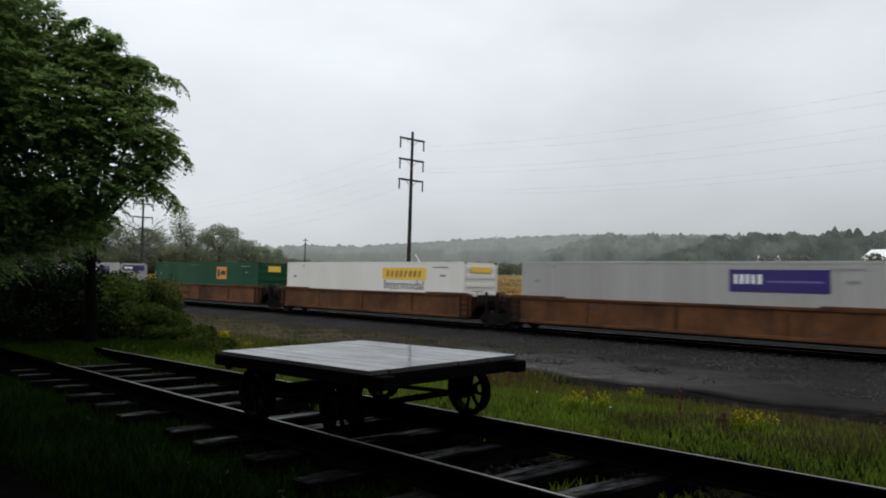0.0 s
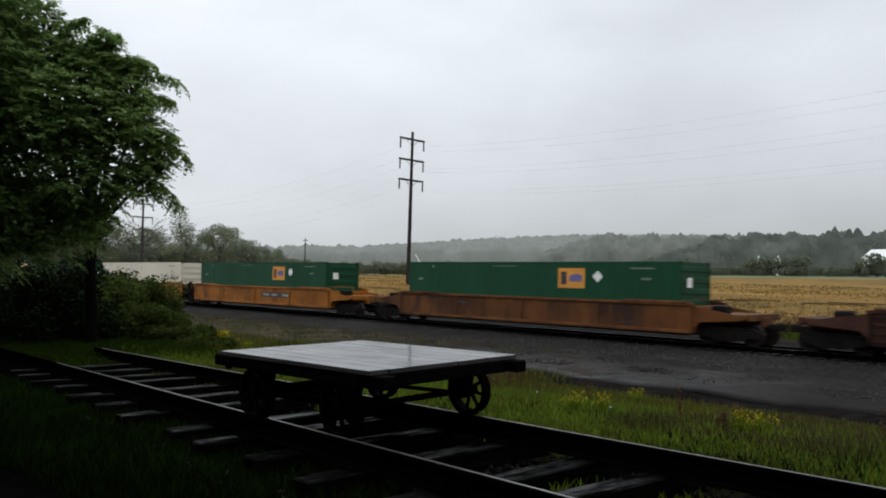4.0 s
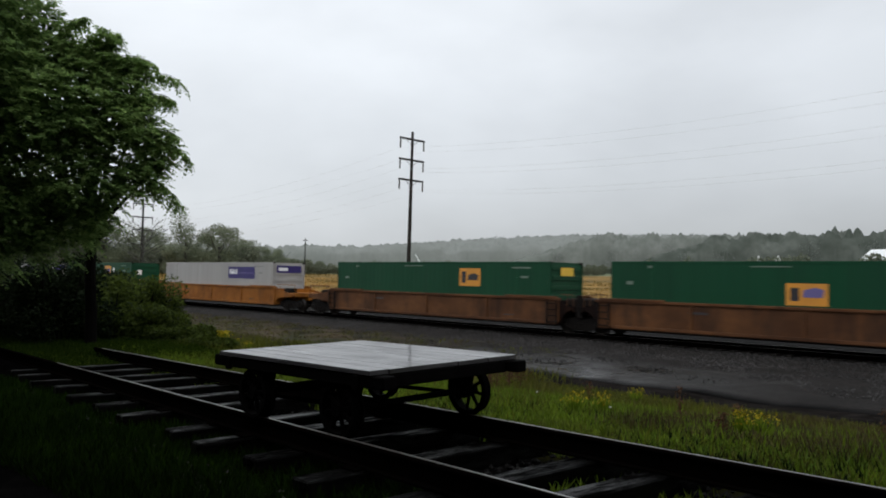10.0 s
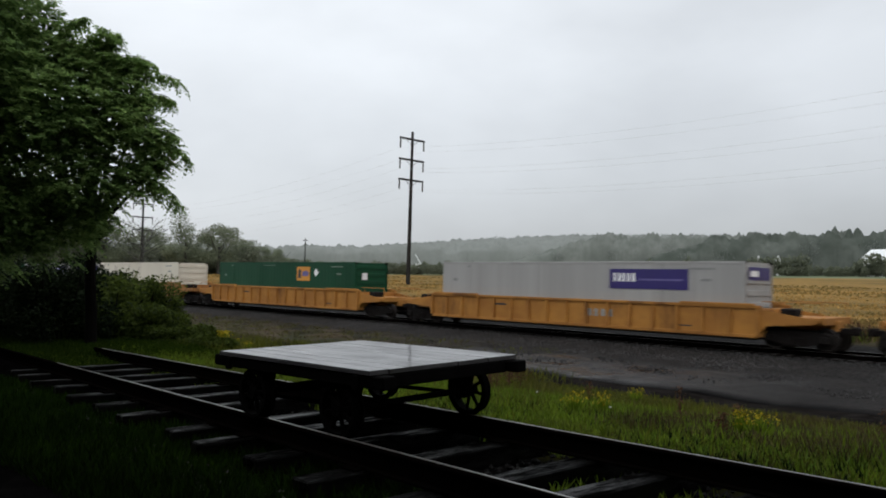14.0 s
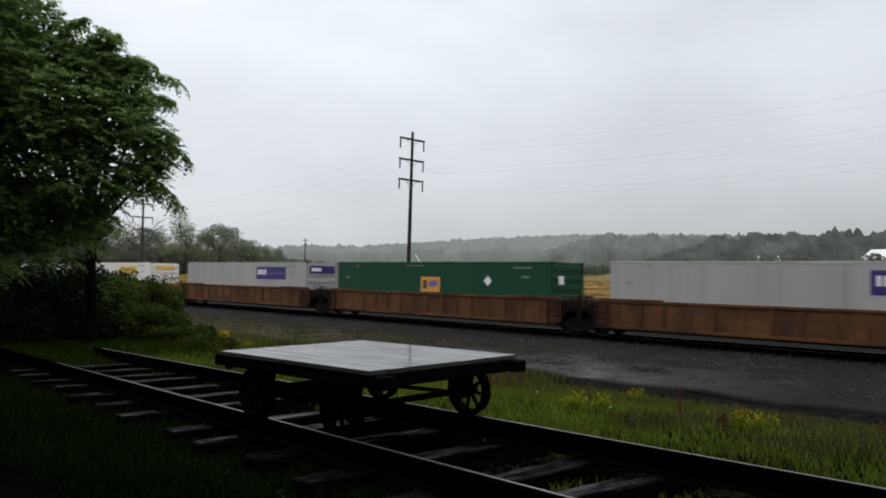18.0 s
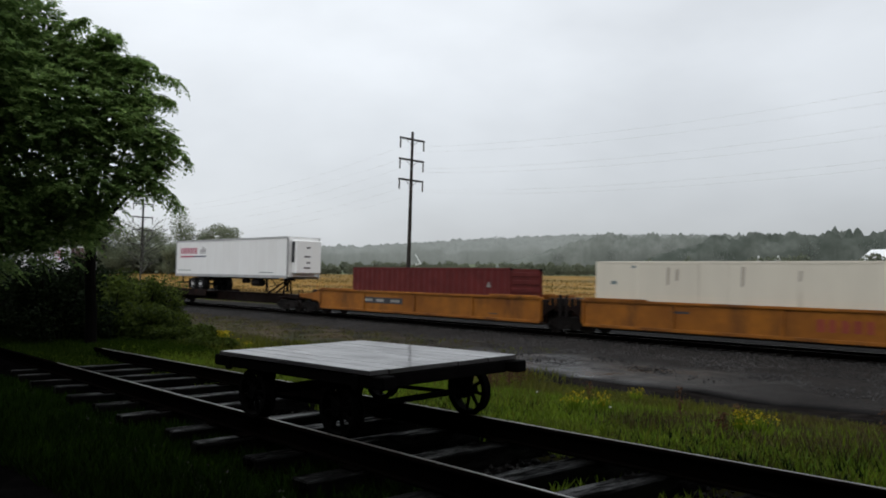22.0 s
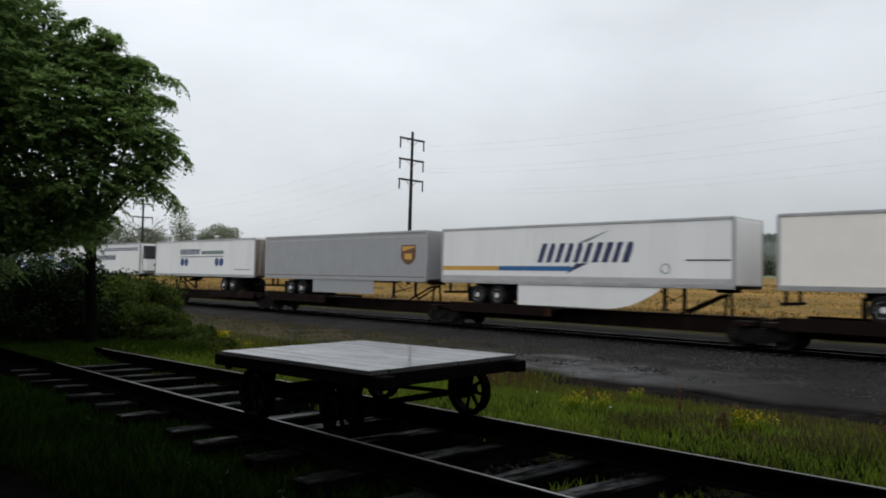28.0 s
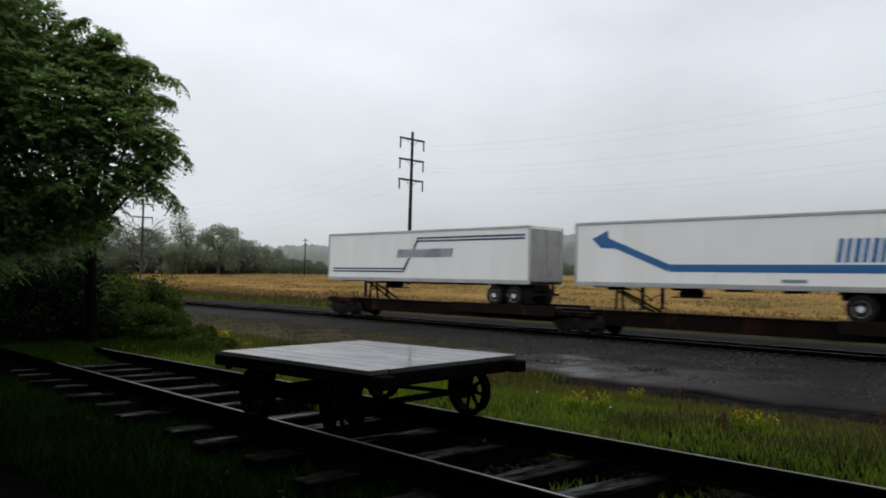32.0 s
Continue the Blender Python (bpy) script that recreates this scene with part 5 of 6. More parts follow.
def build_trailer_train():
    sp = "low dark brown spine car with trailer hitch"
    for u0, u1, nose, lo, ro in ((-498.5, -480.7, 1, 1, 2), (-516.5, -498.5, 1, 1, 0), (-533.9, -516.5, -1, 2, 0),
                                 (-553.8, -538.2, 1, 1, 2), (-571.3, -553.8, 1, 1, 0), (-588.0, -571.3, 1, 1, 0), (-605.4, -588.0, 1, 1, 0), (-621.6, -605.4, -1, 2, 0),
                                 (-643.2, -626.1, 1, 1, 2), (-661.8, -643.2, -1, 1, 0), (-678.9, -661.8, -1, 2, 0)):
        build_spine_car(u0, u1, nose, lo, ro, "empty dark brown spine car with folded hitch" if u0 == -516.5 else sp, u0 == -516.5)
    pink, navy, blue = "sign_pink", "sign_navy", "sign_blue"
    build_trailer(-496.55, 16.1, 1, "white refrigerated trailer with crimson lettering", reefer="side", axle=2.9, signs=[
        *bars(14, 0.75, 3.55, 3.94, 4.42, 0.2, 3, pink, 0), ("emblem", lambda: crest(3.95, 3.94, 0.95, 0.6), "sign_ash", 0),
        ("underline", lambda: stripe([(0.72, 3.72), (2.9, 3.72)], 0.13), pink, 0), ("underline", lambda: stripe([(2.9, 3.72), (4.95, 3.72)], 0.10), navy, 0),
        ("small_lettering", lambda: letter_blocks(10, 12.6, 14.4, 2.52, 2.58, 0, 4), "sign_grey", 0), ("small_lettering", lambda: letter_blocks(9, 0.4, 2.6, 2.62, 2.67, 0, 4), "sign_grey", 0)])
    build_trailer(-534.6, 14.25, -1, "white trailer with crimson lettering and grimy door", door="door_dark", axle=1.62, signs=[
        *bars(14, 9.2, 12.15, 3.97, 4.52, 0.2, 3, pink, 0), ("emblem", lambda: crest(12.55, 3.97, 1.1, 0.68), "sign_ash", 0),
        ("underline", lambda: stripe([(9.18, 3.70), (11.4, 3.70)], 0.13), pink, 0), ("underline", lambda: stripe([(11.4, 3.70), (13.66, 3.70)], 0.10), navy, 0),
        ("small_lettering", lambda: letter_blocks(7, 1.2, 2.3, 2.66, 2.74, 0, 4), "sign_grey", 0)])
    build_trailer(-554.2, 16.1, 1, "white trailer with thin black line and small lettering", axle=3.3, signs=[
        *bars(12, 12.25, 14.75, 3.86, 4.28, 0.1, 5, "sign_grey", 0), ("small_lettering", lambda: letter_blocks(12, 12.6, 14.4, 3.66, 3.72, 0, 6), "sign_grey", 0), ("small_lettering", lambda: letter_blocks(9, 13.0, 14.2, 3.44, 3.50, 0, 6), "sign_grey", 0),
        ("thin_line", lambda: stripe([(0.1, 3.45), (12.15, 3.45)], 0.11), "sign_dark", 0)])
    build_trailer(-570.5, 16.1, 1, "plain off-white trailer without lettering", skin="cream_t", axle=3.5, signs=[
        ("marker", (lambda x=x: slab(x, x + 0.5, -0.006, 0.0, 2.24, 2.29)), "sign_pale", 1) for x in (0.6, 2.4, 3.4, 5.0, 6.4, 7.4, 9.2, 10.2, 12.0, 13.8)])
    build_trailer(-587.95, 15.85, 1, "white trailer with navy lettering and yellow-blue stripe", skirt=(5.2, 12.7, 1.20, 2.6), axle=2.58, signs=[
        ("thin_line", lambda: stripe([(13.85, 3.30), (15.7, 3.30)], 0.06), "sign_dark", 0), ("small_emblem", lambda: ring(12.95, 2.95, 0.22), "sign_grey", 0),
        *bars(10, 6.35, 11.4, 3.22, 4.10, 0.36, 8, navy, 0), ("arrow", lambda: prism(bmesh.new(), [(8.0, 2.70), (8.55, 3.18), (9.2, 3.18)], -0.004, 0), navy, 0),
        ("arrow", lambda: prism(bmesh.new(), [(8.7, 4.12), (9.1, 4.12), (10.35, 4.66)], -0.004, 0), "sign_grey", 0),
        ("lower_band", lambda: stripe([(0.06, 2.42), (15.8, 2.42)], 0.30), "sign_ash", 0), ("stripe", lambda: stripe([(3.9, 2.94), (8.3, 2.94)], 0.22), blue, 0), ("stripe", lambda: stripe([(0.1, 2.94), (4.0, 2.94)], 0.22), "sign_gold", 0)])
    build_trailer(-605.2, 16.1, 1, "silver-grey trailer with brown and gold badge", skin="silver", skirt=(5.65, 11.65, 1.38, 0.0), axle=3.1, signs=[
        ("upper_line", lambda: stripe([(0.1, 4.68), (16.0, 4.68)], 0.06), "sign_ash", 0), ("rivet_line", lambda: letter_blocks(40, 0.2, 15.9, 2.40, 2.44, 0.0, 3), "door_dark", 0),
        ("badge", lambda: prism(bmesh.new(), [(14.0, 4.2), (15.2, 4.2), (15.2, 3.5), (14.95, 3.2), (14.6, 3.08), (14.25, 3.2), (14.0, 3.5)], -0.004, 0), "sign_brown", 0),
        ("badge_field", lambda: prism(bmesh.new(), [(14.12, 3.85), (15.08, 4.05), (15.08, 4.12), (14.12, 4.12)], -0.004, 0), "sign_gold", 1),
        ("badge_field", lambda: prism(bmesh.new(), [(14.3, 3.4), (14.9, 3.4), (14.9, 3.72), (14.3, 3.72)], -0.004, 0), "sign_gold", 1)])
    build_trailer(-622.4, 15.85, -1, "white trailer with navy lettering and four blue dots", door="door_rust", axle=3.05, signs=[
        *bars(16, 4.5, 7.85, 3.88, 4.30, 0.2, 4, navy, 0), ("small_lettering", lambda: letter_blocks(13, 8.05, 11.4, 3.88, 4.14, 0.0, 5), "sign_grey", 0),
        ("underline", lambda: stripe([(4.5, 3.70), (11.4, 3.70)], 0.06), navy, 0), ("small_lettering", lambda: letter_blocks(9, 13.0, 15.2, 2.70, 2.76, 0, 4), "sign_grey", 0),
        *[("dot", (lambda x=x: disc(x, 3.28, 0.31)), "sign_cobalt", 0) for x in (4.9, 5.58, 10.45, 11.13)]])
    frey = [*bars(20, 6.4, 10.75, 3.50, 3.97, 0.25, 7, navy, 1), ("stripe", lambda: stripe([(0.5, 2.88), (6.95, 2.88)], 0.09), navy, 0),
            ("stripe", lambda: stripe([(0.5, 2.72), (7.0, 2.72)], 0.09), navy, 0), ("slash", lambda: stripe([(6.95, 2.76), (7.42, 3.46)], 0.16), navy, 0),
            ("slash", lambda: stripe([(7.78, 4.0), (8.1, 4.47)], 0.16), navy, 0),
            ("stripe", lambda: stripe([(8.0, 4.55), (15.6, 4.55)], 0.10), navy, 0), ("stripe", lambda: stripe([(8.1, 4.39), (15.6, 4.39)], 0.10), navy, 0)]
    build_trailer(-641.6, 16.0, 1, "white refrigerated trailer with double navy stripes", reefer="front", axle=0.82, signs=frey)
    arrow = build_trailer(-661.7, 15.8, -1, "white trailer with bright blue arrow and lettering", door="trailer", axle=2.8, signs=[
        ("small_emblem", lambda: letter_blocks(3, 9.1, 10.0, 2.45, 2.58, 0.0, 9), "sign_grey", 0),
        *bars(12, 10.95, 14.25, 3.20, 4.04, 0.15, 9, blue, 0), ("arrow_shaft", lambda: stripe([(1.5, 4.2), (4.6, 2.98), (15.6, 2.98)], 0.30), blue, 0),
        ("arrow_head", lambda: prism(bmesh.new(), [(0.9, 4.25), (1.7, 4.62), (1.75, 4.2), (2.2, 3.8), (1.35, 3.85)], -0.004, 0), blue, 1)])
    part("door_stripe", slab(0.0, 0.006, -1.2, 1.2, 2.83, 3.13), M["sign_blue"], arrow, "bright blue stripe", at=pose(15.835, 0, 0))
    for k in range(6):
        part("door_letter", slab(0.0, 0.006, -1.0 + 0.33 * k, -0.80 + 0.33 * k, 3.25, 3.62), M["sign_blue"], arrow, at=pose(15.835, 0, 0))
    build_trailer(-680.2, 15.9, -1, "white trailer with double navy stripes and lettering", axle=0.98, signs=frey)


M["cream_t"] = surface("off_white_trailer_skin", (0.78, 0.74, 0.68), (0.7, 0.66, 0.6), 0.45, amount=0.4)
build_well_train()
build_trailer_train()


# ---- poles and wires of the power line ----
POLE_Y = 80.0
POLE_X = (-185.0, -87.5, 8.0)


def swept(pts, r, seg=5):
    """One thin tube along a line of points."""
    bm = bmesh.new()
    rings = []
    for k, c in enumerate(pts):
        d = (pts[min(k + 1, len(pts) - 1)] - pts[max(k - 1, 0)]).normalized()
        a = d.orthogonal().normalized()
        b = d.cross(a)
        rings.append([bm.verts.new(c + (a * math.cos(6.2832 * i / seg) + b * math.sin(6.2832 * i / seg)) * r) for i in range(seg)])
    for u, v in zip(rings, rings[1:]):
        for i in range(seg):
            bm.faces.new((u[i], u[(i + 1) % seg], v[(i + 1) % seg], v[i]))
    return bm


def build_power_line():
    tips = []
    for i, x in enumerate(POLE_X):
        z0 = float(land(x, POLE_Y))
        lean = 1.1 if i == 1 else 0.3
        top = 25.3 - z0 if i == 1 else 20.6 - z0 if i == 0 else 24.0
        p = thing("utility_pole", pose(x, POLE_Y, z0, 0, lean * 0.7, 0), "tall dark timber power pole with three crossarms", "utility pole", "poles of the power line")
        part("pole", tube(bmesh.new(), (0, 0, -0.5), (0, 0, top), 0.36, 0.20, 12), M["pole_wood"], p)
        row = []
        for k, drop in enumerate((1.2, 4.45, 7.6)):
            z = top - drop
            arm = part("crossarm", slab(-0.14, 0.14, -2.6, 2.6, z - 0.14, z + 0.14, bevel=0.02), M["pole_wood"], p, at=pose(0, 0, 0, 0, 0, 0))
            for y in (-2.45, 2.45):
                bm = bmesh.new()
                for q in range(7):
                    tube(bm, (0, y, z - 0.3 - 0.18 * q), (0, y, z - 0.42 - 0.18 * q), 0.16, 0.10, 8)
                tube(bm, (0, y, z - 0.1), (0, y, z - 1.6), 0.06, seg=6)
                part("insulator", bm, M["insulator"], arm, "hanging insulator string")
                row.append(Vector((x, POLE_Y + y, z0 + z - 1.6)))
            part("brace", tube(tube(bmesh.new(), (0.0, -0.1, z - 0.9), (0, -1.3, z - 0.1), 0.04, seg=6), (0, 0.1, z - 0.9), (0, 1.3, z - 0.1), 0.04, seg=6), M["pole_wood"], p)
        tips.append(row)
    for a, b in zip(tips, tips[1:]):
        for p, q in zip(a, b):
            pts = [p.lerp(q, k / 20) - Vector((0, 0, 2.2 * 4 * (k / 20) * (1 - k / 20))) for k in range(21)]
            bm = swept(pts, 0.008)
            part("power_wire", bm, M["wire"])
            tagged(scene.collection.objects[-1], "thin grey power line wire", "wire", "wires of the power line")
    # small far poles
    for x, y, h in ((-150.0, 104.0, 9.0),):
        z0 = float(land(x, y))
        p = thing("small_pole", pose(x, y, z0), "distant thin timber pole", "utility pole")
        part("pole", tube(bmesh.new(), (0, 0, -0.3), (0, 0, h), 0.16, 0.11, 8), M["pole_wood"], p)
        part("crossarm", slab(-0.9, 0.9, -0.06, 0.06, h - 0.6, h - 0.45), M["pole_wood"], p)


build_power_line()


# ---- trees, shrubs, grass ----
def limb(bm, a, b, r0, r1, bend, r, seg=7):
    """A bent limb of three lengths."""
    a, b = Vector(a), Vector(b)
    pts = [a]
    for f in (0.35, 0.7, 1.0):
        j = Vector((r.uniform(-1, 1), r.uniform(-1, 1), r.uniform(-0.4, 0.8))) * bend * (1 - f)
        pts.append(a.lerp(b, f) + j)
    for i in range(3):
        f0, f1 = i / 3, (i + 1) / 3
        tube(bm, pts[i], pts[i + 1], r0 + (r1 - r0) * f0, r0 + (r1 - r0) * f1, seg)
    return bm


def blob_points(n, centres, radii):
    """Points inside many clumps, denser towards their skins."""
    k = rng.integers(0, len(centres), n)
    d = unit(rng.normal(size=(n, 3)))
    rad = rng.random(n) ** 0.4
    return centres[k] + d * rad[:, None] * radii[k], d


def leaf_crown(centres, radii, n, size, name, material, droop=0.3):
    p, d = blob_points(n, np.asarray(centres, float), np.asarray(radii, float))
    a = unit(rng.normal(size=(n, 3)) * (1, 1, 0.5) + (0, 0, -droop))
    b = unit(np.cross(a, rng.normal(size=(n, 3))))
    s = size * rng.uniform(0.6, 1.4, (n, 1))
    return quads(p, a * s, b * s * 0.5, name, material)


def frond_crown(tips, name, material, leaflets=13, length=0.34, out=None):
    """Feather leaves: a drooping midrib with pairs of leaflets, at each tip."""
    n = len(tips)
    out = unit(rng.normal(size=(n, 3)) * (1, 1, 0.35)) if out is None else out
    cs, al, ac = [], [], []
    ln = length * rng.uniform(0.6, 1.25, (n, 1))
    side = unit(np.cross(out, np.array([0, 0, 1.0])) + 1e-6)
    for k in range(leaflets):
        f = (k // 2 + 1) / (leaflets // 2 + 1)
        sgn = 1 if k % 2 else -1
        spine = tips + out * ln * f + np.array([0, 0, -1.0]) * ln * 0.28 * f * f
        w = 0.34 * ln * (1 - 0.45 * f)
        direction = unit(side * sgn + out * 0.55 + np.array([0, 0, -0.22]) + rng.normal(size=(n, 3)) * 0.2)
        cs.append(spine + direction * w * 0.55)
        al.append(direction * w * 0.6)
        ac.append(unit(np.cross(direction, rng.normal(size=(n, 3)) * 0.5 + np.array([0, 0, 1.0]))) * w * 0.30)
    return quads(np.concatenate(cs), np.concatenate(al), np.concatenate(ac), name, material)


def build_near_tree(x, y, seed):
    """The spreading tree beside the siding; its crown hangs in uneven masses."""
    r = random.Random(seed)
    z0 = float(land(x, y)) - 0.1
    t = thing("tree", pose(x, y, z0), "spreading tree with drooping feathery green leaves", "tree")
    fork = Vector((0.1, -0.1, 2.6))
    part("trunk", limb(bmesh.new(), (0, 0, 0), fork, 0.14, 0.11, 0.15, r, 10), M["bark"], t)
    at = np.array((x, y, z0))
    blobs = np.array(CROWN) - np.array((x, y, z0, 0.0))
    for b in blobs:
        part("branch", limb(bmesh.new(), fork + Vector((0, 0, r.uniform(-0.3, 0.6))), Vector(b[:3]), 0.06, 0.02, 0.4, r, 6), M["bark"], t)
    tips, ways, inner = [], [], []
    for b in blobs:
        # sprays: arching twigs that carry the feather leaves past the mass
        n = int(26 * b[3] ** 1.6) + 7
        d = unit(rng.normal(size=(n, 3)) * (1, 1, 0.75) + (0, 0, 0.12))
        reach = b[3] * rng.uniform(0.76, 1.02, n) + 0.04
        for k in range(11):
            f = (k + 1) / 11
            flat = unit(d * (1, 1, 0.35))
            q = b[:3] + (d * (1 - f * 0.35) + flat * f * 0.35) * (reach * (0.45 + 0.55 * f))[:, None] + np.array([0, 0, -0.10]) * (f * f * b[3] ** 0.5)
            tips.append(q + rng.normal(size=(n, 3)) * 0.05)
            side = unit(np.cross(d, (0, 0, 1.0))) * (1 if k % 2 else -1) * (0.9 - 0.6 * f)
            ways.append(unit(flat + side + rng.normal(size=(n, 3)) * 0.25))
        n = int((80 if b[3] < 1.0 else 150) * b[3] ** 1.8) + 6
        d = unit(rng.normal(size=(n, 3)))
        tips.append(b[:3] + d * (b[3] * (0.5 + 0.45 * rng.random(n)))[:, None])
        ways.append(unit(d * (1, 1, 0.3) + rng.normal(size=(n, 3)) * 0.4))
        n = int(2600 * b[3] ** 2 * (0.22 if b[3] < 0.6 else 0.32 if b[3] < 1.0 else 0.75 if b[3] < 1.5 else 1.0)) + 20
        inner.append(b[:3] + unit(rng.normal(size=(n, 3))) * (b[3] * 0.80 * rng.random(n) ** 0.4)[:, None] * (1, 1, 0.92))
    # long sprays that arch out of the crown and hang their leaves
    for spray in SPRAYS:
        a, m, b = (np.array(k) - at for k in spray)
        bm = bmesh.new()
        line = [Vector((1 - f) ** 2 * a + 2 * f * (1 - f) * m + f * f * b) for f in np.linspace(0, 1, 9)]
        for k in range(8):
            tube(bm, line[k], line[k + 1], 0.011 - 0.001 * k, 0.010 - 0.001 * k, 5)
        part("twig", bm, M["bark"], t)
        n = 46
        f = np.linspace(0.05, 1.0, n)[:, None]
        q = (1 - f) ** 2 * a + 2 * f * (1 - f) * m + f * f * b
        tips.append(q)
        ways.append(unit(np.array((0.0, 0.0, -0.85)) + rng.normal(size=(n, 3)) * (0.55, 0.55, 0.2)) * 0.75)
    p, q = np.concatenate(tips), np.concatenate(inner)
    part("crown", frond_crown(p, "crown", M["leaf"], 13, 0.31, np.concatenate(ways)), None, t, "green feathery foliage")
    n = len(q)
    a = unit(rng.normal(size=(n, 3)) * (1, 1, 0.6))
    s = rng.uniform(0.6, 1.4, (n, 1))
    # Inside the crown, leaves of the darker colour stand for its shade.
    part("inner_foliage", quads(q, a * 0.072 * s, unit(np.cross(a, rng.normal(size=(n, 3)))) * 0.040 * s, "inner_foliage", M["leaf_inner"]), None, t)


# arching sprays: root, height of the arch, tip
SPRAYS = [
    ((-15.22, 5.70, 6.45), (-15.02, 6.06, 6.80), (-14.80, 6.55, 6.52)),
    ((-15.05, 6.15, 5.95), (-14.80, 6.62, 6.62), (-14.58, 7.02, 6.18)),
    ((-15.20, 5.90, 6.20), (-15.00, 6.20, 6.75), (-14.90, 6.40, 6.45)),
    ((-15.00, 6.45, 4.30), (-14.72, 6.82, 4.15), (-14.58, 7.06, 3.72)),
    ((-15.25, 5.55, 6.55), (-15.18, 5.72, 6.85), (-15.08, 5.90, 7.10)),
    ((-15.70, 5.00, 6.90), (-15.45, 5.10, 7.25), (-15.26, 5.38, 7.28)),
    ((-15.10, 6.50, 4.95), (-14.75, 6.95, 5.10), (-14.50, 7.22, 4.62)),
    ((-15.10, 6.40, 5.15), (-14.80, 6.75, 5.35), (-14.62, 6.98, 5.10)),
    ((-15.05, 6.30, 5.80), (-14.80, 6.65, 6.08), (-14.66, 6.90, 5.80)),
]
# leaf masses of the crown: place and radius
CROWN = [
    (-16.26, 4.71, 7.01, 0.66),
    (-15.90, 5.10, 6.65, 0.42),
    (-15.56, 5.45, 6.31, 0.50),
    (-15.25, 5.75, 6.39, 0.34),
    (-15.73, 4.62, 5.35, 1.45),
    (-15.25, 5.81, 5.31, 0.88),
    (-15.18, 6.61, 4.93, 0.44),
    (-15.58, 5.55, 4.13, 0.95),
    (-15.39, 6.45, 4.24, 0.48),
    (-16.85, 5.03, 3.48, 1.10),
    (-15.99, 5.89, 3.33, 0.50),
    (-16.36, 3.24, 6.25, 2.05),
    (-16.98, 3.47, 3.69, 2.05),
    (-16.03, 3.42, 8.86, 1.55),
    (-15.17, 6.15, 5.87, 0.58),
    (-15.22, 5.70, 6.78, 0.22),
    (-15.02, 6.02, 6.42, 0.27),
    (-15.05, 6.35, 5.55, 0.30),
    (-15.05, 6.62, 4.55, 0.28),
    # Two masses added, mostly out of view, to shade the siding.
    (-14.2, 1.6, 7.2, 1.9),
    (-17.5, 4.2, 8.4, 1.1),
]


def build_shrub(x, y, w, h, seed, material, name="shrub", label="dense dark green roadside shrub", n=13000, size=0.055):
    r = random.Random(seed)
    z0 = float(land(x, y)) - 0.08
    t = thing(name, pose(x, y, z0), label, "shrub", "shrubs by the siding")
    bm = bmesh.new()
    for i in range(6):
        a = i * 1.05 + r.uniform(-0.3, 0.3)
        limb(bm, (0, 0, 0), (math.cos(a) * w * 0.6, math.sin(a) * w * 0.6, h * r.uniform(0.5, 0.8)), 0.035, 0.012, 0.2, r, 5)
    part("stem", bm, M["bark"], t)
    cs = np.array([(r.uniform(-1, 1) * w * 0.65, r.uniform(-1, 1) * w * 0.65, h * r.uniform(0.08, 0.78)) for _ in range(20)])
    rs = np.array([[w * r.uniform(0.25, 0.45)] * 2 + [h * r.uniform(0.18, 0.3)] for _ in range(20)])
    part("foliage", leaf_crown(cs, rs, n, size, "foliage", M[material]), None, t)


def build_far_tree(x, y, w, h, seed, material, label, n=7500):
    r = random.Random(seed)
    z0 = float(land(x, y)) - 0.2
    t = thing("tree", pose(x, y, z0), label, "tree", "trees beyond the field")
    bm = bmesh.new()
    limb(bm, (0, 0, 0), (0, 0, h * 0.55), w * 0.07, w * 0.04, 0.3, r, 7)
    for i in range(6):
        a = i * 1.05
        limb(bm, (0, 0, h * r.uniform(0.25, 0.5)), (math.cos(a) * w * 0.6, math.sin(a) * w * 0.6, h * r.uniform(0.55, 0.85)), w * 0.02, w * 0.008, 0.4, r, 5)
    part("trunk", bm, M["bark_far"], t)
    k = 20
    cs = np.array([(r.uniform(-1, 1) * w * 0.6, r.uniform(-1, 1) * w * 0.6, h * (0.16 + 0.74 * r.random())) for _ in range(k)])
    cs[:, :2] *= (1.15 - 0.75 * np.abs(cs[:, 2:3] / h - 0.5) * 1.6)
    rs = np.array([[w * r.uniform(0.25, 0.42)] * 2 + [h * r.uniform(0.10, 0.17)] for _ in range(k)])
    part("crown", leaf_crown(cs, rs, n, w * 0.030, "crown", M[material], 0.1), None, t)


def build_woods(name, label, spots, material, per=34, leaf=0.16):
    """Far woods: every tree a loose heap of leaf clumps."""
    ps, szs = [], []
    for x, y, h in spots:
        z0 = float(land(x, y))
        d = unit(rng.normal(size=(per, 3)))
        rr = rng.random(per) ** 0.45
        wob = rng.uniform(0.7, 1.25, 3)
        p = np.array([x, y, z0 + h * 0.52]) + d * rr[:, None] * np.array([h * 0.36 * wob[0], h * 0.36 * wob[1], h * 0.5])
        ps.append(p)
        szs.append(np.full(per, h * leaf))
    p, s = np.concatenate(ps), np.concatenate(szs)[:, None]
    n = len(p)
    s = s * rng.uniform(0.6, 1.4, (n, 1))
    a = unit(rng.normal(size=(n, 3)))
    b = unit(np.cross(a, rng.normal(size=(n, 3))))
    tagged(new(name, quads(p, a * s, b * s * 0.8, name, M[material])), label, "woods", kind="stuff")


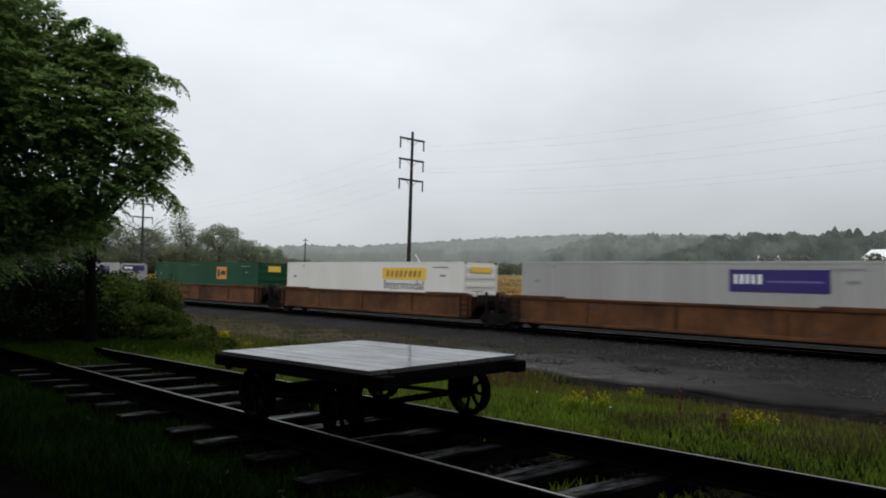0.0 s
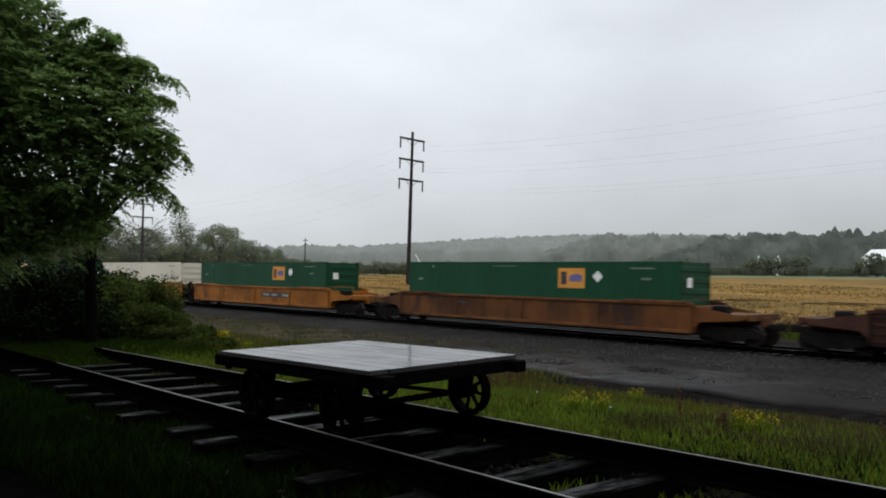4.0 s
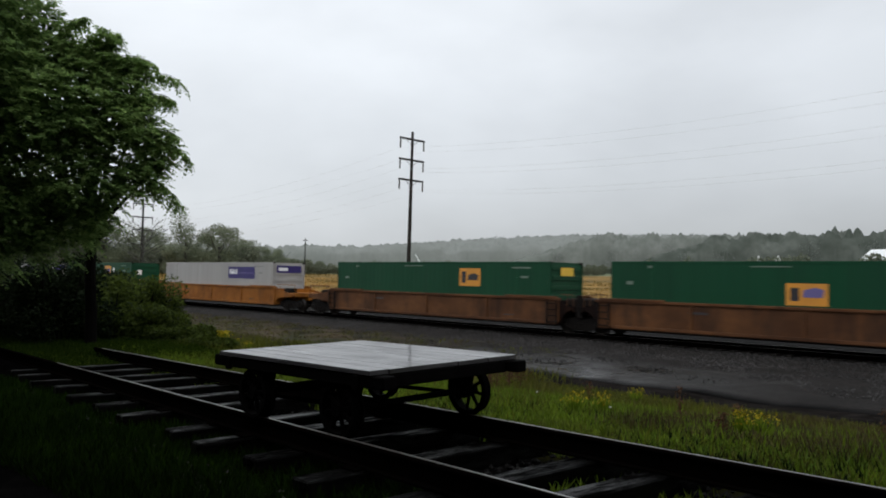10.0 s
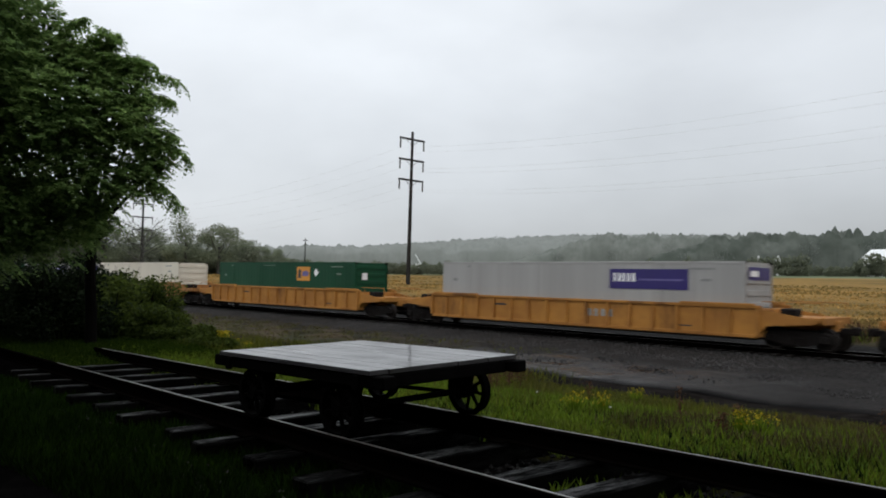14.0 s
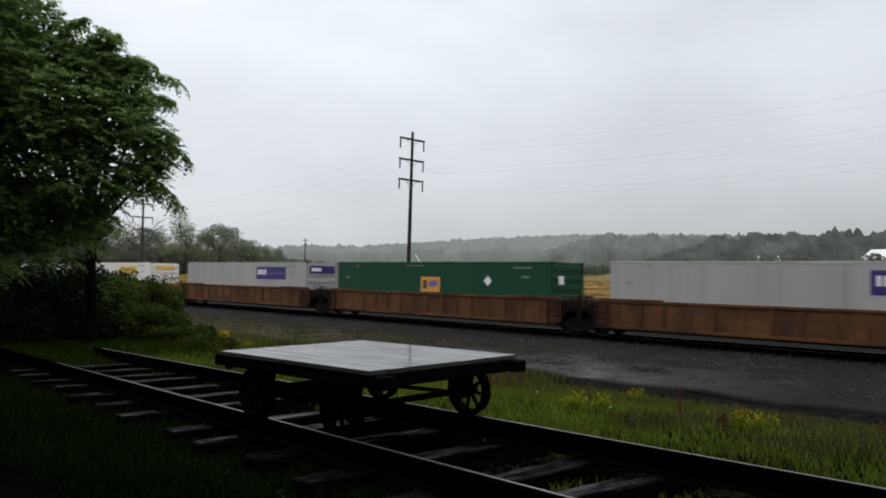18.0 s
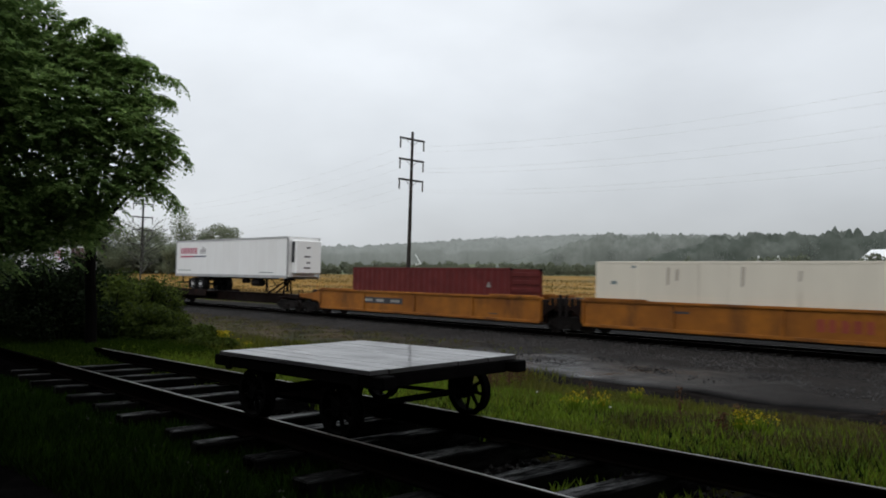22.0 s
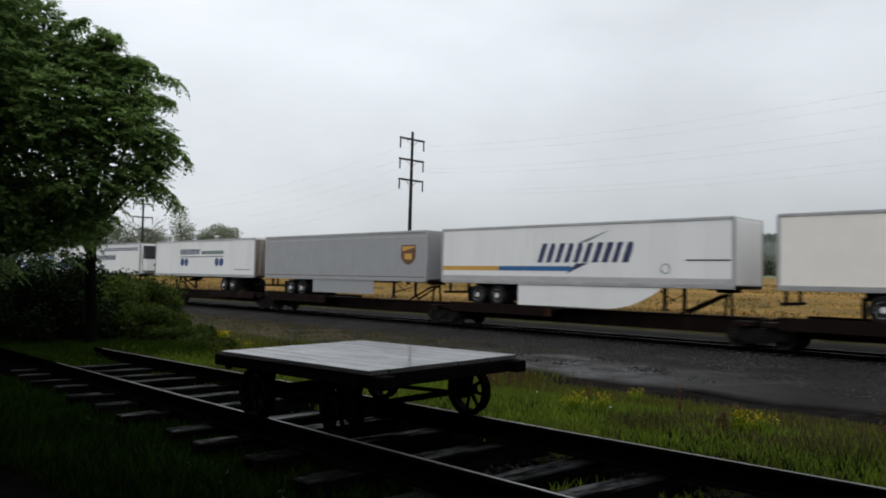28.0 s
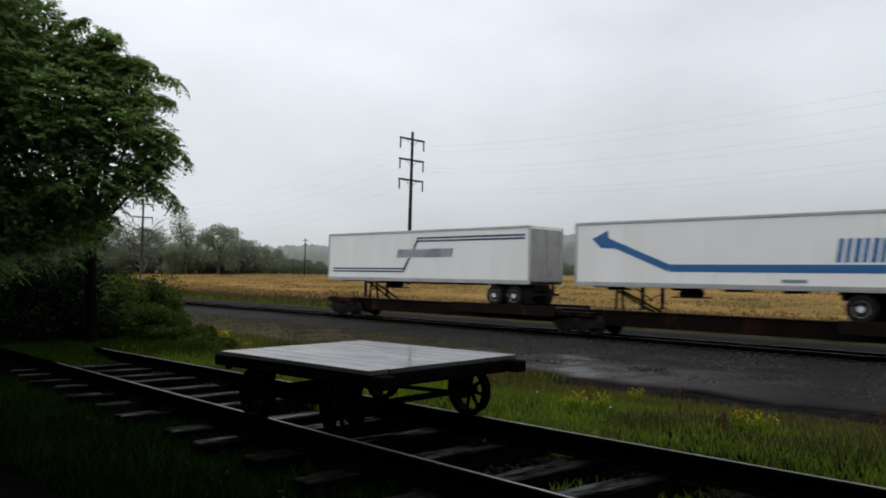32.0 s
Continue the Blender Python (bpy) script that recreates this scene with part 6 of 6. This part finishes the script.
def build_canopy(name, label, turns, dists, height, material, lump, edge=None):
    """Closed treetops of a far wood: a lumpy skin from the near edge, over the tops, to the far edge."""
    verts = []
    for i, turn in enumerate(turns):
        for j, dist in enumerate(dists):
            x, y = polar(turn, dist)
            z = float(land(x, y))
            n = noise.noise((x / lump, y / lump, 1.7)) * 0.5 + noise.noise((x / lump * 2.6, y / lump * 2.6, 5.2)) * 0.34 + noise.noise((x / lump * 6.0, y / lump * 6.0, 9.0)) * 0.20 + noise.noise((x / lump * 13.0, y / lump * 13.0, 3.0)) * 0.10
            rise = 0.0 if j == 0 else 0.62 if j == 1 else 0.88 if j == 2 else 1.0
            h = height * (edge(turn) if edge else 1.0)
            x2, y2 = polar(turn, dist + (n * lump * 0.35 if j < 3 else 0.0))
            verts.append((x2, y2, z + (h * rise * (1 + 0.62 * n) if j else -0.5)))
    m = len(dists)
    faces = [(i * m + j, i * m + j + 1, (i + 1) * m + j + 1, (i + 1) * m + j) for i in range(len(turns) - 1) for j in range(m - 1)]
    me = cloud_mesh(name, verts, faces, M[material])
    for f in me.polygons:
        f.use_smooth = True
    tagged(new(name, me), label, "woods", kind="stuff")


def polar(turn, dist):
    """A spot by its bearing from due left (degrees, towards the far side) and its distance."""
    a = radians(turn)
    return -math.cos(a) * dist, math.sin(a) * dist


def build_far_country():
    r = random.Random(11)
    # Farther woods take paler colours that hold the haze.
    build_canopy("ridge_woods", "wooded ridge with mist put into its grey-green", np.arange(8, 96, 0.16), np.concatenate([[470, 472, 475], np.arange(480, 900, 7)]), 11.5, "canopy_misty", 9.0)
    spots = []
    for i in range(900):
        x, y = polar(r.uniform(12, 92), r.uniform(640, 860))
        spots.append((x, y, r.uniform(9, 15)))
    build_woods("ridge_treetops", "ridge treetops paled by haze in their colour", spots, "leaf_misty", 90, 0.045)

    def rising(turn):
        return float(0.02 + 0.98 * smooth(47, 58, turn)) * float(1 - 0.55 * smooth(66, 76, turn))

    def edge(turn):
        return float(0.12 + 0.88 * smooth(56.5, 66.5, turn)) * (1 + 0.07 * float(smooth(67, 73, turn)))
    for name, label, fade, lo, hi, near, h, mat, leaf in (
            ("hazy_field_woods", "grey-green woods beyond the field, haze in their colour", rising, 47, 78, 340, 14.5, "canopy_half", "leaf_half"),
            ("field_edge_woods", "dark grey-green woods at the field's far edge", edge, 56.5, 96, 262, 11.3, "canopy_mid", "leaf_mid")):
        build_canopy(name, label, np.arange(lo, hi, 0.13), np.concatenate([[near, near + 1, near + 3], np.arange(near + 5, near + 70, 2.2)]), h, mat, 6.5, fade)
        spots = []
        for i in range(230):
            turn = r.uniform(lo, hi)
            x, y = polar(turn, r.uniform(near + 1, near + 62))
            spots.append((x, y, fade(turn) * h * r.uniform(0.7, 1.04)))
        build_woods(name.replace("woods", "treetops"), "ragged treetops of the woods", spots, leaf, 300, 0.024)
    spots = []
    for i in range(760):
        turn = r.uniform(13, 57)
        x, y = polar(turn, r.uniform(206, 232))
        spots.append((x, y, r.uniform(2.5, 6.0) * (1.3 if turn < 31 else 0.72 if turn < 36 else r.choice((0.40, 0.52, 0.66)))))
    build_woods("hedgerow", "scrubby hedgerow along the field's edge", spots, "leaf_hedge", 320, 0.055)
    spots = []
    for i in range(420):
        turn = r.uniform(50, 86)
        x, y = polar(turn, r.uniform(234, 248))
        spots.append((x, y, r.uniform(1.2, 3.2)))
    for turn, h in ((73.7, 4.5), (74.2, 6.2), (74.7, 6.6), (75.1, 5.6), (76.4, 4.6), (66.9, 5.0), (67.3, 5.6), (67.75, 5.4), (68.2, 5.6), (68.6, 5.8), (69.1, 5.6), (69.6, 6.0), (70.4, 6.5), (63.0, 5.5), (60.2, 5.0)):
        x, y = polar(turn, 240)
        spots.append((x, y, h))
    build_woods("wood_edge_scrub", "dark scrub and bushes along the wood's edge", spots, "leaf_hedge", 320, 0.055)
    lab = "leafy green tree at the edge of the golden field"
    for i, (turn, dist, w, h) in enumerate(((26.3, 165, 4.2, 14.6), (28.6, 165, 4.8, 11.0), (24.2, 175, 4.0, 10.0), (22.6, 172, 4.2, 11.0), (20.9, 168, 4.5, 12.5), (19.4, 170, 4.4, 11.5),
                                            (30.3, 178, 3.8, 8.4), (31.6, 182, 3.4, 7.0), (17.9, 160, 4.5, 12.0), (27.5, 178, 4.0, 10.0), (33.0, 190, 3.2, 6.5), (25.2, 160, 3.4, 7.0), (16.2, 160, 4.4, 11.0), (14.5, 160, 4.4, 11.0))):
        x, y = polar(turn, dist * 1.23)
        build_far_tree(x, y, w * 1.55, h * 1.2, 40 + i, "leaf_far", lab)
    # white farm buildings up the slope
    x, y = polar(76.3, 250)
    barn = thing("barn", pose(x, y, float(land(x, y)) + 0.2, 0, 0, -15), "long white metal barn with pale roof", "barn")
    part("wall", slab(-9, 9, -4.6, 4.6, -0.5, 4.9), M["barn_white"], barn)
    part("roof", prism(bmesh.new(), [(-5.2, 4.75), (0, 7.7), (5.2, 4.75), (5.0, 4.55), (-5.0, 4.55)], -9.4, 9.4), M["barn_roof"], barn, at=pose(0, 0, 0, 0, 0, 90))
    for turn, dist, w, h in ((67.6, 256, 1.25, 5.5), (68.85, 256, 1.5, 5.5)):
        x, y = polar(turn, dist)
        house = thing("farmhouse", pose(x, y, float(land(x, y)), 0, 0, 25), "small white gabled farmhouse among trees", "house", "white houses beyond the field")
        part("wall", slab(-w / 2, w / 2, -w, w, -0.5, h - 1.6), M["barn_white"], house)
        part("roof", prism(bmesh.new(), [(-w / 2 - 0.2, h - 1.7), (0, h + 0.6), (w / 2 + 0.2, h - 1.7)], -w - 0.2, w + 0.2), M["barn_white"], house)
    # a white lean-to whose sloping roof shows above the hedge
    x, y = polar(43.15, 300)
    shed = thing("farm_shed", pose(x, y, float(land(x, y)), 0, 0, 45), "white farm shed with a steep sloping roof", "shed")
    part("wall", slab(-0.9, 1.1, -1.5, 1.5, -0.5, 3.0), M["barn_white"], shed)
    part("roof", prism(bmesh.new(), [(-1.2, 6.5), (-0.85, 6.6), (1.35, 2.9), (1.0, 2.8)], -1.6, 1.6), M["barn_roof"], shed)


build_far_country()
build_near_tree(-18.6, 6.9, 21)


def build_bare_tree():
    r = random.Random(91)
    x, y = -81.0, 35.1
    t = thing("bare_tree", pose(x, y, float(land(x, y)) - 0.1), "thin half-bare young tree beyond the track", "tree")
    part("trunk", limb(bmesh.new(), (0, 0, 0), (0.3, 0, 6.6), 0.10, 0.05, 0.3, r, 7), M["bark_far"], t)
    tips = []
    for i in range(22):
        a, h = i * 2.4, 2.4 + 0.21 * i
        root = Vector((0.12 + 0.02 * i, 0, min(h, 6.5)))
        d = Vector((math.cos(a) * 1.25, math.sin(a), 0.62)) * r.uniform(1.6, 3.4)
        bm = limb(bmesh.new(), root, root + d, 0.045, 0.018, 0.35, r, 5)
        for k in range(5):
            f = r.uniform(0.35, 1.0)
            e = Vector((r.uniform(-1, 1), r.uniform(-1, 1), r.uniform(0.1, 0.8))) * r.uniform(0.5, 1.1)
            tube(bm, root + d * f, root + d * f + e, 0.018, 0.010, 4)
            tips.append(root + d * f + e)
        part("branch", bm, M["bark_far"], t)
    p = np.repeat(np.array(tips), 5, 0)
    p = p + rng.normal(size=p.shape) * 0.22
    n = len(p)
    tagged(part("leaves", quads(p, unit(rng.normal(size=(n, 3))) * 0.07, unit(rng.normal(size=(n, 3))) * 0.05, "leaves", M["leaf_far"]), None, t), kind="stuff")


build_bare_tree()


def build_shrubs():
    # Shrubs under the tree get the near-black leaf that carries its shade.
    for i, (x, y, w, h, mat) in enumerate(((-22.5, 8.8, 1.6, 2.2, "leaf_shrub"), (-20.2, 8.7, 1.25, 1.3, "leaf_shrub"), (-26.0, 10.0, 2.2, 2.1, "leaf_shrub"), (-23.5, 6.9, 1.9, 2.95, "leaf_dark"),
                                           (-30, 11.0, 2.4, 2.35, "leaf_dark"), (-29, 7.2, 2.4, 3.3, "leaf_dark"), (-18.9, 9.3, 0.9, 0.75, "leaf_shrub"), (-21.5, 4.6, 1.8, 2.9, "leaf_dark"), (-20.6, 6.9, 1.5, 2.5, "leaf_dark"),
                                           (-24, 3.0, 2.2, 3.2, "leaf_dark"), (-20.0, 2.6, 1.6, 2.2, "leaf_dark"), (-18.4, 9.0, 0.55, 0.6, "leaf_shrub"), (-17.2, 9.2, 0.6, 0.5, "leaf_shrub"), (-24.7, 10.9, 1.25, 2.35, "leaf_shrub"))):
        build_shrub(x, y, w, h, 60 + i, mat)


build_shrubs()


def build_grass(name, n, place, height, material, label, lean=0.35, width=0.006):
    p = place(n)
    h = height * rng.uniform(0.45, 1.25, (n, 1))
    up = unit(np.stack([rng.normal(0, lean, n), rng.normal(0, lean, n), np.ones(n)], -1))
    a = rng.uniform(0, 6.28, n)
    side = np.stack([np.cos(a), np.sin(a), np.zeros(n)], -1)
    me = quads(p + up * h * 0.5, up * h * 0.5, side * width * rng.uniform(0.7, 1.6, (n, 1)), name, M[material])
    tagged(new(name, me), label, "grass", kind="stuff")


def on_land(x, y):
    return np.stack([x, y, land(x, y)], -1)


def strip(x0, x1, y0, y1, bias=1.0, clump=0.0):
    def place(n):
        m = int(n * (2.5 if clump else 1.0))
        x = x1 - (x1 - x0) * rng.random(m) ** bias
        y = rng.uniform(y0, y1, m)
        if clump:
            keep = np.sin(x * 1.9 + 1.3 * np.sin(y * 1.1)) * np.sin(y * 1.7 + x * 0.6) + rng.normal(0, 0.5, m) > clump
            x, y = x[keep], y[keep]
            x, y = np.resize(x, n), np.resize(y, n)
        return on_land(x, y)
    return place


build_grass("verge_grass", 100000, strip(-19, 1.5, 5.45, 9.3, 1.0), 0.115, "grass", "rain-wet green verge grass beside the siding", 0.6, 0.005)
build_grass("olive_verge_grass", 30000, strip(-19, 1.5, 5.6, 9.2, 1.2, 0.1), 0.13, "grass_olive", "olive seeding grass patches on the verge", 0.55, 0.005)
build_grass("lush_verge_grass", 16000, strip(-19, 1.5, 5.5, 9.2, 1.3, 0.45), 0.125, "grass_lush", "lush bright green grass patches on the verge", 0.6, 0.006)
build_grass("shaded_verge_grass", 16000, strip(-19, 1.5, 5.45, 7.4, 1.2, 0.25), 0.12, "leaf_dark", "verge grass beside the rail, shaded by its colour", 0.6, 0.006)
build_grass("tall_verge_grass", 3500, strip(-19, 1.5, 6.2, 9.2, 1.3, 0.3), 0.20, "grass", "tall seeding grass tufts on the verge", 0.35, 0.005)
build_grass("verge_weeds", 24000, strip(-4.4, 1.0, 6.4, 11.8, 0.8, -0.2), 0.15, "grass_dry", "straw-coloured weeds at the gravel's edge", 0.55, 0.006)
def overgrown(n):
    a, b = -13.9 - 16 * rng.random(n) ** 1.3, rng.uniform(-0.62, 3.2, n)
    return np.array([siding(p, q, -0.30 + 0.12 * min(1.0, (-13.9 - p) / 2)) for p, q in zip(a, b)])


build_grass("overgrown_track_grass", 26000, overgrown, 0.15, "grass_shade", "grass grown over the siding's end, tree shade in its colour", 0.5, 0.007)
build_grass("bed_tufts", 900, strip(-3.3, -1.5, 4.0, 5.0, 1.0, 0.35), 0.12, "grass", "grass tufts growing between the ties", 0.6, 0.006)
build_grass("bank_weeds", 9000, strip(-32, -9.0, 8.4, 13.0, 1.0, 0.1), 0.30, "grass_olive", "low olive weeds at the foot of the bank", 0.45, 0.008)
build_grass("near_lawn", 34000, strip(-15, -3.5, 1.75, 3.75, 1.1), 0.15, "grass_dark", "near-side lawn grass with shade put into its green", 0.5, 0.006)
build_grass("lineside_weeds", 12000, strip(-60, -20, 14.0, 25.0, 0.8, -0.4), 0.16, "grass_dry", "brown dry weeds along the ballast", 0.7, 0.010)
build_grass("lineside_green", 5000, strip(-50, -16, 14.0, 24.0, 0.8, 0.3), 0.16, "grass_olive", "sparse green weeds along the ballast", 0.6, 0.010)
build_grass("far_verge_grass", 30000, strip(-20, -2.0, 9.2, 12.0, 1.1), 0.15, "grass_olive", "short olive grass running down to the gravel", 0.6, 0.006)
build_grass("field_stubble", 30000, strip(-190, -8, 50, 84, 1.1, -0.5), 0.13, "straw", "golden stubble and tufts standing in the field", 0.5, 0.035)
def weed_clumps(count, x0, x1, y0, y1):
    """Spots gathered in long low clumps across the field."""
    def place(n):
        cx, cy = x1 - (x1 - x0) * rng.random(count) ** 1.2, rng.uniform(y0, y1, count)
        k = rng.integers(0, count, n)
        return on_land(cx[k] + rng.normal(0, 1.0, n) * (0.7 + 0.02 * cy[k]) * rng.uniform(0.4, 1.6, count)[k], cy[k] + rng.normal(0, 0.7, n))
    return place


build_grass("field_weed_clumps", 12000, weed_clumps(330, -200, -10, 44, 125), 0.26, "clump_weed", "olive-brown weed clumps across the golden field", 0.5, 0.13)
build_grass("field_straw_clumps", 7000, weed_clumps(260, -200, -10, 44, 110), 0.22, "straw", "pale straw clumps across the golden field", 0.6, 0.12)
build_grass("field_edge_weeds", 16000, strip(-150, -6, 38, 52, 1.1, 0.0), 0.26, "edge_weed", "ochre dead grass along the field's near edge", 0.7, 0.05)
build_grass("red_dock_weeds", 5000, strip(-120, -8, 37, 44, 1.0, 0.5), 0.62, "dry_stem", "reddish brown dead weeds at the field's edge", 0.35, 0.02)
build_grass("far_lineside_weeds", 16000, strip(-130, -5, 35.4, 39.5, 1.2, 0.1), 0.6, "grass_dry", "dry brown-green weeds beyond the track", 0.4, 0.02)
build_grass("far_green_weeds", 9000, strip(-130, -5, 35.0, 38.5, 1.2, 0.2), 0.5, "grass", "green weeds beyond the track", 0.4, 0.02)


def build_flower_clumps():
    r = random.Random(31)
    spots = [(-20.0, 11.1, 0.34), (-18.6, 10.75, 0.24), (-17.4, 10.4, 0.22), (-5.06, 7.24, 0.24), (-4.86, 7.50, 0.20), (-3.0, 7.29, 0.28), (-3.2, 7.35, 0.16), (-6.42, 10.85, 0.26)]
    for x, y, w in spots:
        z0 = float(land(x, y))
        f = thing("mustard_plant", pose(x, y, z0), "flowering yellow mustard plant in the verge", "plant", "flowering weeds on the verge")
        far = w > 0.33
        n = 260 if far else 75
        p = np.stack([rng.normal(0, w * 0.30, n), rng.normal(0, w * 0.30, n), rng.uniform(0.14, 0.27, n) * (1.5 if far else 1.0)], -1)
        tagged(part("bloom", quads(p, unit(rng.normal(size=(n, 3))) * (0.030 if far else 0.015), unit(rng.normal(size=(n, 3))) * (0.024 if far else 0.012), "bloom", M["flower"]), None, f), kind="stuff")
        b = p * (0.25, 0.25, 0.0)
        tagged(part("greenery", quads((p + b) / 2, (p - b) / 2, np.tile((0.004, 0.003, 0.0), (n, 1)), "greenery", M["grass"]), None, f), kind="stuff")


build_flower_clumps()


def build_daisies():
    for x, y in ((-4.2, 6.6), (-5.7, 7.35), (-7.4, 7.9)):
        d = thing("daisy", pose(x, y, float(land(x, y))), "small white daisy in the wet grass", "flower", "daisies on the verge")
        part("stem", tube(bmesh.new(), (0, 0, 0), (0.01, 0, 0.20), 0.003, 0.002, 5), M["grass"], d)
        part("bloom", lathe(bmesh.new(), [(0.003, 0.0), (0.013, 0.006), (0.014, 0.010), (0.005, 0.014)], 10, "Z", (0.01, 0, 0.198)), M["flower_white"], d)


build_daisies()


def build_dry_stalks():
    r = random.Random(77)
    for x, y, h in ((-8.6, 10.3, 0.5), (-8.75, 10.45, 0.55), (-8.5, 10.5, 0.45), (-8.9, 10.35, 0.5), (-8.65, 10.6, 0.5), (-4.03, 7.76, 0.42), (-3.2, 6.98, 0.26), (-3.25, 7.02, 0.2), (-3.3, 7.6, 0.32), (-8.1, 8.0, 0.4), (-7.8, 8.2, 0.45), (-8.3, 8.3, 0.38), (-2.2, 8.4, 0.4), (-6.0, 8.9, 0.35), (-9.5, 8.6, 0.35), (-7.75, 8.95, 0.42), (-7.9, 9.05, 0.36), (-7.6, 9.1, 0.4), (-7.7, 8.8, 0.3)):
        z0 = float(land(x, y)) - 0.02
        s = thing("dry_stalk", pose(x, y, z0, r.uniform(-6, 6), r.uniform(-6, 6), r.uniform(0, 360)), "dead brown dock stalk standing in the verge", "plant", "dead stalks on the verge")
        part("stem", tube(bmesh.new(), (0, 0, 0), (0.01, 0, h), 0.008, 0.005, 6), M["dry_stem"], s)
        n = 190 if h >= 0.45 else 70
        q = np.stack([rng.normal(0, 0.03 + 0.06 * (h >= 0.45), n), rng.normal(0, 0.03 + 0.06 * (h >= 0.45), n), h * rng.uniform(0.4, 1.05, n)], -1)
        tagged(part("seed_head", quads(q, unit(rng.normal(size=(n, 3))) * 0.016, unit(rng.normal(size=(n, 3))) * 0.012, "seed_head", M["dry_stem"]), None, s), kind="stuff")


build_dry_stalks()


# ---- wall and roofs added behind the camera, out of view, to shade the near bank ----
def build_shade_screen():
    tagged(part("wall_south", slab(-24, 14, -3.3, -3.0, 0.2, 7.5), M["shade_screen"]), "dark boarded wall added out of view for shade", "wall", kind="structure")
    tagged(part("canopy_roof", slab(-2.6, 14, -2.99, 3.0, 4.20, 4.35), M["shade_screen"]), "deep wooden roof added out of view for shade", "roof", kind="structure")
    tagged(part("canopy_roof", slab(-24, -2.61, -2.99, 0.6, 4.20, 4.35), M["shade_screen"]), "long wooden roof added out of view for shade", "roof", kind="structure")



build_shade_screen()


# ---- everything on the train runs along the line ----
def motions():
    times = [0.0, 2.0, 4.0, 6.0, 8.0, 10.0, 12.0, 13.0, 14.0, 16.0, 18.0, 20.0, 22.0, 24.0, 26.0, 28.0, 30.0, 32.0]
    for ob, u in MOVERS:
        walk(ob, [(t, pose(u + along(t), MAIN_Y, 0)) for t in times])


motions()
